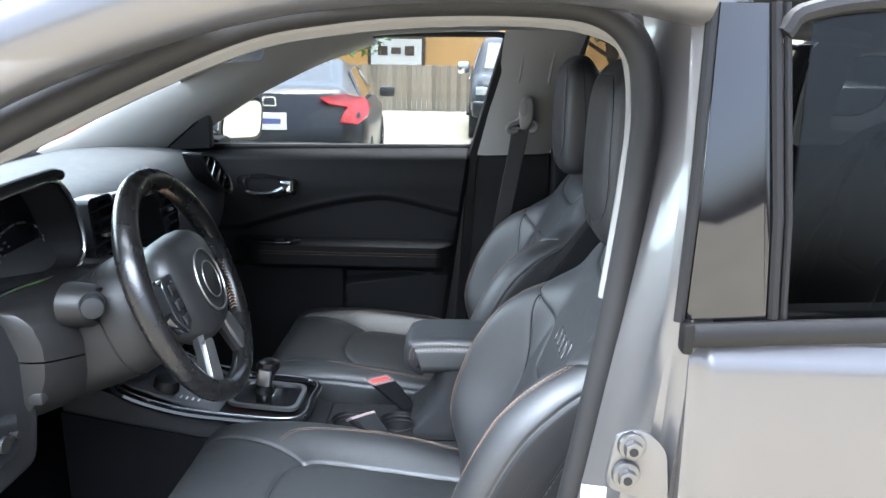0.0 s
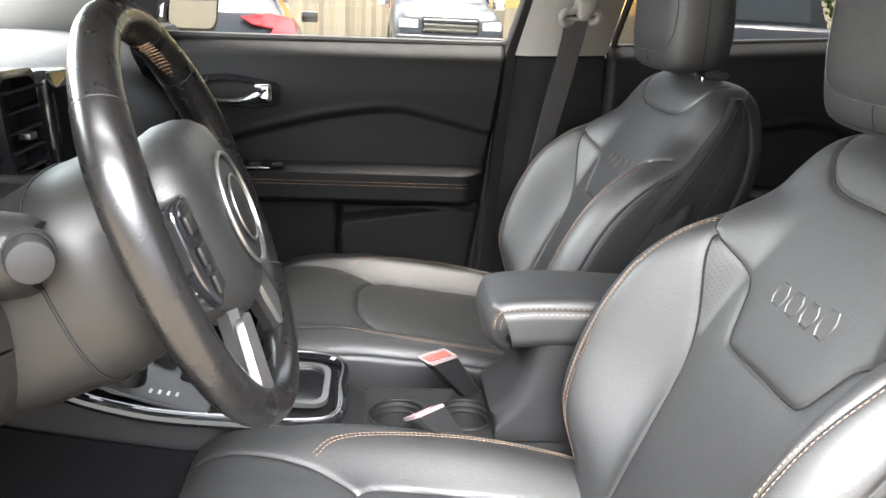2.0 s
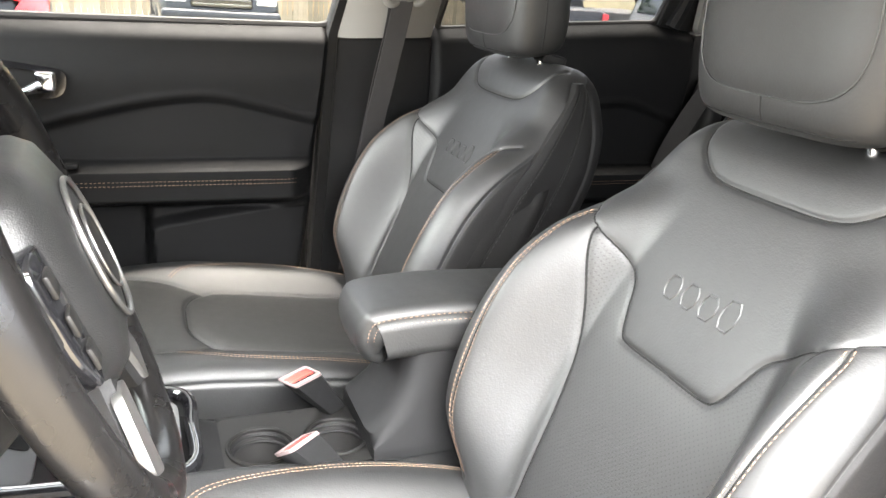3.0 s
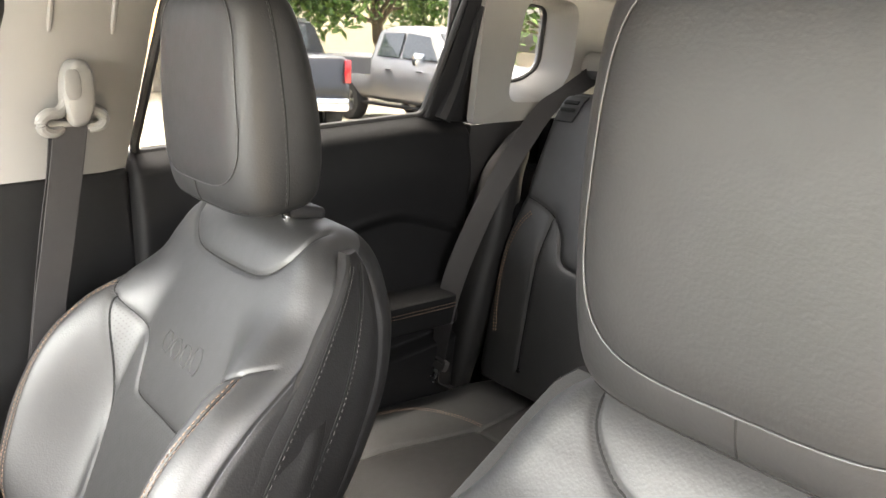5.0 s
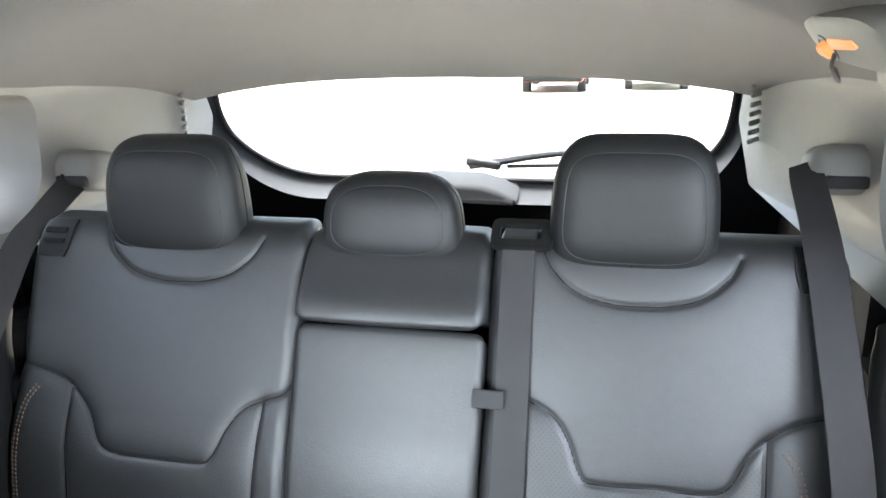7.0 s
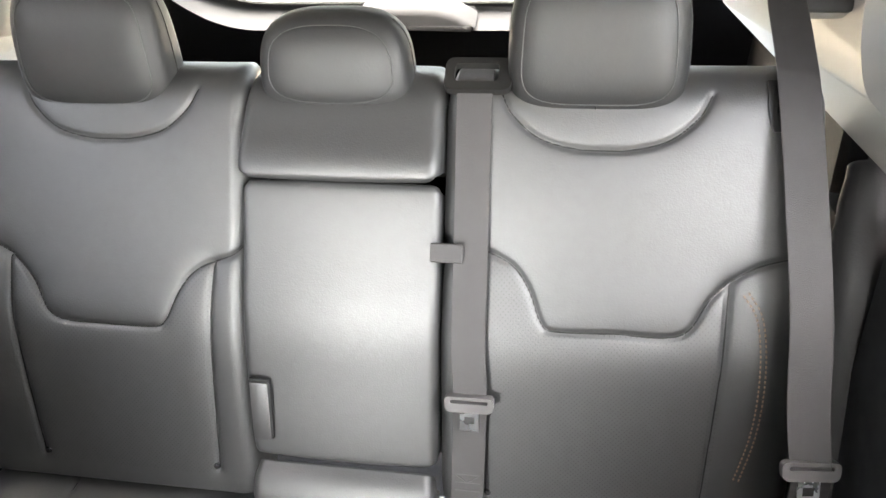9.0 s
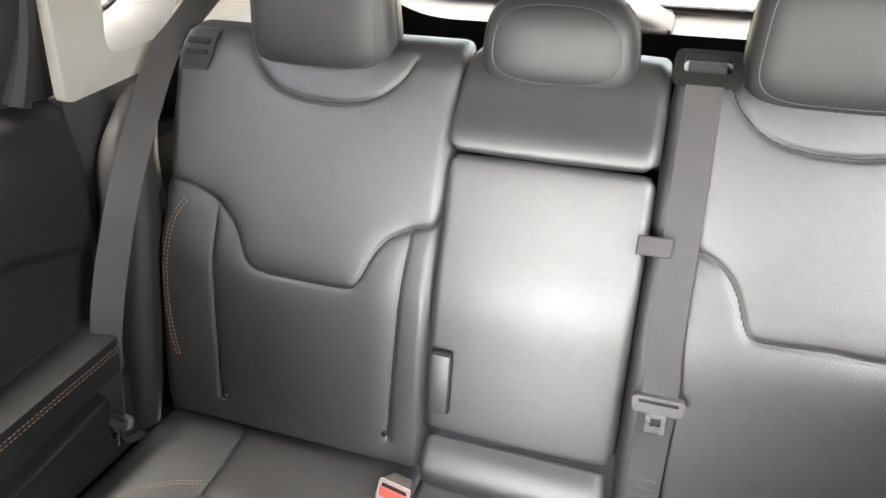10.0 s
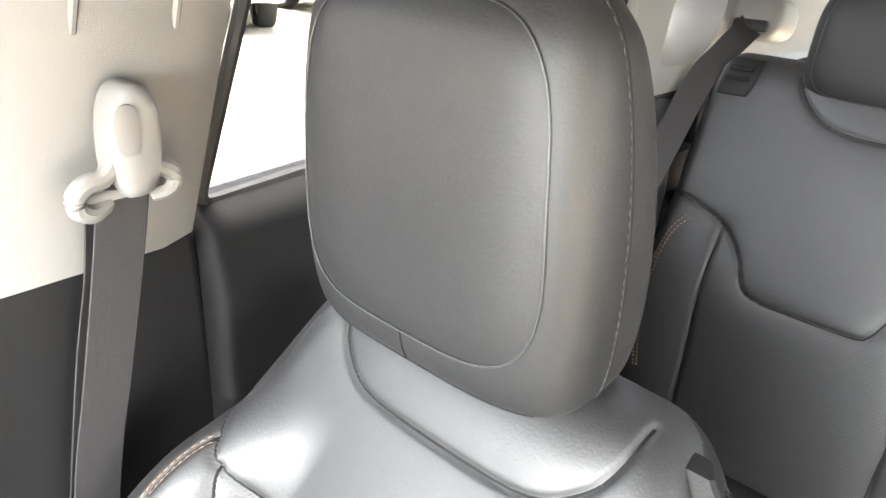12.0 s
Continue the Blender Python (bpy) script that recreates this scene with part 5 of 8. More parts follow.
# driver's side: centre pillar, jamb, seal, rear door
jb = thing("pillar_trim_4", (0.25, -0.78, 0.5), "silver painted door jamb with black rubber seal", "door jamb", kind="structure")
jz = [(0.72, 0.165, 0.262), (0.862, 0.200, 0.285), (1.079, 0.236, 0.30), (1.283, 0.263, 0.305), (1.43, 0.272, 0.30), (1.50, 0.25, 0.31)]
rings = []
for z, x0, x1 in jz:
    ti = 0.14 * max(z - 1.15, 0.0)
    rings.append([(x, y + ti, z) for x, y, z in [(x0 - 0.012, -0.735, z), (x0 + 0.004, -0.765, z), (x0 + 0.018, -0.785, z), (x0 + 0.028, -0.80, z), (x0 + 0.034, -0.814, z), ((x0 + x1) / 2 + 0.002, -0.818, z), ((x0 + x1) / 2 + 0.009, -0.829, z), (x1 - 0.016, -0.831, z), (x1 - 0.010, -0.840, z), (x1 - 0.002, -0.848, z), (x1 + 0.02, -0.842, z), (x1 + 0.02, -0.74, z), (x0, -0.70, z)]])
rings = [[tuple(v) for v in r] for r in smooth_line(np.array(rings).reshape(len(rings), -1), 24).reshape(24, 13, 3)]
part("jamb", loft(rings), PAINT, jb, "silver painted steel")
seal = [(0.155, -0.745, 0.60), (0.186, -0.745, 0.80), (0.212, -0.745, 0.96), (0.237, -0.745, 1.13), (0.252, -0.745, 1.28), (0.255, -0.742, 1.36), (0.243, -0.735, 1.425), (0.20, -0.73, 1.463), (0.12, -0.728, 1.474), (0.0, -0.728, 1.474), (-0.1, -0.73, 1.466), (-0.2, -0.732, 1.447), (-0.33, -0.735, 1.395), (-0.48, -0.74, 1.325), (-0.62, -0.745, 1.25), (-0.8, -0.75, 1.14)]
part("door_seal", tube(smooth_line(seal, 90), [float(v) for v in np.interp(np.arange(90), [0, 42, 60, 90], [0.0165, 0.0165, 0.021, 0.024])], 12), RUBBER, jb, "black rubber door seal")
trim = [(x - 0.006 if x > 0.15 else x, y + 0.026, z - (0.013 if z > 1.3 and x < 0.22 else 0.0)) for x, y, z in seal]
part("inner_trim", tube(smooth_line(trim[3:], 80), [float(v) for v in np.interp(np.arange(80), [0, 25, 45, 80], [0.011, 0.012, 0.02, 0.024])], 10), TRIM_LIGHT, jb, "light grey inner trim")
rail = [(0.30, -0.80, 1.49), (0.15, -0.795, 1.512), (-0.1, -0.80, 1.502), (-0.3, -0.805, 1.455), (-0.5, -0.81, 1.375), (-0.75, -0.82, 1.24), (-0.95, -0.83, 1.12)]
part("roof_rail", tube(smooth_line(rail, 50), 0.046, 14), PAINT, jb, "silver painted roof rail")
tagged(part("pillar_inner_4", slab([(0.215, -0.67, 0.45), (0.255, -0.675, 1.09), (0.31, -0.62, 1.48), (0.40, -0.62, 1.48), (0.34, -0.675, 1.09), (0.34, -0.67, 0.45)], (0, -0.05, 0), 0.01), TRIM_LIGHT), "light grey centre pillar trim on the driver side", "pillar trim", kind="structure")
jb.location += Vector((0.012, 0.010, -0.027))
hinge = thing("hinge_assembly", (0.24, -0.86, 0.94), "painted steel door hinge with two hex bolts on the jamb", "hinge")
part("plate", slab(rounded([Vector((0.215, -0.838, 0.945)), Vector((0.285, -0.852, 0.93)), Vector((0.278, -0.852, 1.0)), Vector((0.255, -0.848, 1.022)), Vector((0.225, -0.840, 1.015))], 0.012, 4), (0.002, -0.006, 0), 0.002), PAINT, hinge)
for z in (1.003, 0.968):
    x = 0.241 if z > 0.98 else 0.237
    b1 = cyl((x, -0.848, z), (x + 0.001, -0.858, z), 0.0155, seg=24, bevel=0.002)
    cyl((x, -0.857, z), (x + 0.001, -0.868, z), 0.0105, seg=6, bm=b1, bevel=0.001)
    part("bolt", b1, SATIN, hinge, "hex bolt with washer")
    part("bolt_socket", cyl((x, -0.8685, z), (x, -0.8692, z), 0.005, seg=12), RUBBER, hinge)
hinge.location += Vector((0.015, 0.012, -0.027))
tagged(part("sticker", slab([(0.205, -0.8385, 0.90), (0.232, -0.843, 0.90), (0.232, -0.843, 0.925), (0.205, -0.8385, 0.925)], (0, -0.001, 0)), WHITE_PAINT), "small white sticker on the door jamb", "sticker")

dr = thing("rear_driver_door", (0.7, -0.86, 0.45), "closed silver rear door with black window trim", "car door")


def skin_o(u, v):
    z = 0.42 + (1.125 - 0.42) * v
    x = 0.290 + 0.006 * v + 0.80 * u
    y = -0.862 - 0.035 * math.sin(math.pi * min(1, v * 0.9)) ** 0.8 + 0.018 * (1 - smoothstep(0, 0.03, u)) + 0.012 * (1 - smoothstep(0, 0.03, 1 - v))
    return (x, float(y), z)


sheet("door_skin", skin_o, np.r_[0, 0.004, 0.009, 0.015, 0.022, 0.03, np.linspace(0.06, 1, 12)], np.r_[np.linspace(0, 0.9, 24), np.linspace(0.93, 1, 8)], PAINT, (0, 0.06, 0), dr, "silver painted steel")
st = smooth_line([(0.285, -0.872, 1.136), (0.5, -0.872, 1.148), (0.8, -0.87, 1.16), (1.05, -0.865, 1.165)], 20)
part("belt_strip", tube(st, 0.0135, 10, squash=0.7), RUBBER, dr, "black rubber belt strip")
part("strip_cap", rbox((0.287, -0.873, 1.135), (0.012, 0.022, 0.034), 0.004, 2), PLASTIC_SHROUD, dr)
part("pillar_cover", slab([(0.286, -0.868, 1.15), (0.369, -0.868, 1.155), (0.366, -0.86, 1.25), (0.352, -0.825, 1.47), (0.302, -0.825, 1.47), (0.292, -0.86, 1.28)], (0, 0.02, 0), 0.003), PLASTIC_GLOSS, dr, "gloss black pillar cover")
for dx, w_ in ((0.375, 0.006), (0.386, 0.004)):
    part("channel_strip", tube([(dx, -0.866, 1.155), (dx - 0.004, -0.858, 1.26), (dx - 0.018, -0.824, 1.47)], w_, 8), RUBBER, dr)
part("front_strip", tube([(0.279, -0.868, 1.15), (0.285, -0.86, 1.28), (0.295, -0.825, 1.47)], 0.006, 8), RUBBER, dr)
part("header_strip", tube(smooth_line([(0.365, -0.83, 1.44), (0.39, -0.826, 1.462), (0.5, -0.822, 1.475), (0.8, -0.82, 1.475), (1.02, -0.83, 1.44)], 20), 0.010, 8), RUBBER, dr)
part("window_pane", slab(flat_pane([(0.385, -0.862, 1.15), (1.02, -0.862, 1.16), (1.0, -0.825, 1.44), (0.8, -0.815, 1.475), (0.40, -0.815, 1.47)], -0.862, 1.15, 0.145), (0, 0.004, 0)), GLASS_DARK, dr)
part("inner_panel", slab([(0.345, -0.74, 0.42), (1.03, -0.74, 0.42), (1.04, -0.74, 1.15), (0.345, -0.74, 1.12)], (0, 0.04, 0), 0.02), PLASTIC, dr)
dr.location += Vector((0.014, 0.022, -0.027))
tagged(part("pillar_base_2", slab([(0.95, -0.715, 0.45), (1.4, -0.715, 0.45), (1.4, -0.715, 1.165), (1.0, -0.715, 1.145)], (0, -0.05, 0), 0.005), PLASTIC), "black lower rear pillar trim on the driver side", "pillar trim", kind="structure")
tagged(part("sill_body_2", rbox((1.55, -0.83, 0.78), (1.1, 0.04, 0.75), 0.01, 1), PAINT), "silver rear body side", "car body", kind="structure")
tagged(part("sill", rbox((-0.35, -0.78, 0.36), (1.4, 0.12, 0.16), 0.03, 2), PAINT), "silver painted door sill", "sill", kind="structure")

# windscreen, pillars ahead, mirror, visor
ws = thing("windscreen", (-1.0, YC, 1.1), "laminated windscreen framed by light grey pillars", "windscreen", kind="structure")
pane = part("pane", slab([(-1.25, -0.70, 1.10), (-1.25, 0.67, 1.10), (-0.66, 0.58, 1.45), (-0.66, -0.61, 1.45)], (0.002, 0, 0.004)), GLASS, ws)
pane.visible_shadow = False
a_p = smooth_line([(-1.12, 0.70, 1.09), (-0.9, 0.69, 1.185), (-0.65, 0.66, 1.30), (-0.45, 0.635, 1.395), (-0.25, 0.615, 1.455), (0.0, 0.605, 1.475), (0.4, 0.60, 1.485), (0.9, 0.60, 1.47), (1.15, 0.61, 1.445)], 40)
part("roof_side_trim", tube(a_p[16:], list(np.interp(np.arange(24), [0, 8, 24], [0.035, 0.034, 0.03])), 12, squash=0.8), TRIM_LIGHT, ws, "light grey roof side trim")
ed1 = smooth_line([(-1.20, 0.605, 1.085), (-1.108, 0.60, 1.119), (-0.946, 0.60, 1.213), (-0.793, 0.60, 1.294), (-0.685, 0.595, 1.345), (-0.55, 0.585, 1.405), (-0.42, 0.575, 1.455), (-0.25, 0.57, 1.49)], 28)
ed2 = smooth_line([(-0.88, 0.70, 1.035), (-0.815, 0.70, 1.080), (-0.749, 0.70, 1.124), (-0.669, 0.695, 1.183), (-0.557, 0.685, 1.254), (-0.455, 0.68, 1.306), (-0.355, 0.672, 1.352), (-0.20, 0.66, 1.408)], 28)
rings = []
for p_, q_ in zip(ed1, ed2):
    p_, q_ = Vector(p_), Vector(q_)
    rings.append([p_ + Vector((0, 0.05, 0.02)), p_, p_.lerp(q_, 0.12) + Vector((0.0, -0.018, -0.004)), p_.lerp(q_, 0.45) + Vector((0.0, -0.032, -0.008)), p_.lerp(q_, 0.8) + Vector((0.0, -0.022, -0.006)), q_, q_ + Vector((0, 0.05, 0.01))])
part("pillar_trim", loft(rings), TRIM_LIGHT, ws, "wide light grey pillar trim")
a_d = smooth_line([(-1.12, -0.73, 1.09), (-0.9, -0.72, 1.185), (-0.65, -0.70, 1.30), (-0.45, -0.675, 1.395), (-0.25, -0.655, 1.455), (0.0, -0.645, 1.475), (0.4, -0.64, 1.485), (0.9, -0.63, 1.47), (1.15, -0.64, 1.445)], 40)
part("pillar_trim", tube(a_d, 0.03, 12, squash=0.8), TRIM_LIGHT, ws, "light grey pillar trim")
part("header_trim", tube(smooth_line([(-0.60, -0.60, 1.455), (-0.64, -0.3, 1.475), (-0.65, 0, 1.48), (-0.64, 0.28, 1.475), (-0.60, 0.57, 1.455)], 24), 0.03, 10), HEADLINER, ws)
rv = thing("rear_view_mirror", (-0.42, 0.0, 1.36), "black rear-view mirror hanging from the windscreen", "mirror")
mo = rounded([Vector((-0.425, -0.125, 1.358)), Vector((-0.385, 0.120, 1.362)), Vector((-0.379, 0.125, 1.435)), Vector((-0.419, -0.125, 1.435))], 0.028, 6)
part("housing", slab(mo, (-0.04, 0, 0.006), 0.014, seg=3), PLASTIC_GLOSS, rv)
part("glass", slab([p.lerp(Vector((-0.402, 0.0, 1.398)), 0.10) + Vector((0.0015, 0, 0)) for p in mo], (0.001, 0, 0)), CHROME, rv)
part("stalk", tube([(-0.43, 0.0, 1.39), (-0.52, 0.0, 1.44), (-0.60, 0.0, 1.47)], 0.012, 8), PLASTIC, rv)
for y0, y1, nm in ((0.12, 0.46, "sun_visor"), (-0.50, -0.16, "sun_visor")):
    v_ = thing(nm, (-0.4, (y0 + y1) / 2, 1.48), "light grey sun visor folded up against the headliner", "sun visor", "sun visors")
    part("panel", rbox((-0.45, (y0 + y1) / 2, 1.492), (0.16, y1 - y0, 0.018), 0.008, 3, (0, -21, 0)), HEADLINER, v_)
    part("pivot", tube([(-0.50, y1 - 0.01, 1.475), (-0.50, y1 + 0.02, 1.48)], 0.006, 8), TRIM_LIGHT, v_)


def grab(s, x, y, z):
    """A folded grab handle with a lit slot, a lamp and a coat hook at its rear end."""
    c, u, n = Vector((x, y, z)), Vector((0, -s * 0.62, 0.78)), Vector((0, -s * 0.78, -0.62))
    h = thing("grab_handle", c, "light grey ceiling grab handle with a warm-lit lamp", "grab handle", "grab handles")

    def at(a, b, d):
        return c + Vector((a, 0, 0)) + u * b + n * d

    turn = np.linspace(0, 2 * math.pi, 48, endpoint=False)
    shape = [(math.copysign(abs(math.cos(t)) ** 0.55, math.cos(t)), math.copysign(abs(math.sin(t)) ** 0.8, math.sin(t))) for t in turn]
    rings = [[at(0.145 * k * p, 0.033 * (k - 0.15 * (1 - k)) * q + 0.004 * p * p, d) for p, q in shape] for k, d in ((1.0, -0.02), (1.0, 0.004), (0.985, 0.010), (0.94, 0.0155), (0.85, 0.018), (0.6, 0.0185), (0.2, 0.0185))]
    part("handle", loft(rings), TRIM_LIGHT, h, "light grey plastic handle")
    slot = [(-0.055, 0.000), (-0.048, 0.008), (0.045, 0.006), (0.056, -0.004), (0.05, -0.008), (-0.04, -0.003)]
    part("recess", slab(rounded([at(a, b, 0.0172) for a, b in slot], 0.003, 3), n * 0.003, 0.0008), LAMP_WARM, h, "warm glowing slot")
    for a, r in ((0.064, 0.012), (0.082, 0.009)):
        part("lamp_lens", cyl(at(a, -0.008, 0.014), at(a, -0.008, 0.027), r, r * 0.75, 18, bevel=0.003), LAMP_WARM, h, "orange lamp lens")
    part("lamp_socket", tube([at(0.071 + 0.024 * math.cos(t), -0.008 + 0.015 * math.sin(t), 0.018) for t in turn], 0.0022, 6, closed=True, up=n), TONGUE, h, "grey lamp surround")
    part("hook", tube(smooth_line([at(0.055, -0.014, 0.02), at(0.042, -0.022, 0.032), at(0.04, -0.036, 0.034), at(0.052, -0.034, 0.03), at(0.068, -0.030, 0.026)], 14), 0.0024, 8), SATIN, h, "small coat hook")
    return h


grab(1, 0.82, 0.578, 1.474)
grab(-1, 0.98, -0.548, 1.492)


# ---- dashboard, wheel, console ----
dash = thing("dashboard", (-0.9, YC, 0.7), "charcoal soft-touch dashboard with instrument hood and air vents", "dashboard")
prof = [(-1.25, 1.075), (-1.1, 1.115), (-0.95, 1.128), (-0.80, 1.122), (-0.72, 1.105), (-0.672, 1.07), (-0.645, 1.02), (-0.64, 0.97), (-0.655, 0.90), (-0.69, 0.83), (-0.74, 0.77), (-0.80, 0.72), (-1.1, 0.70), (-1.25, 0.75)]
rings = []
for k, y in enumerate([-0.725, -0.72, -0.66, -0.5, -0.3, -0.1, 0.1, 0.3, 0.5, 0.60, 0.66, 0.685, 0.69]):
    e = [0.9, 0.96, 1, 1, 1, 1, 1, 1, 1, 1, 0.98, 0.93, 0.86][k]
    bow = 0.03 * ((y + 0.015) / 0.7) ** 2
    rings.append([(-1.0 + (x + 1.0) * e - bow, y, 0.93 + (z - 0.93) * e) for x, z in smooth_line(prof, 44)])
part("body", loft(rings), PLASTIC_DASH, dash)
cl_o = [Vector((-0.632, y - 0.018, z + 0.022)) for y, z in ((-0.63, 1.035), (-0.48, 1.024), (-0.335, 1.002), (-0.282, 1.02), (-0.282, 1.075), (-0.312, 1.135), (-0.352, 1.174), (-0.48, 1.172), (-0.63, 1.165))]
co = rounded(cl_o, 0.035, 6)
ci = [p.lerp(Vector((-0.632, -0.475, 1.115)), 0.035) for p in co]
pod = [[p_.lerp(Vector((-0.632, -0.475, 1.115)), -0.03) + Vector((dx, 0, dz)) for p_ in co] for dx, dz in ((0.004, 0.0), (-0.02, 0.002))] + [[p_.lerp(Vector((-0.632, -0.475, 1.10)), k) + Vector((dx, 0, dz)) for p_ in co] for dx, dz, k in ((-0.10, -0.01, 0.02), (-0.2, -0.035, 0.08), (-0.3, -0.07, 0.15))]
part("instrument_pod", loft(pod, caps=False), PLASTIC_DASH, dash)
lipl = [p_ for p_ in co if p_.z > 1.165 and p_.y < -0.36]
part("hood_lip", tube(sorted([(p_.x + 0.012, p_.y, p_.z + 0.012) for p_ in lipl], key=lambda v: v[1]), 0.009, 10, up=(1, 0, 0)), PLASTIC, dash, "black hood lip")
part("cluster_bezel", tube([p + Vector((0.006, 0, 0)) for p in co], 0.0042, 8, closed=True, up=(1, 0, 0)), CHROME, dash, "bright silver bezel")
rings = [ci, [p.lerp(Vector((-0.632, -0.475, 1.115)), 0.14) + Vector((-0.06, 0, 0)) for p in ci]]
part("cluster_cowl", loft(rings, caps=False), PLASTIC, dash)
part("cluster_face", slab([p + Vector((0.001, 0, 0)) for p in rings[1]], (-0.006, 0, 0)), SCREEN, dash)
for yc, zc in ((-0.406, 1.071),):
    circ = [Vector((-0.684, yc + 0.078 * math.cos(a), zc + 0.053 * math.sin(a))) for a in np.linspace(0, 2 * math.pi, 48, endpoint=False)]
    part("dial_ring", tube(circ, 0.0017, 8, closed=True, up=(1, 0, 0)), BLADE, dash, "thin chrome dial ring")
    for k in range(8):
        a = radians(-118 - 16 * k)
        part("dial_mark", rbox((-0.684, yc + 0.056 * math.cos(a), zc + 0.038 * math.sin(a)), (0.001, 0.008, 0.004), 0), LED_RED if k == 2 else GREY_TRAY, dash, "white dial mark")
        if k % 2:
            part("dial_mark", rbox((-0.684, yc + 0.041 * math.cos(a), zc + 0.027 * math.sin(a)), (0.001, 0.005, 0.003), 0), GREY_TRAY, dash, "white dial mark")


def vent(y0, y1, z0, z1, x, n, frame_mat, lean=0.0):
    """An air vent: gloss frame, horizontal blades and a tab."""
    c = Vector((x, (y0 + y1) / 2, (z0 + z1) / 2))
    oo = rounded([Vector((x, y0, z0)), Vector((x - 0.0, y1, z0 - 0.004)), Vector((x - 0.01, y1, z1)), Vector((x - 0.01, y0, z1 + 0.004))], 0.018, 5)
    ii = [p.lerp(c, 0.13) for p in oo]
    v = part("vent", ring_plate(oo, ii, (-0.03, 0, 0)), frame_mat, dash, "gloss black air vent")
    part("vent_back", slab([p + Vector((-0.028, 0, 0)) for p in ii], (-0.004, 0, 0)), RUBBER, v)
    for k in range(n):
        z = z0 + (z1 - z0) * (k + 1) / (n + 1)
        part("vent_blade", rbox((x - 0.014, c.y, z), (0.022, (y1 - y0) * 0.84, 0.0035), 0.001, 1, (0, -14, 0)), PLASTIC, v)
    part("vent_tab", rbox((x - 0.004, c.y, c.z - 0.005), (0.014, 0.02, 0.008), 0.002), SATIN, v)


vent(-0.265, -0.165, 1.0, 1.135, -0.622, 5, PLASTIC_GLOSS)
vent(0.05, 0.15, 0.99, 1.115, -0.622, 5, PLASTIC_GLOSS)
part("centre_frame", slab(rounded([Vector((-0.615, -0.155, 0.93)), Vector((-0.615, 0.045, 0.92)), Vector((-0.625, 0.045, 1.12)), Vector((-0.625, -0.155, 1.13))], 0.015, 5), (-0.03, 0, 0), 0.004), PLASTIC_GLOSS, dash)
part("display", slab(rounded([Vector((-0.612, -0.14, 0.95)), Vector((-0.612, 0.03, 0.942)), Vector((-0.622, 0.03, 1.10)), Vector((-0.622, -0.14, 1.108))], 0.008, 4), (-0.01, 0, 0)), SCREEN, dash, "dark touch display")
part("centre_stack", rbox((-0.665, -0.05, 0.82), (0.1, 0.25, 0.2), 0.03, 3, (0, -18, 0)), PLASTIC, dash)
for k in range(3):
    part("stack_knob", cyl((-0.625, -0.12 + 0.07 * k, 0.86), (-0.60, -0.12 + 0.07 * k, 0.855), 0.018, seg=20, bevel=0.003), PLASTIC_GLOSS, dash)
# oval end vent on the passenger side
ec, along, across = Vector((-0.628, 0.47, 1.075)), Vector((0.0, 0.88, -0.48)), Vector((0.0, 0.48, 0.88))
leaf = [(-0.145, 0.004), (-0.10, 0.022), (-0.03, 0.031), (0.05, 0.031), (0.115, 0.022), (0.14, 0.006)]
o_ = rounded([ec + along * a + across * w for a, w in leaf] + [ec + along * a - across * w for a, w in leaf[::-1]], 0.012, 3)
ev = part("vent", ring_plate(o_, [p.lerp(ec, 0.16) for p in o_], (-0.05, 0, 0)), PLASTIC_GLOSS, dash, "leaf-shaped end vent with gloss rim")
part("vent_back", slab([p.lerp(ec, 0.16) + Vector((-0.03, 0, 0)) for p in o_], (-0.005, 0, 0)), RUBBER, ev)
for k in range(4):
    c_ = ec + along * (-0.07 + 0.05 * k) + Vector((-0.010, 0, 0))
    part("vent_blade", tube([c_ - across * 0.024 - along * 0.01, c_ + across * 0.024 + along * 0.006], 0.0035, 8), CHROME if k % 2 else SATIN, ev)
part("corner_panel", slab(rounded([Vector((-0.572, -0.725, 0.80)), Vector((-0.572, -0.60, 0.80)), Vector((-0.555, -0.595, 0.95)), Vector((-0.595, -0.61, 1.045)), Vector((-0.605, -0.725, 1.045))], 0.03, 4), (-0.1, 0, 0), 0.015, seg=3), PLASTIC, dash)
part("light_switch", slab(rounded([Vector((-0.560, -0.718, 0.855)), Vector((-0.560, -0.668, 0.855)), Vector((-0.556, -0.668, 0.915)), Vector((-0.556, -0.718, 0.915))], 0.006, 3), (-0.01, 0, 0)), PLASTIC_GLOSS, dash)
for k in range(3):
    part("switch_dial", cyl((-0.562, -0.704 + 0.015 * k, 0.885), (-0.552, -0.704 + 0.015 * k, 0.885), 0.012 if k == 0 else 0.005, seg=16), PLASTIC_SHROUD, dash)

dash.location += Vector((0.004, 0.018, -0.022))

# steering wheel, built flat and tilted into place
WC, WN, WS = Vector((-0.379, -0.4227, 1.0166)), Vector((0.9306, 0.0506, 0.3625)).normalized(), Vector((-0.0543, 0.9985, 0.0)).normalized()
WU = WN.cross(WS).normalized()


def wp(a, b, c=0.0):
    return WC + WS * a + WU * b + WN * c


sw = thing("steering_wheel", WC - WN * 0.1, "black leather-wrapped steering wheel with thumb switches and badge", "steering wheel")
R0 = 0.182


def rim_arc(a0, a1, n, r0=R0):
    return [wp(r0 * math.sin(radians(a)), r0 * math.cos(radians(a))) for a in np.linspace(a0, a1, n)]


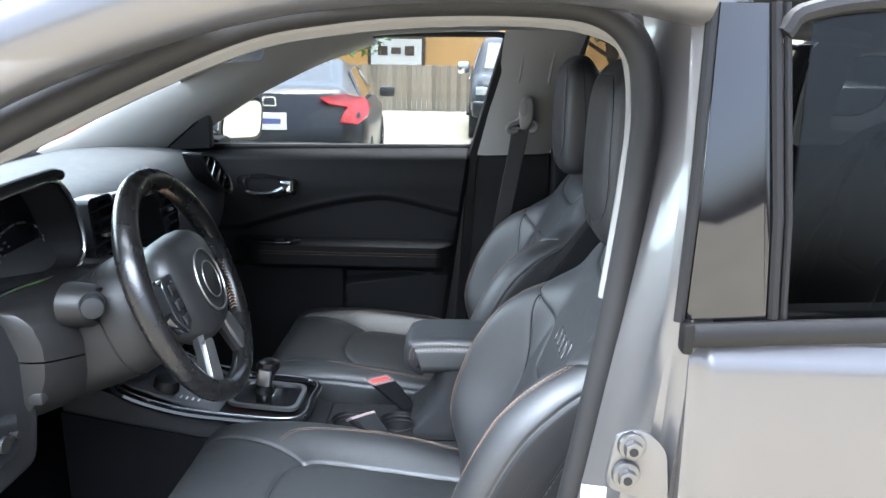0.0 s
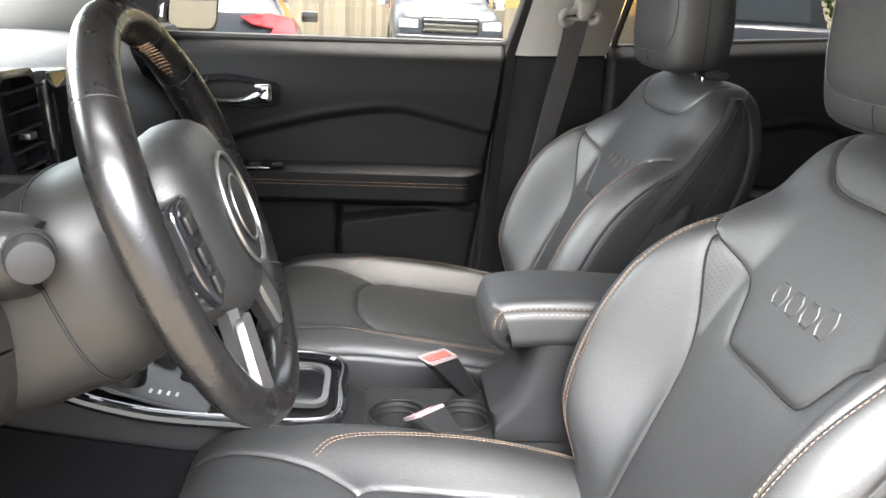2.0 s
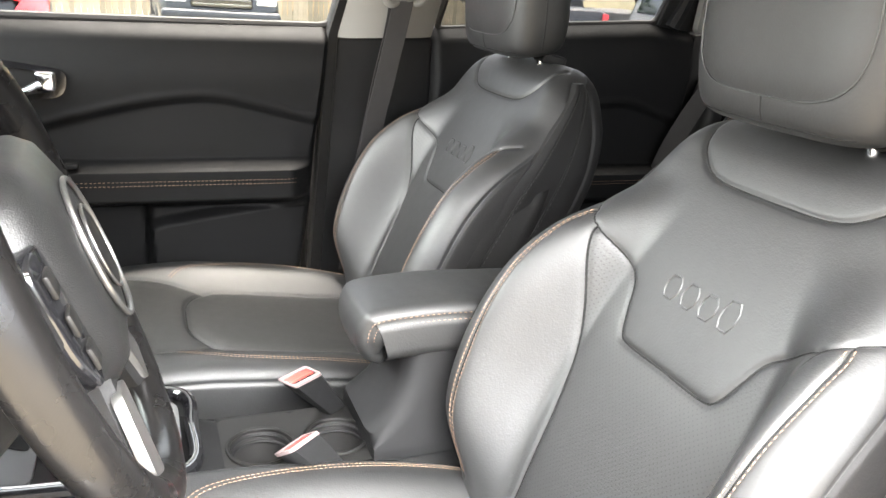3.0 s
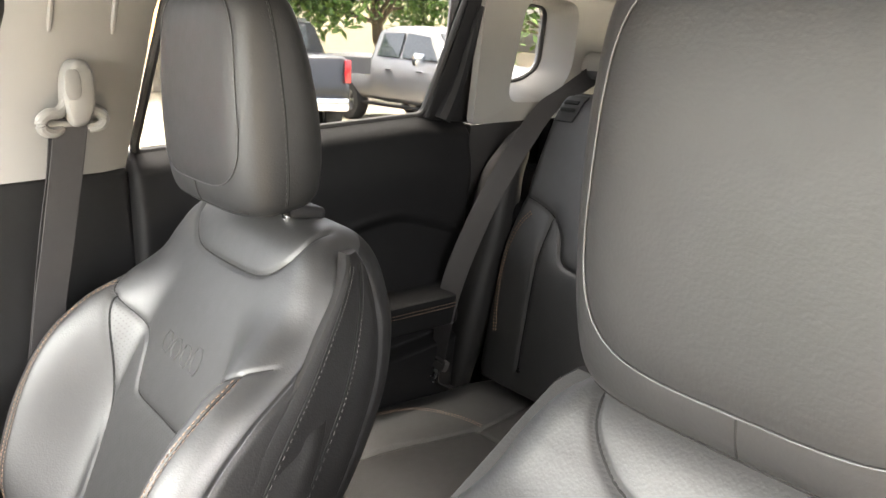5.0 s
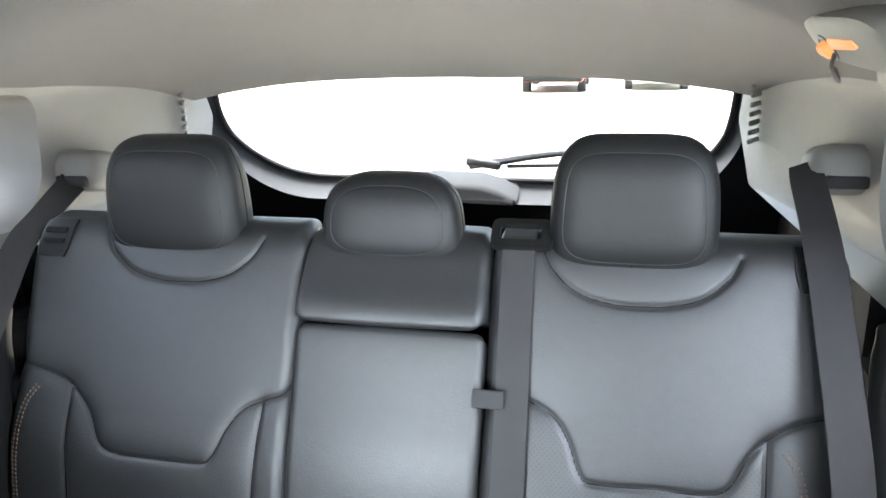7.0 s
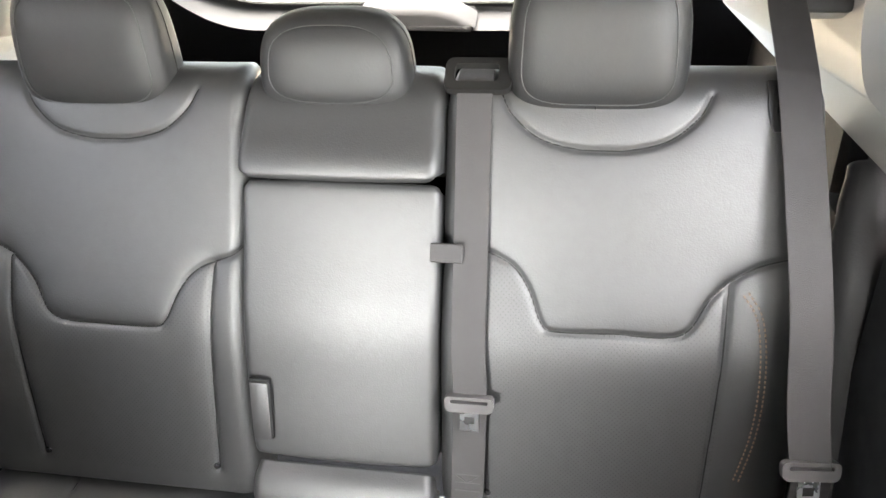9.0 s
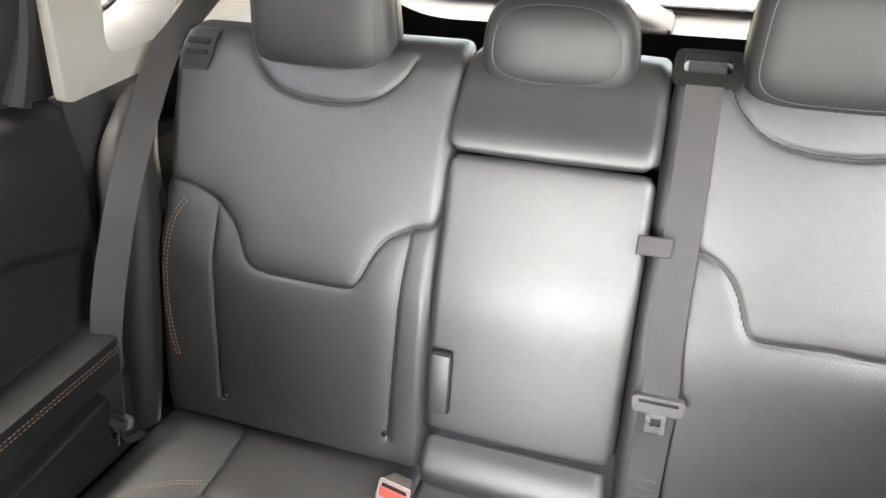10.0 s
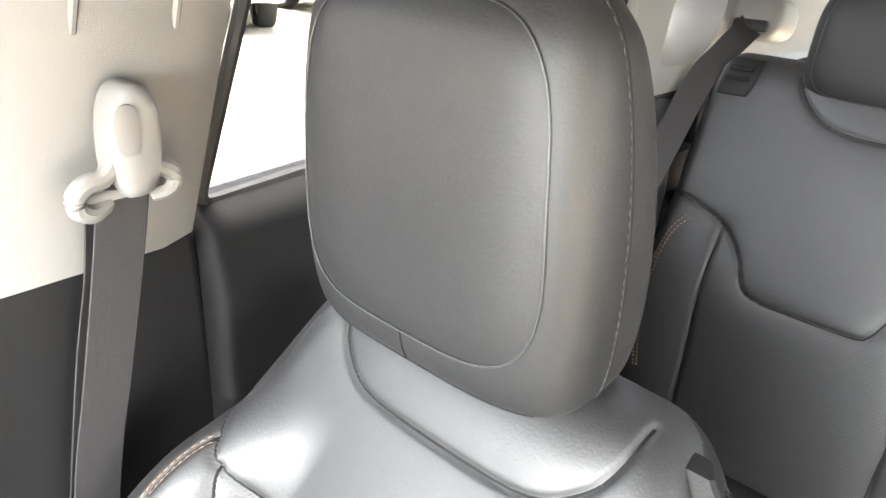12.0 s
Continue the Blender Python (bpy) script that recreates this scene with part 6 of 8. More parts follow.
rimr = [0.0175 + 0.0028 * math.exp(-(((abs(((a + 180) % 360) - 180) - 62) / 20) ** 2)) for a in np.linspace(0, 360, 97)[:-1]]
part("rim", tube(rim_arc(0, 360, 97)[:-1], rimr, 18, closed=True, up=WN), LEATHER_WORN, sw, "worn black leather rim")
for a in (48, -48, 128, -128):
    pa = wp(R0 * math.sin(radians(a)), R0 * math.cos(radians(a)))
    out_ = (pa - WC).normalized()
    ring = [pa + 0.0186 * (math.cos(t) * out_ + math.sin(t) * WN) for t in np.linspace(0, 2 * math.pi, 24, endpoint=False)]
    part("rim_joint", tube(ring, 0.0009, 5, closed=True, up=out_.cross(WN)), RUBBER, sw)
for arc in (np.arange(20, 125, 2.1), np.arange(-125, -20, 2.1)):
  lace = bmesh.new()
  for a in arc:
    for side in (1, -1):
        ra = R0 - 0.0175
        p0 = wp((ra - 0.0005) * math.sin(radians(a)), (ra - 0.0005) * math.cos(radians(a)), side * 0.0005)
        p1 = wp((ra + 0.0012) * math.sin(radians(a + 1.0)), (ra + 0.0012) * math.cos(radians(a + 1.0)), side * 0.0062)
        tube([p0, p1], 0.0009, 5, bm=lace)
  part("lacing", lace, THREAD, sw, "dark tan lacing inside the rim")
hub_o = rounded([Vector(p) for p in [(-0.098, 0.045, 0), (-0.06, 0.078, 0), (0.06, 0.078, 0), (0.098, 0.045, 0), (0.085, -0.035, 0), (0.045, -0.085, 0), (-0.045, -0.085, 0), (-0.085, -0.035, 0)]], 0.03, 5)
rings = [[wp(p.x * k * 1.12, p.y * k * 1.1, c) for p in hub_o] for k, c in ((0.92, -0.035), (1.0, -0.02), (1.0, -0.004), (0.96, 0.010), (0.86, 0.021), (0.6, 0.030), (0.25, 0.034))]
part("hub", loft(rings), PLASTIC_HUB, sw, "grained black airbag cover")
for r, w, m_ in ((0.052, 0.0022, SATIN), (0.031, 0.0012, SATIN)):
    part("badge_ring", tube([wp(r * math.cos(t), r * math.sin(t) - 0.004, 0.036 - 0.1 * (r - 0.03) ** 1) for t in np.linspace(0, 2 * math.pi, 40, endpoint=False)], w, 8, closed=True, up=WN), m_, sw, "satin ring")
part("badge", cyl(wp(0, -0.004, 0.026), wp(0, -0.004, 0.0365), 0.030, seg=32, bevel=0.002), PLASTIC_SHROUD, sw, "round badge")
for k in range(4):
    part("badge_bar", rbox((0, 0, 0), (0.0015, 0.007, 0.011 if k in (0, 3) else 0.008), 0.0006, 1), CHROME, sw, "plain chrome bar")
    sw.children[-1].matrix_basis = Matrix.Translation(wp(-0.0135 + 0.009 * k, -0.004, 0.0372)) @ Matrix(((WN.x, WS.x, WU.x, 0), (WN.y, WS.y, WU.y, 0), (WN.z, WS.z, WU.z, 0), (0, 0, 0, 1)))
for s in (1, -1):
    sp = [[wp(s * a, b + db, c) for db, c in ((0.03, 0.0), (0.02, 0.010), (-0.02, 0.010), (-0.03, 0.0), (-0.02, -0.016), (0.02, -0.016))] for a, b in ((0.07, 0.01), (0.12, 0.012), (0.166, 0.016))]
    part("spoke", loft(sp), PLASTIC, sw)
    sk = rounded([wp(s * 0.092, 0.045, 0.018), wp(s * 0.128, 0.04, 0.012), wp(s * 0.132, -0.02, 0.012), wp(s * 0.112, -0.055, 0.014), wp(s * 0.094, -0.03, 0.018)], 0.012, 4)
    pod = part("switch_pod", slab(sk, -WN * 0.02, 0.003), PLASTIC_GLOSS, sw, "gloss black thumb switch")
    for q in ((0.111, 0.022), (0.112, -0.004), (0.108, -0.03)):
        b_ = rbox((0, 0, 0), (0.004, 0.02, 0.016), 0.002, 2)
        bmesh.ops.transform(b_, matrix=Matrix.Translation(wp(s * q[0], q[1], 0.0165)) @ Matrix(((WN.x, WS.x, WU.x, 0), (WN.y, WS.y, WU.y, 0), (WN.z, WS.z, WU.z, 0), (0, 0, 0, 1))), verts=b_.verts)
        part("key", b_, PLASTIC_SHROUD, pod)
    lo = [[wp(s * (a + da), b + db, c) for da, db, c in ((0.017, 0.006, 0.0), (0.010, 0.010, 0.008), (-0.012, -0.002, 0.008), (-0.017, -0.006, 0.0), (-0.010, -0.006, -0.012), (0.012, 0.006, -0.012))] for a, b in ((0.045, -0.07), (0.065, -0.11), (0.082, -0.152))]
    part("lower_spoke", loft(lo), PLASTIC, sw, "dark lower spoke")
    part("spoke_plate", slab(rounded([wp(s * 0.040, -0.086, 0.0115), wp(s * 0.076, -0.080, 0.0115), wp(s * 0.104, -0.134, 0.0105), wp(s * 0.068, -0.154, 0.0105)], 0.008, 4), -WN * 0.008, 0.001), SATIN, sw, "satin silver spoke plate")

col = thing("steering_column", (-0.55, -0.388, 0.9), "smooth dark plastic steering column shroud with light stalk", "steering column")
rings = []
for d, a, b, dz in ((0.035, 0.060, 0.058, -0.004), (0.048, 0.088, 0.082, -0.006), (0.075, 0.104, 0.094, -0.008), (0.11, 0.106, 0.096, -0.012), (0.17, 0.10, 0.09, -0.02), (0.25, 0.09, 0.08, -0.03)):
    rings.append([wp(a * math.copysign(abs(math.cos(t)) ** 0.75, math.cos(t)), dz + b * math.copysign(abs(math.sin(t)) ** 0.75, math.sin(t)), -d) for t in np.linspace(0, 2 * math.pi, 36, endpoint=False)])
part("shroud", loft(rings), PLASTIC_SHROUD, col)
part("shroud_seam", tube([p + (p - WC).normalized() * 0.0004 for p in rings[3]], 0.0016, 6, closed=True, up=WN), SEAM, col)
prof_u = [(-0.74, 1.03), (-0.62, 1.032), (-0.56, 1.026), (-0.53, 1.008), (-0.516, 0.985), (-0.514, 0.958)]
prof_l = [(-0.514, 0.955), (-0.518, 0.925), (-0.532, 0.895), (-0.555, 0.872), (-0.60, 0.855), (-0.74, 0.85)]
for nm, prof_, back_ in (("cowl_upper", prof_u, (-0.74, 0.956)), ("cowl_lower", prof_l, (-0.74, 0.955))):
    rings = []
    for y in (-0.605, -0.60, -0.585, -0.55, -0.47, -0.39, -0.31, -0.25, -0.215, -0.205):
        e = -0.012 if y in (-0.605, -0.205) else 0.0
        dz = -0.185 * (y + 0.65)
        push = 0.022 * math.exp(-(((y + 0.39) / 0.12) ** 2)) - 0.06 * max(0.0, y + 0.3) - 0.5 * max(0.0, -0.56 - y)
        rings.append([(x + push * min(1.0, (x + 0.74) / 0.1) + e, y, z + dz * (1 if z < 1.0 else 0.35)) for x, z in smooth_line(prof_, 24)] + [(back_[0], y, back_[1] + dz)])
    part(nm, loft(rings), PLASTIC_SHROUD, col)
# No hollow here: a black box carries the shade of the recess.
part("release_recess", rbox((-0.556, -0.545, 0.900), (0.03, 0.12, 0.022), 0.006, 2, (10, 0, 0)), RUBBER, col, "black box for the shade of a recess")
boss = [[Vector((x, -0.528 + ry * math.cos(t), 1.012 + rz * math.sin(t) - 0.12 * ry * math.cos(t))) for t in np.linspace(0, 2 * math.pi, 28, endpoint=False)] for x, ry, rz in ((-0.54, 0.072, 0.040), (-0.506, 0.064, 0.036), (-0.494, 0.054, 0.030), (-0.497, 0.044, 0.023))]
boss = [[Vector((v.x + 0.016, -0.528 + (v.y + 0.528) * 0.66, 1.012 + (v.z - 1.012) * 0.92)) for v in ring] for ring in boss]
part("stalk_boss", loft(boss), PLASTIC_SHROUD, col, "rounded stalk surround")
stk = bmesh.new()
s0, s1 = Vector((-0.519, -0.47, 1.018)), Vector((-0.469, -0.572, 1.024))
cyl(s0, s1, 0.0175, 0.0145, 20, bm=stk, bevel=0.002)
part("stalk", stk, PLASTIC, col, "light switch stalk")
cp = bmesh.new()
dv = (s1 - s0).normalized()
cyl(s1 - dv * 0.02, s1 + dv * 0.008, 0.0175, 0.0165, 20, bm=cp, bevel=0.003)
part("stalk_cap", cp, PLASTIC, col)
for k in (0.012, 0.019, 0.026):
    part("stalk_ring", tube([s1 - dv * k + 0.018 * (math.cos(t) * dv.orthogonal().normalized() + math.sin(t) * dv.cross(dv.orthogonal()).normalized()) for t in np.linspace(0, 2 * math.pi, 24, endpoint=False)], 0.0012, 6, closed=True, up=dv), SEAM, col)

con = thing("centre_console", (-0.3, -0.03, 0.4), "black centre console with gear lever, drive dial and cup holders", "console")
CY = -0.03
def console_run(rows):
    out = []
    for x, w, zt in rows:
        out.append([(x, CY - w, 0.38), (x, CY - w, zt - 0.03), (x, CY - w + 0.012, zt - 0.006), (x, CY - w + 0.03, zt), (x, CY + w - 0.03, zt), (x, CY + w - 0.012, zt - 0.006), (x, CY + w, zt - 0.03), (x, CY + w, 0.38)])
    return loft(out)


part("body", console_run([(-0.78, 0.13, 0.73), (-0.70, 0.128, 0.704), (-0.62, 0.122, 0.672), (-0.52, 0.112, 0.638), (-0.40, 0.10, 0.632), (-0.33, 0.095, 0.622), (-0.28, 0.092, 0.606), (-0.247, 0.09, 0.596)]), PLASTIC, con)
part("rear_body", console_run([(-0.032, 0.085, 0.590), (0.15, 0.082, 0.59), (0.42, 0.08, 0.585)]), PLASTIC, con)
for sg in (1, -1):
    # Black sheet over the console side, dark for the shade that falls there.
    part("side_carpet", slab([(-0.78, CY + sg * 0.134, 0.385), (-0.22, CY + sg * 0.100, 0.385), (-0.22, CY + sg * 0.098, 0.575), (-0.50, CY + sg * 0.116, 0.60), (-0.64, CY + sg * 0.128, 0.63), (-0.78, CY + sg * 0.136, 0.66)], (0, sg * 0.006, 0), 0.002), CARPET, con, "black sheet that paints the console side as shaded")
lip = smooth_line([(-0.69, CY - 0.10, 0.735), (-0.655, CY - 0.128, 0.70), (-0.56, CY - 0.122, 0.662), (-0.45, CY - 0.112, 0.642), (-0.30, CY - 0.10, 0.632), (-0.285, CY, 0.634), (-0.30, CY + 0.10, 0.632), (-0.45, CY + 0.112, 0.642), (-0.56, CY + 0.122, 0.662), (-0.655, CY + 0.128, 0.70), (-0.69, CY + 0.1, 0.735)], 70)
part("bezel_lip", tube(lip, 0.010, 10), PLASTIC_GLOSS, con, "gloss black bezel")
part("bezel_edge", tube([(x, y * 0.97 + CY * 0.03, z + 0.0095) for x, y, z in lip], 0.0018, 6), SATIN, con, "fine silver edge")
tray = rounded([Vector((-0.668, CY - 0.108, 0.711)), Vector((-0.668, CY + 0.108, 0.711)), Vector((-0.47, CY + 0.098, 0.635)), Vector((-0.47, CY - 0.098, 0.635))], 0.03, 5)
part("tray", slab(tray, (0.002, 0, 0.006), 0.002), GREY_TRAY, con, "grey satin tray")
kx, ky, kz = -0.590, -0.092, 0.688
kn = cyl((kx, ky, kz - 0.018), (kx + 0.010, ky, kz + 0.020), 0.030, 0.026, 28, bevel=0.003)
knob = part("drive_dial", kn, PLASTIC_SHROUD, con, "round black drive dial")
part("dial_collar", tube([(kx - 0.004 + 0.031 * math.cos(t), ky + 0.031 * math.sin(t), kz - 0.012 - 0.008 * math.cos(t)) for t in np.linspace(0, 2 * math.pi, 28, endpoint=False)], 0.0022, 6, closed=True), CHROME, knob)
slope = (0, 21, 0)


def on_tray(x):
    return 0.704 - 0.385 * (x + 0.634)


part("mode_key", rbox((-0.622, 0.005, on_tray(-0.622) + 0.002), (0.036, 0.058, 0.012), 0.004, 2, slope), PLASTIC_SHROUD, con, "grey rocker key")
part("mode_key", rbox((-0.548, -0.010, on_tray(-0.548) + 0.002), (0.034, 0.046, 0.014), 0.004, 2, slope), PLASTIC, con, "black rocker key")
# Thin black plate on the tray, coloured as the shade inside a bin.
part("tray_bin", slab(rounded([Vector((-0.522, -0.055, on_tray(-0.522))), Vector((-0.522, 0.05, on_tray(-0.522))), Vector((-0.478, 0.05, on_tray(-0.478))), Vector((-0.478, -0.055, on_tray(-0.478)))], 0.008, 4), (0.001, 0, 0.003), 0.001), SEAM, con, "black plate for the shade inside a bin")
for k in range(3):
    part("key_mark", rbox((-0.622, -0.012 + 0.017 * k, on_tray(-0.622) + 0.0085), (0.012, 0.007, 0.001), 0, turn=slope), WHITE, con, "small pale mark")
for k in range(4):
    part("mode_mark", rbox((-0.548 + 0.011 * k, -0.108 + 0.004 * k, on_tray(-0.548 + 0.011 * k) + 0.0012), (0.004, 0.011, 0.001), 0, turn=slope), WHITE, con, "small pale mark")
gb = rounded([Vector((-0.455, CY - 0.075, 0.652)), Vector((-0.455, CY + 0.055, 0.652)), Vector((-0.30, CY + 0.055, 0.640)), Vector((-0.30, CY - 0.075, 0.640))], 0.03, 5)
part("gear_plate", ring_plate(gb, [p.lerp(Vector((-0.378, CY - 0.01, 0.646)), 0.12) for p in gb], (0, 0, 0.008)), SATIN, con, "chrome gear surround")
part("gear_well", slab([p.lerp(Vector((-0.378, CY - 0.01, 0.646)), 0.12) for p in gb], (0, 0, 0.003)), PLASTIC_GLOSS, con)
for k in range(4):
    part("gear_mark", rbox((-0.43 + 0.02 * k, CY - 0.055, 0.651 - 0.0016 * k), (0.007, 0.007, 0.002), 0.001, 1), LED_RED if k == 0 else WHITE, con, "gear mark")
gl_ = loft([[(x + a * math.cos(t), CY + 0.01 + b * math.sin(t), z) for t in np.linspace(0, 2 * math.pi, 16, endpoint=False)] for x, z, a, b in ((-0.395, 0.648, 0.026, 0.022), (-0.392, 0.668, 0.018, 0.016), (-0.388, 0.688, 0.02, 0.018), (-0.382, 0.708, 0.028, 0.023), (-0.378, 0.722, 0.024, 0.02), (-0.376, 0.728, 0.012, 0.01))])
lever = part("gear_lever", gl_, LEATHER_WORN, con, "leather gear lever")
part("lever_trim", rbox((-0.386, CY - 0.010, 0.690), (0.03, 0.012, 0.04), 0.005, 2, (0, 10, 0)), SATIN, lever)
for x in (-0.193, -0.086):
    cz, half, hw, rr = 0.592, 0.0535, 0.088, 0.046
    turn = np.linspace(0, 2 * math.pi, 48, endpoint=False)
    ring = [Vector((x + rr * math.cos(t), CY - 0.008 + rr * math.sin(t), cz)) for t in turn]
    edge = []
    for t in turn:
        c_, s_ = math.cos(t), math.sin(t)
        k = min(half / max(abs(c_), 1e-6), (hw - 0.012) / max(abs(s_), 1e-6))
        edge.append(Vector((x + c_ * k, CY + s_ * k, cz)))
    cup = part("cup_holder", ring_plate(edge, ring, (0, 0, -0.012)), PLASTIC_SHROUD, con, "round cup holder")
    well = bmesh.new()
    loft([[v + (Vector((x, CY - 0.008, cz)) - v) * k + Vector((0, 0, dz)) for v in ring] for k, dz in ((-0.03, -0.002), (0.0, -0.004), (0.02, -0.03), (0.12, -0.085), (0.5, -0.087), (0.97, -0.087))], bm=well, caps=False)
    bmesh.ops.reverse_faces(well, faces=well.faces)
    part("cup_well", well, RUBBER, cup, "dark deep well")
    part("cup_rim", tube([v + Vector((0, 0, 0.001)) for v in ring], 0.003, 8, closed=True), PLASTIC_SHROUD, cup, "ridged rim")
    for k in range(2):
        part("cup_ring", tube([v.lerp(Vector((x, CY - 0.008, cz)), 0.06 + 0.05 * k) + Vector((0, 0, -0.008 - 0.009 * k)) for v in ring], 0.0022, 6, closed=True), PLASTIC, cup)
for sg in (1, -1):
    part("side_wall", slab([(-0.249, CY + sg * 0.090, 0.38), (-0.030, CY + sg * 0.085, 0.38), (-0.030, CY + sg * 0.085, 0.588), (-0.249, CY + sg * 0.090, 0.588)], (0, -sg * 0.012, 0), 0.003), PLASTIC, con)
con.location += Vector((0.014, -0.004, -0.008))
post = []
for z, xf, xb, w in ((0.584, -0.150, 0.30, 0.088), (0.592, -0.118, 0.30, 0.087), (0.602, -0.078, 0.30, 0.086), (0.620, -0.042, 0.29, 0.083), (0.645, -0.014, 0.28, 0.079), (0.675, 0.002, 0.27, 0.074), (0.705, 0.012, 0.265, 0.069), (0.745, 0.018, 0.265, 0.064)):
    post.append(rounded([Vector((xf, CY - w, z)), Vector((xb, CY - w, z)), Vector((xb, CY + w, z)), Vector((xf, CY + w, z))], 0.035, 7))
cut = [[v if k > 2 else Vector((max(v.x, -0.036), v.y, v.z)) for v in ring] for k, ring in enumerate(post)]
post = cut
part("armrest_post", loft(post), PLASTIC, con)
arm = Pad([(-0.022, 0.706, 0.046, 0.03, 0), (-0.046, 0.722, 0.058, 0.05, 0), (-0.060, 0.752, 0.066, 0.075, 0), (-0.056, 0.785, 0.070, 0.088, 0), (-0.034, 0.803, 0.073, 0.092, 0), (0.05, 0.809, 0.075, 0.092, 0), (0.15, 0.806, 0.076, 0.09, 0), (0.25, 0.80, 0.076, 0.08, 0), (0.28, 0.785, 0.07, 0.06, 0), (0.285, 0.76, 0.06, 0.03, 0)], "x", CY, 0.022, 0.004, crown=0.004)
arm.edges.append((0.03, 0.003, 0.002))
armob = thing("armrest", (0.1, CY, 0.73), "padded black leather centre armrest with tan stitching", "armrest")
arm.build("pad", [LEATHER], armob)
hs = np.linspace(0.06, arm.h[-1] - 0.08, 90)
arm.stitches([([(s * (float(np.interp(h, arm.h, arm.rows[:, 2])) - 0.022 + f0), h) for h in hs], 0) for s in (1, -1) for f0 in (0.025, 0.0345)], armob, pitch=0.008)


def buckle(base, top, side, label):
    """A seat-belt buckle on its stalk, with a red press button."""
    b, t = Vector(base), Vector(top)
    ob = thing("seat_belt_buckle", base, label, "buckle", "buckles")
    ax = (t - b).normalized()
    sd = Vector(side).normalized()
    n = ax.cross(sd).normalized()
    rings = []
    for k, w, d in ((0, 0.019, 0.013), (0.35, 0.023, 0.0145), (0.8, 0.0275, 0.0165), (0.96, 0.0285, 0.0165)):
        c = b.lerp(t, k)
        rings.append([c + sd * w * sx + n * d * sy for sx, sy in ((-1, -0.6), (-0.82, -1), (0.82, -1), (1, -0.6), (1, 0.6), (0.82, 1), (-0.82, 1), (-1, 0.6))])
    part("housing", loft(rings), PLASTIC, ob, "black buckle housing")
    rim_o = rounded([t + sd * 0.0285 * sx + n * 0.0165 * sy - ax * 0.004 for sx, sy in ((-1, -1), (1, -1), (1, 1), (-1, 1))], 0.006, 4)
    rim_i = rounded([t + sd * 0.0235 * sx + n * 0.0115 * sy - ax * 0.004 for sx, sy in ((-1, -1), (1, -1), (1, 1), (-1, 1))], 0.004, 4)
    part("rim", ring_plate(rim_o, rim_i, ax * 0.006), BUCKLE_RIM, ob, "pale pinkish rim")
    rb = [[t + ax * h + sd * w * sx + n * (d * sy + 0.0035) for sx, sy in ((-1, -1), (1, -1), (1, 1), (-1, 1))] for h, w, d in ((-0.006, 0.0225, 0.0072), (-0.0005, 0.0225, 0.0072), (0.0008, 0.021, 0.006))]
    part("button", loft(rb), BUCKLE_RED, ob, "red release button")
    part("slot", loft([[t + ax * h + sd * 0.0232 * sx + n * (0.0038 * sy - 0.0076) for sx, sy in ((-1, -1), (1, -1), (1, 1), (-1, 1))] for h in (-0.008, -0.003)]), SEAM, ob, "dark slot")
    part("housing_seam", tube([b.lerp(t, 0.05) + n * 0.0138, b.lerp(t, 0.5) + n * 0.0152, b.lerp(t, 0.94) + n * 0.0166], 0.0007, 5), SEAM, ob)
    return ob


buckle((-0.06, 0.035, 0.585), (-0.118, -0.005, 0.668), (0.8, 0.55, 0.0), "black passenger belt buckle with red button beside the console")
buckle((-0.078, -0.138, 0.565), (-0.146, -0.128, 0.640), (0.75, 0.6, 0.0), "black driver belt buckle with red button beside the console")

# ---- front seats ----
SEAT_Y = -0.381
fs = thing("car_front_seat", (0.0, SEAT_Y, 0.42), "black leather front seat with perforated centre and tan stitching", "car seat", "front seats")
bk = Pad([(0.07, 0.545, 0.215, 0.07, 0.01), (0.082, 0.59, 0.235, 0.10, 0.02), (0.112, 0.66, 0.255, 0.12, 0.078), (0.155, 0.745, 0.267, 0.125, 0.098), (0.199, 0.838, 0.265, 0.12, 0.094), (0.232, 0.905, 0.255, 0.118, 0.068), (0.256, 0.952, 0.240, 0.115, 0.034), (0.283, 1.0, 0.224, 0.11, 0.004), (0.305, 1.038, 0.212, 0.10, 0.0), (0.323, 1.066, 0.199, 0.088, 0.0), (0.346, 1.086, 0.186, 0.078, 0.0), (0.376, 1.094, 0.178, 0.064, 0), (0.408, 1.086, 0.178, 0.062, 0), (0.432, 1.060, 0.185, 0.062, 0), (0.442, 1.02, 0.197, 0.062, 0), (0.442, 0.97, 0.212, 0.056, 0), (0.424, 0.90, 0.226, 0.056, 0), (0.388, 0.82, 0.232, 0.056, 0), (0.345, 0.74, 0.23, 0.056, 0)], "z", SEAT_Y, 0.05, 0.003, (0.135, 0.05), 0.004, True)
yoke = [(0.0, 0.838), (0.066, 0.838), (0.084, 0.846), (0.097, 0.872), (0.110, 0.898), (0.135, 0.915), (0.178, 0.930), (0.20, 0.945), (0.225, 0.962)]
y1, y2 = bk.seam(yoke, 60, 0.003, 0.003, mirror=True)
insert = [(0.178, 0.930), (0.155, 0.86), (0.133, 0.78), (0.114, 0.70), (0.100, 0.62), (0.096, 0.57)]
i1, i2 = bk.seam(insert, 50, 0.003, 0.003, mirror=True)
collar = [(0.0, 1.027), (0.06, 1.028), (0.095, 1.033), (0.118, 1.045), (0.134, 1.060), (0.143, 1.080), (0.145, 1.0935)]
c1, c2 = bk.seam(collar, 40, 0.004, 0.004, mirror=True)
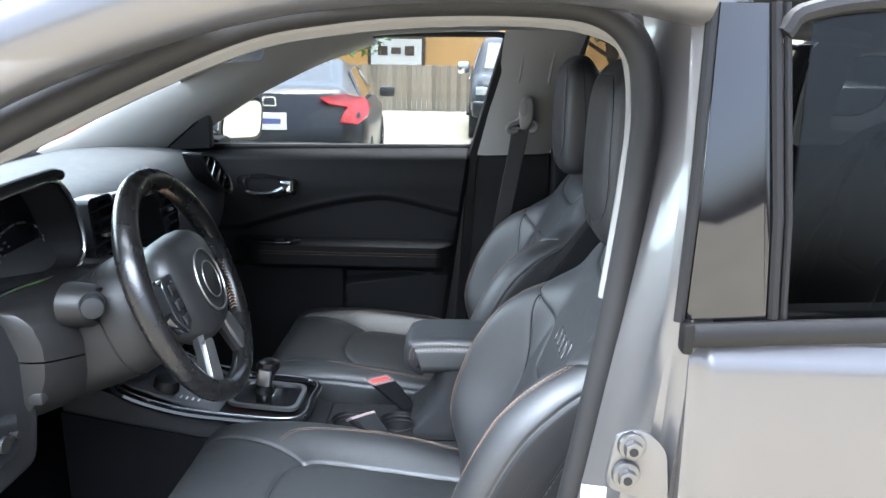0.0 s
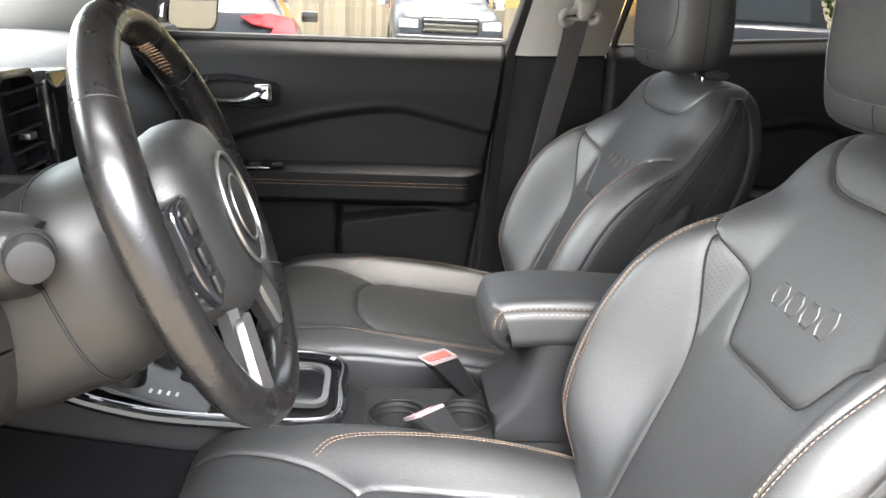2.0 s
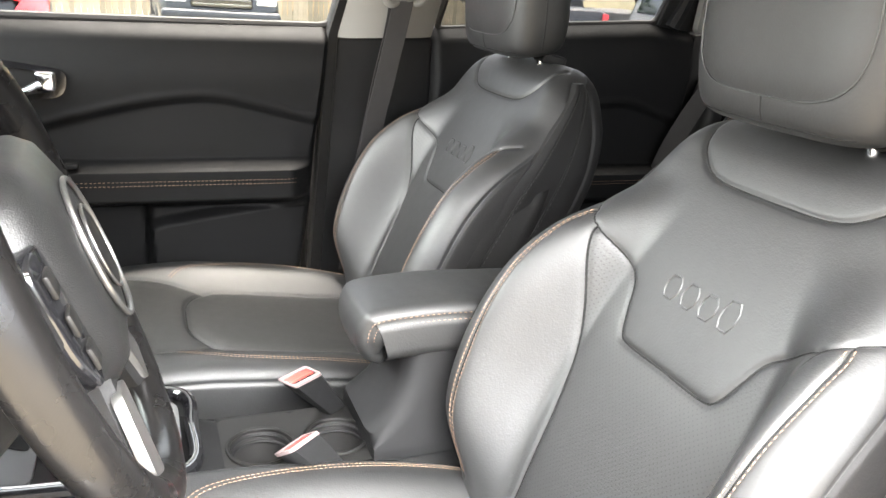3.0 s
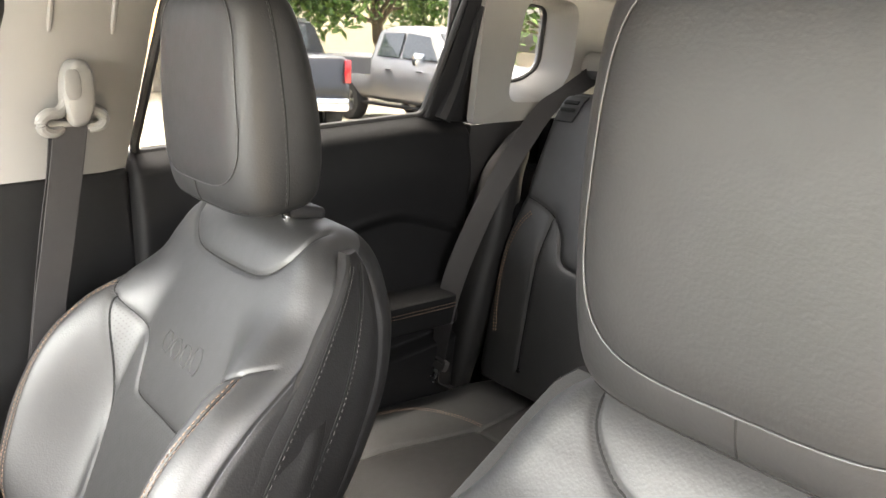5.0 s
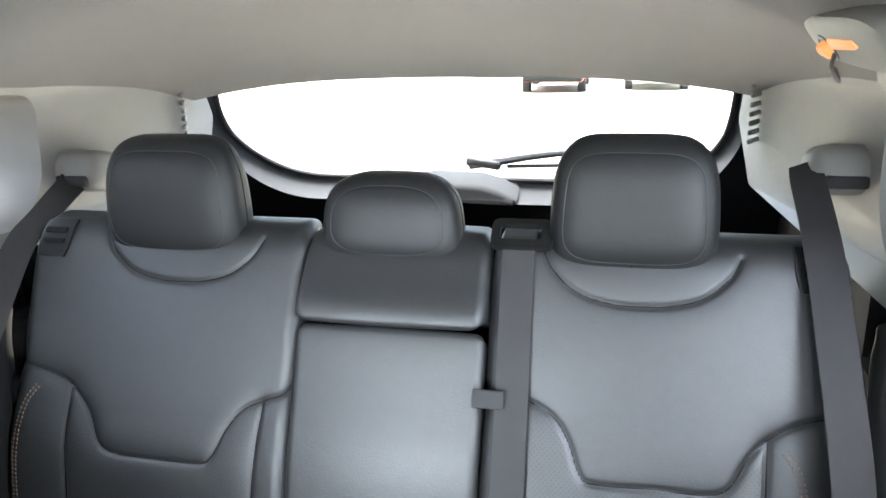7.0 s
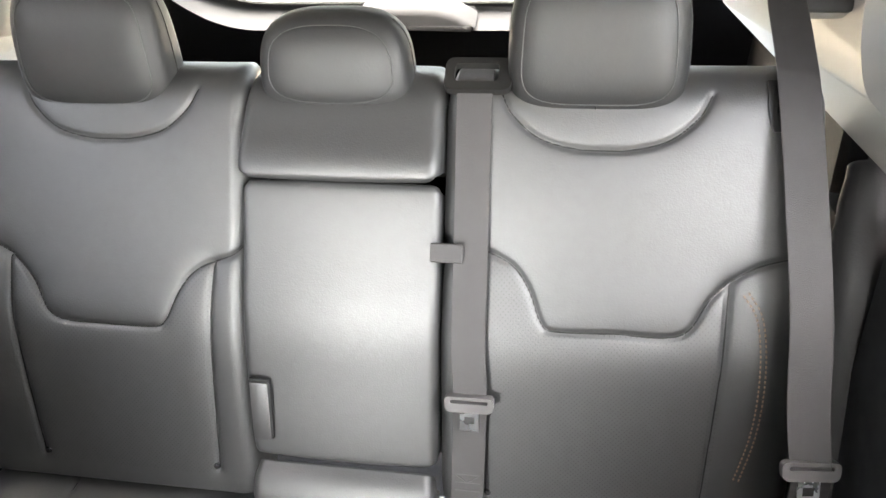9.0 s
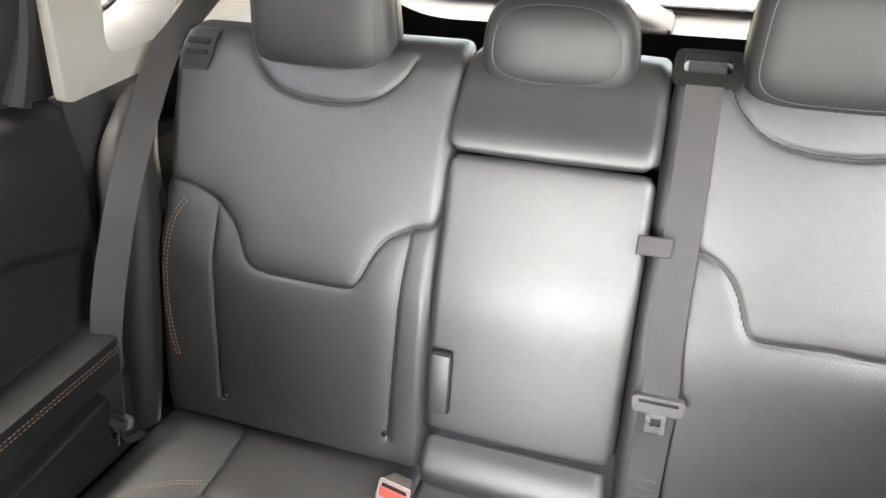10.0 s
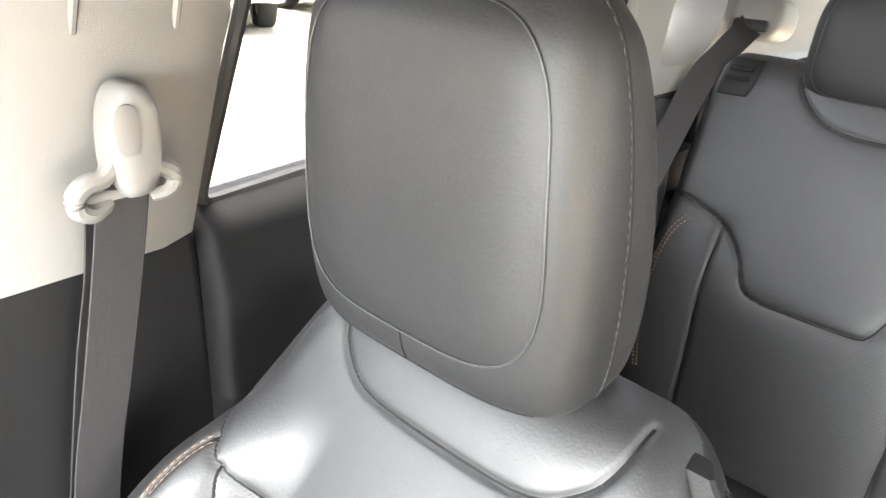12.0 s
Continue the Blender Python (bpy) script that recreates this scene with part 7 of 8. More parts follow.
bolster_line, bk2 = bk.seam([(0.200, 0.945), (0.210, 0.925), (0.216, 0.88), (0.217, 0.80), (0.210, 0.72), (0.200, 0.65), (0.188, 0.59)], 60, 0.003, 0.002, mirror=True)
bk.edges += [(0.068, 0.003, 0.003), (0.13, 0.003, 0.003)]
perf = [(y, h) for y, h in i1[::-1]] + [(y, h) for y, h in y1[::-1] if y < 0.178] + [(y, h) for y, h in y2 if y > -0.178] + [(y, h) for y, h in i2]
hs = np.linspace(float(bk.h[0]), float(bk.h[-1]), 120)
rim_a = [(float(np.interp(h, bk.h, bk.rows[:, 2])) + (0.020 if h < bk.map[1][-1] + 0.03 else -0.042), float(h)) for h in hs]
flap = rim_a + [(0.8, float(hs[-1])), (0.8, float(hs[0]))]
bk.build("backrest", [LEATHER, LEATHER_PERF, LEATHER_SIDE], fs, [(perf, 1), (flap, 2), ([(-a, h) for a, h in flap], 2)])
bk.stitches([(bolster_line, 0.0036), (bolster_line, -0.0036), (bk2, 0.0036), (bk2, -0.0036)], fs)


def on_pad(pad, a, q):
    h = float(np.interp(q, *pad.map))
    p = Vector(pad.skin(np.array([a]), np.array([h]))[0])
    n = Vector(pad.out(np.array([h]))[0])
    return p, n


for k in range(4):
    p, n = on_pad(bk, -0.045 + 0.03 * k, 0.915)
    b_ = bmesh.new()
    q1, _ = on_pad(bk, -0.045 + 0.03 * k, 0.902)
    q2, _ = on_pad(bk, -0.045 + 0.03 * k, 0.926 if k else 0.932)
    ring = [q1.lerp(q2, t) + Vector((0, dy, 0)) for t, dy in ((0, -0.006), (0, 0.006), (0.3, 0.011), (0.7, 0.011), (1, 0.006), (1, -0.006), (0.7, -0.011), (0.3, -0.011))]
    part("embossing", tube([r + n * 0.0002 for r in ring], 0.0016, 6, closed=True, up=n, bm=b_), LEATHER, fs, "embossed plain oval")

cu = Pad([(-0.42, 0.44, 0.205, 0.04, 0), (-0.462, 0.50, 0.228, 0.07, 0), (-0.475, 0.55, 0.24, 0.09, 0.0), (-0.462, 0.595, 0.247, 0.10, 0.004), (-0.41, 0.620, 0.252, 0.11, 0.010), (-0.29, 0.616, 0.256, 0.12, 0.022), (-0.18, 0.60, 0.258, 0.12, 0.030), (-0.06, 0.583, 0.256, 0.12, 0.032), (0.06, 0.568, 0.25, 0.12, 0.022), (0.13, 0.56, 0.235, 0.11, 0.01)], "x", SEAT_Y, 0.036, 0.0035, (0.13, 0.05), 0.004)
top0 = int(np.argmin(cu.rows[:, 0]))
cu.map = (cu.rows[top0:, 0], cu.h[top0:])
ins = [(0.0, -0.275), (0.05, -0.273), (0.088, -0.26), (0.115, -0.235), (0.128, -0.205), (0.133, -0.12), (0.135, 0.0), (0.135, 0.12)]
q1, q2 = cu.seam(ins, 70, 0.004, 0.006, mirror=True)
fr = [(0.115, -0.235), (0.15, -0.30), (0.17, -0.38), (0.178, -0.46)]
cu.seam(fr, 30, 0.0035, 0.004, mirror=True)
cu.edges += [(0.046, 0.003, 0.002)]
perf = [(y, h) for y, h in q1[::-1]] + [(y, h) for y, h in q2]
cu.build("cushion", [LEATHER, LEATHER_PERF_FLAT], fs, [(perf, 1)])
bl = cu.q([(0.165, -0.30), (0.195, -0.27), (0.213, -0.20), (0.222, -0.10), (0.222, 0.02), (0.215, 0.10)], 50)
bl2 = [(-y, h) for y, h in bl]
cu.stitches([(bl, 0.003), (bl, -0.003), (bl2, 0.003), (bl2, -0.003)], fs)
hr = Bun([(1.100, 0.312, 0.372, 0.085), (1.103, 0.293, 0.386, 0.108), (1.112, 0.279, 0.395, 0.122), (1.13, 0.271, 0.400, 0.130), (1.17, 0.266, 0.402, 0.135), (1.23, 0.265, 0.396, 0.136), (1.29, 0.267, 0.383, 0.132), (1.335, 0.272, 0.368, 0.124), (1.358, 0.281, 0.354, 0.112), (1.374, 0.293, 0.343, 0.094), (1.382, 0.305, 0.334, 0.070), (1.385, 0.313, 0.327, 0.047)], SEAT_Y + 0.006, 3.8, 2.8, 0.16, 190, 110)
hpanel = rounded_panel(0.117, 1.140, 1.361, 120, 4.0, 0.11)
hr.build("headrest", LEATHER_SOFT, fs, hpanel, label="padded leather headrest")
hr.welt(hpanel, fs)
hr.side_stitch(fs, 1.116, 1.362, 0.12)
part("seam", tube([hr.front(a, 1.113, 0.0002) for a in np.linspace(-0.105, 0.105, 40)], 0.0008, 6), SEAM, fs)
part("seam", tube([hr.front(0.0, z, 0.0003) for z in np.linspace(1.115, 1.139, 8)], 0.0007, 6), SEAM, fs)


def core(rows, s):
    """The upholstered side between a pad's front and back skins: z, front x, front half width, back x, back half width."""
    rings = []
    for z, xa, wa, xb, wb in rows:
        ts = np.linspace(0, 1, 19)
        outer = [(xa + (xb - xa) * t, wa + (wb - wa) * t - 0.005 * max(0.0, 1 - t / 0.25) ** 2 - 0.004 * max(0.0, (t - 0.8) / 0.2) ** 2) for t in ts]
        inner = [(x, w - 0.045) for x, w in outer[::-1]]
        rings.append([Vector((x, SEAT_Y + s * w, z)) for x, w in outer + inner])
    return loft(rings)


flank = [(0.60, 0.125, 0.248, 0.21, 0.226), (0.66, 0.118, 0.262, 0.25, 0.232), (0.74, 0.135, 0.272, 0.297, 0.2345), (0.82, 0.175, 0.2705, 0.338, 0.2365), (0.90, 0.228, 0.261, 0.376, 0.2305), (0.95, 0.272, 0.246, 0.392, 0.221), (1.0, 0.314, 0.229, 0.398, 0.207), (1.03, 0.338, 0.2185, 0.397, 0.197), (1.055, 0.356, 0.207, 0.392, 0.189), (1.070, 0.366, 0.192, 0.386, 0.180)]
flank = [tuple(r) for r in smooth_line(flank, 34)]
for s in (1, -1):
    part("side_panel", core(flank, s), LEATHER_SIDE, fs, "dull black side of the padded back")
    for t in (0.16, 0.62):
        line = [Vector((xa + (xb - xa) * t, SEAT_Y + s * (wa + (wb - wa) * t + 0.0003 - (0.004 * max(0.0, 1 - t / 0.25) ** 2)), z)) for z, xa, wa, xb, wb in flank[:-3]]
        part("side_seam", tube(line, 0.0011, 6), SEAM, fs)
        run = bmesh.new()
        fine = smooth_line([tuple(p) for p in line], 150)
        for p_, q_ in zip(fine[0::2], fine[1::2]):
            tube([Vector(p_) + Vector((0.004, s * 0.0002, 0)), Vector(q_) + Vector((0.004, s * 0.0002, 0))], 0.0006, 5, bm=run)
        part("stitching", run, THREAD_GREY, fs, "dark side stitching")
for s in (1, -1):
    part("headrest_post", cyl((0.365, SEAT_Y + s * 0.065, 1.06), (0.345, SEAT_Y + s * 0.065, 1.14), 0.007, seg=14), CHROME, fs, "steel headrest post")
    part("post_guide", rbox((0.372, SEAT_Y + s * 0.072, 1.100), (0.05, 0.044, 0.018), 0.006, 3, (0, 12, 0)), PLASTIC, fs)
part("seat_base", rbox((-0.12, SEAT_Y, 0.47), (0.50, 0.40, 0.09), 0.02, 2), PLASTIC, fs)
part("back_shell", slab([(0.20, SEAT_Y - 0.18, 0.54), (0.20, SEAT_Y + 0.18, 0.54), (0.345, SEAT_Y + 0.19, 0.77), (0.345, SEAT_Y - 0.19, 0.77)], (0.014, 0, -0.005), 0.006), PLASTIC, fs)
for s in (1, -1):
    part("side_cover", slab(rounded([Vector((-0.36, SEAT_Y + s * 0.262, 0.44)), Vector((0.18, SEAT_Y + s * 0.262, 0.44)), Vector((0.20, SEAT_Y + s * 0.262, 0.56)), Vector((0.02, SEAT_Y + s * 0.262, 0.53)), Vector((-0.34, SEAT_Y + s * 0.262, 0.51))], 0.03, 4), (0, s * 0.012, 0), 0.004), PLASTIC, fs)
copy_thing(fs, Matrix.Translation((0.022, SEAT_Y + 0.745, 0.42)))

# ---- rear bench ----
RB = [(1.005, 0.60), (1.012, 0.64), (1.035, 0.76), (1.060, 0.872), (1.092, 0.94), (1.120, 0.995), (1.158, 1.08), (1.190, 1.15), (1.212, 1.186), (1.240, 1.203), (1.275, 1.206), (1.305, 1.198)]


def rear_back(name, yc, half, label, step=0.0035):
    ob = thing(name, (1.05, yc, 0.55), label, "car seat", "rear seat backs")
    ws = [0.97, 1, 1, 1, 1, 1, 1, 1, 0.995, 0.985, 0.97, 0.95]
    ts = [0.10, 0.12, 0.13, 0.13, 0.13, 0.13, 0.12, 0.10, 0.08, 0.06, 0.04, 0.03]
    pad = Pad([(x, z, half * w, t, 0.0) for (x, z), w, t in zip(RB, ws, ts)], "z", yc, 0.026, step)
    return ob, pad


def patch(name, pad, a0, a1, z0, z1, rise, material, parent, cut_corner):
    """A thin plate that follows the skin of a pad."""
    h0, h1 = [float(np.interp(z, *pad.map)) for z in (z0, z1)]
    n = 9
    U, W = np.meshgrid(np.linspace(0, 1, n), np.linspace(0, 1, n), indexing="ij")
    U = U + (1 - U) * cut_corner * np.clip(0.5 - W, 0, 1) ** 2 * 2
    A, H = a0 + (a1 - a0) * U, h0 + (h1 - h0) * W
    P = pad.skin(A.ravel(), H.ravel(), False)
    nor = pad.out(H.ravel())
    V = np.concatenate([P + nor * rise, P - nor * 0.004])
    ids = np.arange(n * n).reshape(n, n)
    F = np.stack([ids[:-1, :-1], ids[1:, :-1], ids[1:, 1:], ids[:-1, 1:]], -1).reshape(-1, 4).tolist()
    rim = list(ids[0]) + list(ids[1:, -1]) + list(ids[-1, -2::-1]) + list(ids[-2:0:-1, 0])
    F += [(int(rim[k]), int(rim[(k + 1) % len(rim)]), int(rim[(k + 1) % len(rim)]) + n * n, int(rim[k]) + n * n) for k in range(len(rim))]
    ob = link(name, V, F, material, parent, True, sharp=40)
    bm = bmesh.new()
    bm.from_mesh(ob.data)
    bmesh.ops.recalc_face_normals(bm, faces=bm.faces)
    bm.to_mesh(ob.data)
    bm.free()
    return ob


for s, nm in ((1, "right"), (-1, "left")):
    yc = YC + s * 0.385
    ob, pad = rear_back("car_rear_seat", yc, 0.243, "black leather rear seat back with stitched side bolster" if s > 0 else "black leather rear seat back beside the belt, stitched bolster")
    f = s
    o_y = -f * 0.027  # the decorative panel sits towards the middle of the car
    yk = [(-0.243, 0.985), (-0.215, 0.985), (-0.16, 0.965), (-0.13, 0.935), (-0.108, 0.893), (-0.085, 0.882), (0.0, 0.882), (0.055, 0.884), (0.083, 0.897), (0.108, 0.94), (0.15, 0.975), (0.20, 0.992), (0.243, 1.0)]
    mid = [((o_y + a + (0.018 if f > 0 else 0.0)), z + (-0.008 if f > 0 else 0.012)) for a, z in yk]
    mid = [(-0.243, 0.987)] + [p for p in mid if abs(p[0]) < 0.235] + [(0.243, 1.0)]
    if f < 0:
        mid = [(-a, z) for a, z in mid[::-1]]
        mid = [(a + 0.034 * (1 - abs(a) / 0.243), z + 0.012 * (1 - abs(a) / 0.243)) for a, z in mid]
    yl = pad.seam(mid, 90, 0.004, 0.005)
    ia, ib = -0.165 * f + o_y, 0.165 * f + o_y
    za, zb = [float(np.interp(v, [p[0] for p in mid], [p[1] for p in mid])) for v in (ia, ib)]
    l1 = pad.seam([(ia, za), (ia + 0.006 * f, 0.85), (ia + 0.016 * f, 0.64)], 30, 0.0035, 0.005)
    l2 = pad.seam([(ib, zb), (ib - 0.004 * f, 0.85), (ib - 0.012 * f, 0.64)], 30, 0.0035, 0.005)
    hc = YC + s * 0.352 - yc
    pad.seam([(hc - 0.135, 1.19), (hc - 0.12, 1.165), (hc - 0.085, 1.138), (hc - 0.04, 1.126), (hc, 1.124), (hc + 0.04, 1.126), (hc + 0.085, 1.138), (hc + 0.12, 1.165), (hc + 0.135, 1.19)], 60, 0.004, 0.004)
    lo_, hi_ = sorted((ia, ib))
    reg = [(lo_, pad.q([(0, 0.63)])[0][1]), (hi_, pad.q([(0, 0.63)])[0][1]), (hi_, pad.q([(0, 0.975)])[0][1]), (lo_, pad.q([(0, 0.965)])[0][1])]
    mid_h = [p for p in yl if lo_ < p[0] < hi_]
    reg = [reg[0], reg[1]] + mid_h[::-1]
    pad.build("backrest", [LEATHER, LEATHER_PERF_FINE], ob, [(reg, 1)])
    out_ = 0.0 if f > 0 else 0.036
    sl = pad.q([(0.192 * f + out_, 0.965), (0.214 * f + out_, 0.93), (0.222 * f + out_, 0.86), (0.220 * f + out_, 0.78), (0.205 * f + out_, 0.70)], 40)
    pad.stitches([(sl, 0.0035), (sl, -0.0035)], ob, pitch=0.007, half=0.0010, rise=0.0011)
    for a in ((ia + ib) / 2 - 0.145, (ia + ib) / 2 + 0.145):
        p, n = on_pad(pad, a, 0.645)
        part("snap", cyl(p - n * 0.001, p + n * 0.003, 0.006, 0.004, 14), PLASTIC_GLOSS, ob, "small round snap")
    # side bolster against the door
    bo = Pad([(0.965, 0.56, 0.03, 0.06, 0), (0.972, 0.66, 0.045, 0.08, 0), (1.000, 0.80, 0.05, 0.09, 0), (1.035, 0.92, 0.05, 0.09, 0), (1.065, 1.03, 0.046, 0.085, 0), (1.12, 1.10, 0.036, 0.06, 0), (1.16, 1.13, 0.025, 0.03, 0)], "z", YC + s * 0.675, 0.03, 0.005, crown=0.01)
    bo.build("side_bolster", [LEATHER_SIDE], ob)
    a_in, a_out = s * 0.168, s * 0.224
    lat = patch("latch_plate", pad, a_in, a_out, 1.150, 1.2, 0.004, PLASTIC_SHROUD, ob, 0.3)
    lat["label"] = "black release plate"
    for k in range(2):
        patch("latch_slot", pad, a_in * 1.06, a_out * 0.97, 1.170 + 0.014 * k, 1.176 + 0.014 * k, 0.006, SEAM, lat, 0.0)

ob = thing("car_middle_seat", (1.05, YC, 0.55), "black leather middle seat back with fold-down armrest panel", "car seat", "rear seat backs")
tp = Pad([(1.135, 1.088, 0.138, 0.05, 0), (1.132, 1.098, 0.142, 0.08, 0), (1.143, 1.118, 0.144, 0.10, 0), (1.175, 1.15, 0.144, 0.10, 0), (1.207, 1.183, 0.143, 0.085, 0), (1.24, 1.202, 0.141, 0.06, 0), (1.28, 1.204, 0.138, 0.03, 0)], "z", YC + 0.002, 0.018, 0.004, crown=0.003)
tp.build("top_pad", [LEATHER], ob)
pn = Pad([(1.012, 0.685, 0.137, 0.06, 0), (1.010, 0.70, 0.141, 0.09, 0), (1.035, 0.80, 0.1435, 0.10, 0), (1.062, 0.90, 0.1435, 0.10, 0), (1.105, 0.99, 0.1435, 0.10, 0), (1.140, 1.065, 0.1435, 0.09, 0), (1.152, 1.08, 0.138, 0.06, 0)], "z", YC + 0.002, 0.014, 0.004, crown=0.004)
# Filler added behind the pads; its black stands in for shade in the gaps.
part("backing", rbox((1.20, YC, 0.90), (0.03, 0.36, 0.56), 0.006, 1, (0, 22, 0)), CARPET, ob, "added black filler that paints the gaps between pads as shaded")
pn.build("armrest_panel", [LEATHER], ob, label="smooth fold-down armrest panel")
# Solid plate; the shade of the strap's gap is put into its black.
part("strap_gap", rbox((1.022, YC + 0.119, 0.770), (0.010, 0.033, 0.100), 0.004, 2, (0, 13, 0)), SEAM, ob, "black plate for the shade in the strap's gap")
part("pull_strap", rbox((1.018, YC + 0.118, 0.770), (0.012, 0.030, 0.095), 0.005, 2, (0, 13, 0)), LEATHER, ob)
bt = Pad([(0.99, 0.585, 0.132, 0.03, 0), (0.972, 0.605, 0.138, 0.06, 0), (0.968, 0.635, 0.14, 0.08, 0), (0.985, 0.662, 0.14, 0.07, 0), (1.01, 0.678, 0.136, 0.04, 0)], "z", YC + 0.002, 0.018, 0.004, crown=0.003)
bt.build("lower_pad", [LEATHER], ob)


def rear_headrest(yc, half, z0, z1, label, crown=1.0):
    ob = thing("rear_headrest", (1.25, yc, 1.19), label, "headrest", "rear headrests")
    h = z1 - z0
    prof = [(0.0, 1.232, 1.272, 0.66), (0.03, 1.212, 1.285, 0.84), (0.09, 1.200, 1.296, 0.945), (0.25, 1.194, 1.301, 1.0), (0.5, 1.196, 1.300, 1.0 - 0.01 * crown), (0.7, 1.202, 1.296, 1.0 - 0.045 * crown), (0.84, 1.211, 1.290, 1.0 - 0.12 * crown), (0.93, 1.222, 1.283, 1.0 - 0.23 * crown), (0.98, 1.234, 1.276, 1.0 - 0.37 * crown), (1.0, 1.244, 1.268, 1.0 - 0.52 * crown)]
    bun = Bun([(z0 + h * q, xa, xb, half * k) for q, xa, xb, k in prof], yc, 3.8, 2.8, 0.05, 150, 70)
    panel = rounded_panel(half - 0.016, z0 + 0.020, z0 + h * 0.90, 100, 4.4 if crown < 1.2 else 3.0, 0.10 * crown)
    bun.build("pad", LEATHER_SOFT, ob, panel, 0.0006)
    bun.welt(panel, ob, 0.0007)
    bun.side_stitch(ob, z0 + h * 0.1, z0 + h * 0.9, 0.1, 20)
    part("seam", tube([bun.front(0.0, z, 0.0003) for z in np.linspace(z0 + h * 0.03, z0 + 0.0195, 6)], 0.0007, 6), SEAM, ob)
    for s in (1, -1):
        part("post", cyl((1.262, yc + s * half * 0.5, 1.17), (1.252, yc + s * half * 0.5, z0 + 0.03), 0.006, seg=12), CHROME, ob)
    return ob


rear_headrest(YC + 0.374, 0.118, 1.150, 1.342, "black leather outer rear headrest with stitched border")
rear_headrest(YC + 0.014, 0.108, 1.158, 1.290, "low rounded black leather middle headrest", 1.35)
rear_headrest(YC - 0.340, 0.116, 1.160, 1.350, "black leather outer rear headrest with stitched border")

rc = thing("rear_seat_cushion", (0.75, YC, 0.42), "black leather rear bench cushion with tan stitching", "car seat")
cp_ = Pad([(0.53, 0.40, 0.60, 0.04, 0), (0.505, 0.47, 0.635, 0.08, 0), (0.512, 0.53, 0.645, 0.10, 0), (0.55, 0.565, 0.65, 0.11, 0), (0.65, 0.578, 0.655, 0.12, 0.008), (0.78, 0.572, 0.655, 0.12, 0.015), (0.90, 0.565, 0.655, 0.12, 0.015), (1.0, 0.57, 0.65, 0.12, 0.01), (1.06, 0.575, 0.64, 0.11, 0)], "x", YC, 0.04, 0.005, (0.16, 0.06), 0.004)
top0 = int(np.argmin(cp_.rows[:, 0]))
cp_.map = (cp_.rows[top0:, 0], cp_.h[top0:])
for s in (1, -1):
    cp_.seam([(s * 0.15, 1.03), (s * 0.16, 0.88), (s * 0.17, 0.7), (s * 0.18, 0.52)], 30, 0.004, 0.006)
    cp_.seam([(s * 0.485, 1.03), (s * 0.48, 0.90), (s * 0.50, 0.7), (s * 0.52, 0.52)], 30, 0.004, 0.006)
    cp_.seam([(s * 0.48, 0.885), (s * 0.33, 0.875), (s * 0.16, 0.885)], 30, 0.004, 0.006)
cp_.build("cushion", [LEATHER], rc)
st_ = cp_.q([(0.485, 0.905), (0.54, 0.87), (0.60, 0.78), (0.62, 0.62)], 40)
cp_.stitches([(st_, 0.003), (st_, -0.003), ([(-a, h) for a, h in st_], 0.003), ([(-a, h) for a, h in st_], -0.003)], rc)
buckle((1.0, 0.165, 0.562), (0.955, 0.16, 0.587), (0.2, 1.0, 0.0), "black rear belt buckle with red button between the cushions")


# ---- seat belts ----
def tongue(parent, p, along, across):
    """A latch tongue: grey plastic grip over a steel blade."""
    a, s = Vector(along).normalized(), Vector(across).normalized()
    n = a.cross(s).normalized()
    m = Matrix(((s.x, a.x, n.x, 0), (s.y, a.y, n.y, 0), (s.z, a.z, n.z, 0), (0, 0, 0, 1)))
    m.translation = Vector(p)
    grip_o = rounded([Vector((-0.035, -0.011, 0)), Vector((0.035, -0.011, 0)), Vector((0.033, 0.013, 0)), Vector((-0.033, 0.013, 0))], 0.009, 5)
    grip_i = rounded([Vector((-0.026, -0.006, 0)), Vector((0.026, -0.006, 0)), Vector((0.026, -0.001, 0)), Vector((-0.026, -0.001, 0))], 0.002, 5)
    bm = ring_plate([v + Vector((0, 0, -0.006)) for v in grip_o], [v + Vector((0, 0, -0.006)) for v in grip_i], (0, 0, 0.012))
    bmesh.ops.transform(bm, matrix=m, verts=bm.verts)
    part("tongue_grip", bm, TONGUE, parent, "grey plastic tongue grip")
    bo = [Vector((-0.013, 0.010, -0.0012)), Vector((0.013, 0.010, -0.0012)), Vector((0.013, 0.044, -0.0012)), Vector((-0.013, 0.044, -0.0012))]
    bi = [Vector((-0.007, 0.022, -0.0012)), Vector((0.007, 0.022, -0.0012)), Vector((0.007, 0.034, -0.0012)), Vector((-0.007, 0.034, -0.0012))]
    bm = ring_plate(bo, bi, (0, 0, 0.0024))
    bmesh.ops.transform(bm, matrix=m, verts=bm.verts)
    part("tongue_blade", bm, BLADE, parent, "steel latch blade")


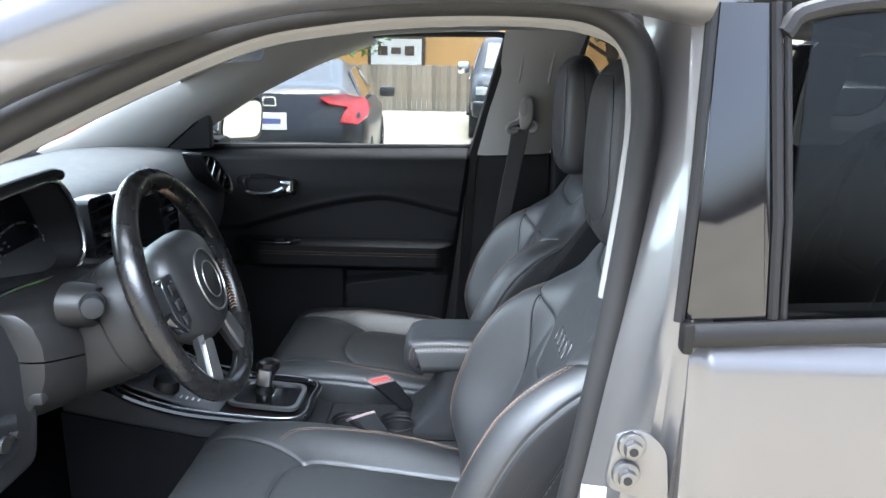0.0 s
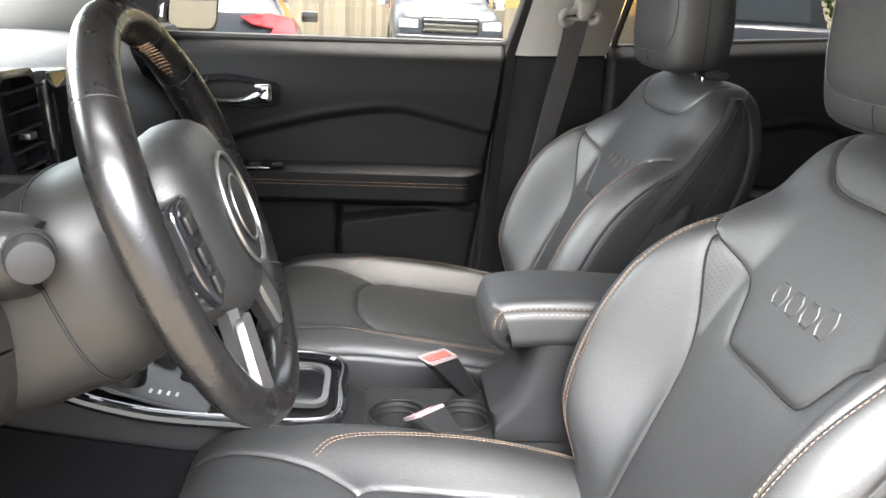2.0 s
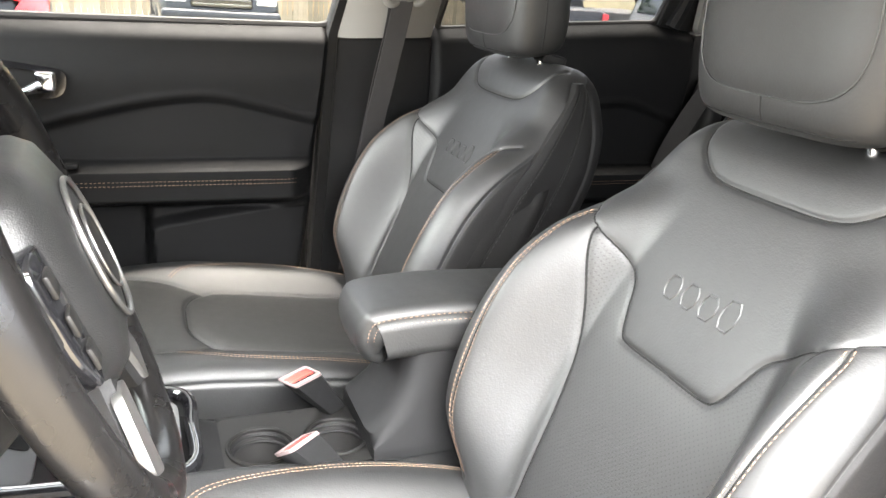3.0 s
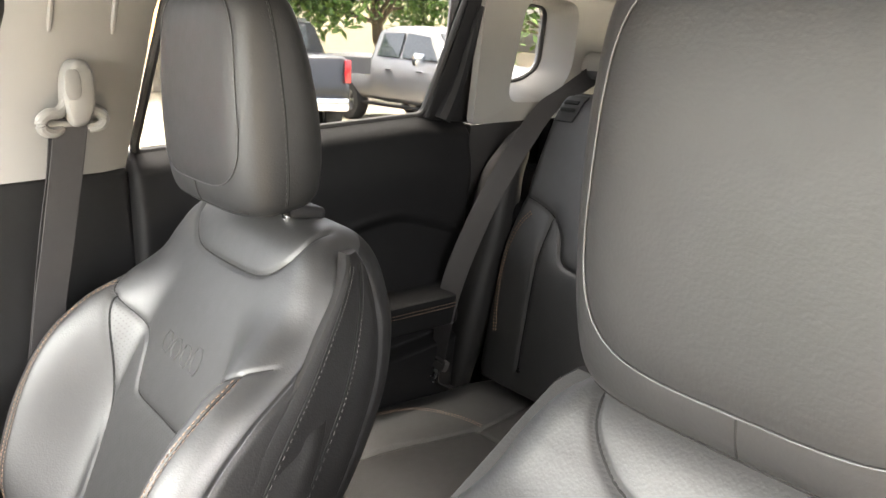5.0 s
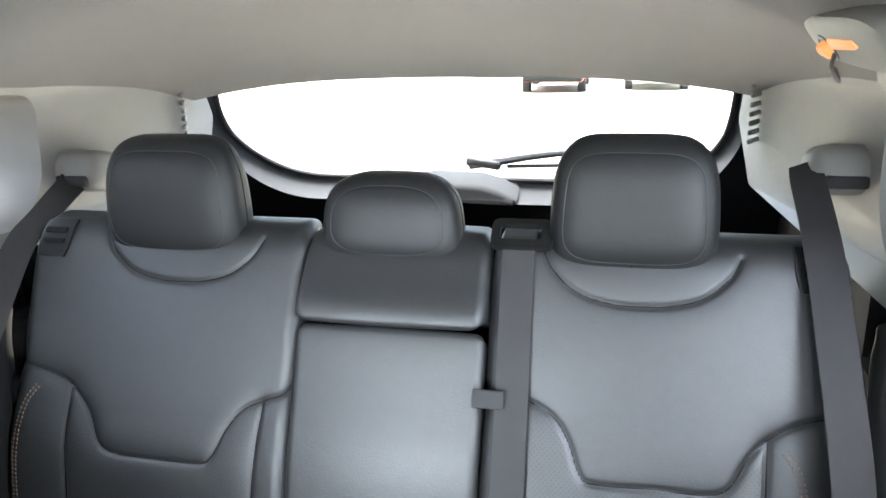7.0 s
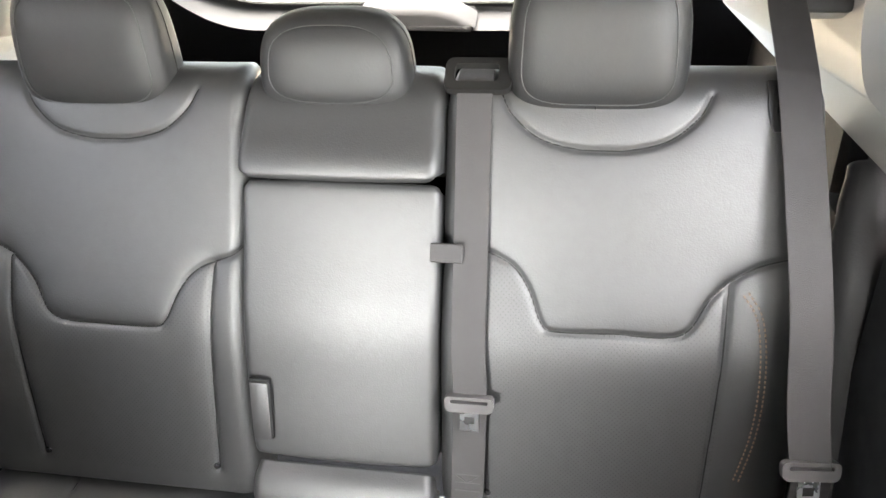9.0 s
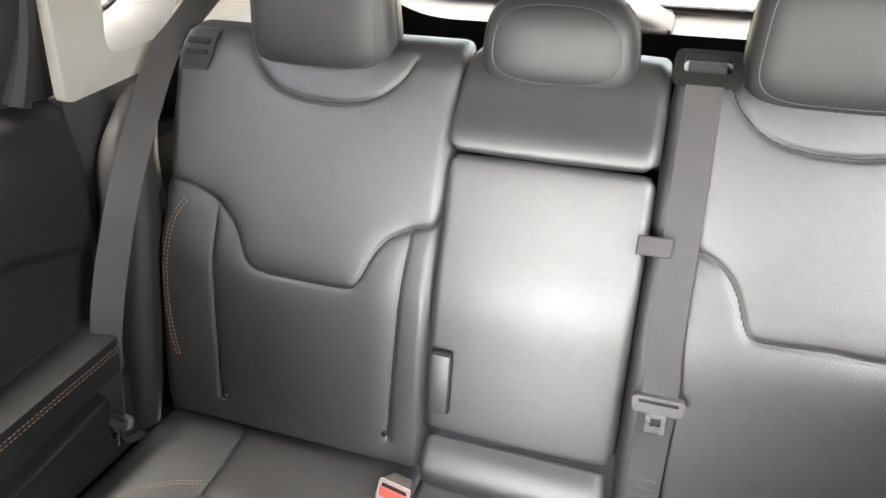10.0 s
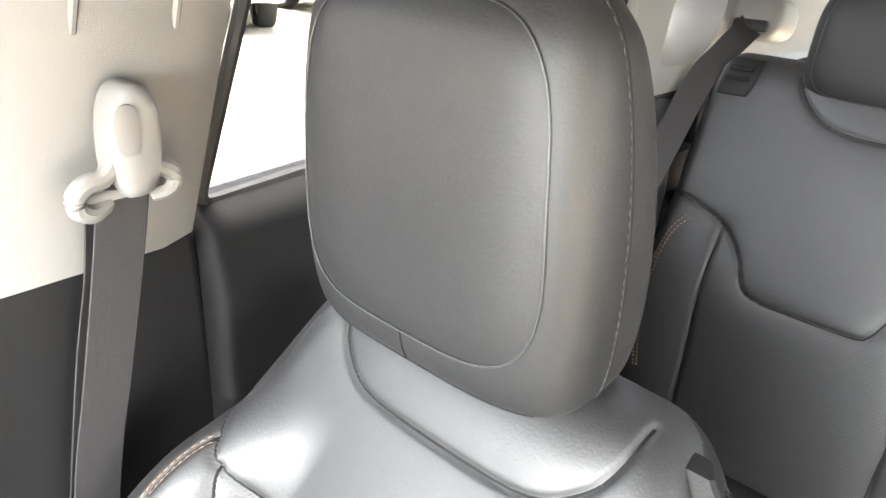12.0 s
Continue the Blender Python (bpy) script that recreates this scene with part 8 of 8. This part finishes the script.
for s in (1, -1):
    sb = thing("rear_seat_belt", (1.0, YC + s * 0.6, 0.6), "charcoal rear seat belt hanging down from the pillar", "seat belt", "rear seat belts")
    if s > 0:
        run = [(1.375, 0.622, 1.262), (1.335, 0.621, 1.243), (1.26, 0.622, 1.208), (1.19, 0.621, 1.176), (1.112, 0.619, 1.098), (1.03, 0.620, 0.99), (0.962, 0.622, 0.87), (0.930, 0.628, 0.77), (0.916, 0.636, 0.640)]
        wide = (Vector((0.33, -0.51, -0.49)).normalized(), Vector((0.55, -0.75, -0.2)).normalized(), Vector((-0.1, -1, 0)))
    else:
        run = [(1.37, -0.602, 1.292), (1.335, -0.600, 1.274), (1.26, -0.599, 1.240), (1.19, -0.599, 1.198), (1.11, -0.608, 1.095), (1.03, -0.617, 0.982), (0.98, -0.62, 0.888), (0.945, -0.627, 0.822)]
        wide = (Vector((0.3, 0.8, -0.4)).normalized(), Vector((0.24, 0.94, -0.13)).normalized(), Vector((0.1, 1, 0)))
    top = smooth_line(run, 44)
    sides = [wide[0].lerp(wide[1], min(1, k / 13)).lerp(wide[2], max(0, (k - 34) / 9)) for k in range(44)]
    part("webbing", ribbon(top, 0.048, 0.002, sides), WEB, sb)
    ex, ey, ez = run[-1]
    tongue(sb, (ex, ey, ez - 0.003), (-0.4, 0, -0.9), (0.1, s, 0))
    low = smooth_line([(ex - 0.006, ey + s * 0.002, ez - 0.007), (ex + 0.0, ey + s * 0.01, ez - 0.05 if s > 0 else 0.68), (0.99, YC + s * 0.66, 0.55)], 10)
    part("lap_webbing", ribbon(low, 0.048, 0.002, (0.1, s, 0)), WEB, sb)

mb = thing("rear_seat_belt", (1.02, -0.195, 0.6), "charcoal middle seat belt over the seat back with steel tongue", "seat belt", "rear seat belts")
mline = smooth_line([(1.275, -0.197, 1.212), (1.235, -0.197, 1.208), (1.203, -0.197, 1.188), (1.150, -0.198, 1.085), (1.105, -0.199, 0.99), (1.05, -0.2, 0.88), (1.036, -0.203, 0.845), (1.026, -0.204, 0.81)], 40)
part("webbing", ribbon(mline, 0.048, 0.002, (0, 1, 0)), WEB, mb)
tongue(mb, (1.022, -0.204, 0.812), (-0.2, 0, -0.98), (0, 1, 0))
part("lap_webbing", ribbon(smooth_line([(1.024, -0.204, 0.808), (1.018, -0.202, 0.74), (1.0, -0.2, 0.66), (0.985, -0.2, 0.58)], 14), 0.048, 0.002, (0, 1, 0)), WEB, mb)
tag_n = Vector((-0.97, 0, 0.25)).normalized()
lapq = Vector((1.005, -0.2005, 0.675))
for dx_, w_, h_ in ((0.0, 0.036, 0.0012), (-0.013, 0.036, 0.0012), (0.013, 0.036, 0.0012)):
    part("box_stitch", rbox(tuple(lapq + tag_n * 0.0025 + Vector((0.25, 0, 0.97)) * dx_), (0.001, w_, h_ * 1.4), 0), TONGUE, mb, "pale box stitching")
for sg in (40, -40):
    part("box_stitch", rbox(tuple(lapq + tag_n * 0.0025), (0.001, 0.040, 0.0014), 0, turn=(sg, 0, 0)), TONGUE, mb, "pale box stitching")
part("keeper_loop", rbox((1.098, -0.168, 1.005), (0.004, 0.045, 0.026), 0.0015, 1, (0, 25, 0)), WEB, mb, "small webbing keeper loop")
part("belt_guide", ring_plate(rounded([Vector((1.205, -0.245, 1.188)), Vector((1.205, -0.155, 1.188)), Vector((1.25, -0.155, 1.217)), Vector((1.25, -0.245, 1.217))], 0.014, 5), rounded([Vector((1.215, -0.228, 1.196)), Vector((1.215, -0.168, 1.196)), Vector((1.24, -0.168, 1.212)), Vector((1.24, -0.228, 1.212))], 0.008, 5), (-0.005, 0, 0.009)), PLASTIC_SHROUD, mb, "grey plastic belt guide")

fb = thing("front_seat_belt", (0.2, 0.62, 0.6), "charcoal front passenger belt hanging from the centre pillar", "seat belt")
part("webbing", ribbon(smooth_line([(0.219, 0.612, 1.180), (0.217, 0.600, 1.166), (0.205, 0.606, 1.09), (0.188, 0.622, 0.98), (0.173, 0.634, 0.89), (0.15, 0.645, 0.72), (0.13, 0.652, 0.55)], 30), 0.047, 0.002, (1, 0.0, 0.1)), WEB, fb)
part("rear_webbing", ribbon(smooth_line([(0.215, 0.618, 1.185), (0.206, 0.626, 1.10), (0.19, 0.642, 1.0), (0.16, 0.66, 0.8)], 14), 0.047, 0.002, (1, 0.25, 0.1)), WEB, fb)
rings = []
for d, k in ((0.625, 1.0), (0.596, 1.0), (0.588, 0.94), (0.583, 0.82), (0.581, 0.6)):
    rings.append([(0.231 + 0.0035 * math.sin(t) + 0.0205 * k * math.copysign(abs(math.cos(t)) ** 0.75, math.cos(t)), d, 1.212 + 0.047 * k * math.copysign(abs(math.sin(t)) ** 0.8, math.sin(t))) for t in np.linspace(0, 2 * math.pi, 32, endpoint=False)])
cover = part("anchor_cover", loft(rings), TRIM_LIGHT, fb, "light grey belt anchor cover")
key = [Vector((0.220 + 0.011 * math.copysign(abs(math.cos(t)) ** 0.7, math.cos(t)), 0.5825, 1.226 + 0.021 * math.copysign(abs(math.sin(t)) ** 0.7, math.sin(t)))) for t in np.linspace(0, 2 * math.pi, 24, endpoint=False)]
part("height_button", slab(key, (0, -0.0035, 0), 0.0012), TRIM_LIGHT, cover)
for pts in ([(0.216, 0.602, 1.200), (0.203, 0.598, 1.186), (0.188, 0.596, 1.184), (0.179, 0.596, 1.176), (0.180, 0.597, 1.164), (0.192, 0.600, 1.158), (0.206, 0.606, 1.163)], [(0.246, 0.602, 1.19), (0.256, 0.598, 1.186), (0.2615, 0.598, 1.177), (0.257, 0.600, 1.167), (0.244, 0.606, 1.163)]):
    part("belt_loop", tube(smooth_line(pts, 24), 0.0085, 10), TRIM_LIGHT, fb, "light grey belt loop")
part("loop_bar", cyl((0.186, 0.606, 1.168), (0.254, 0.606, 1.168), 0.0075, seg=12), TRIM_LIGHT, fb)
fb.location += Vector((0.002, 0.034, 0.009))
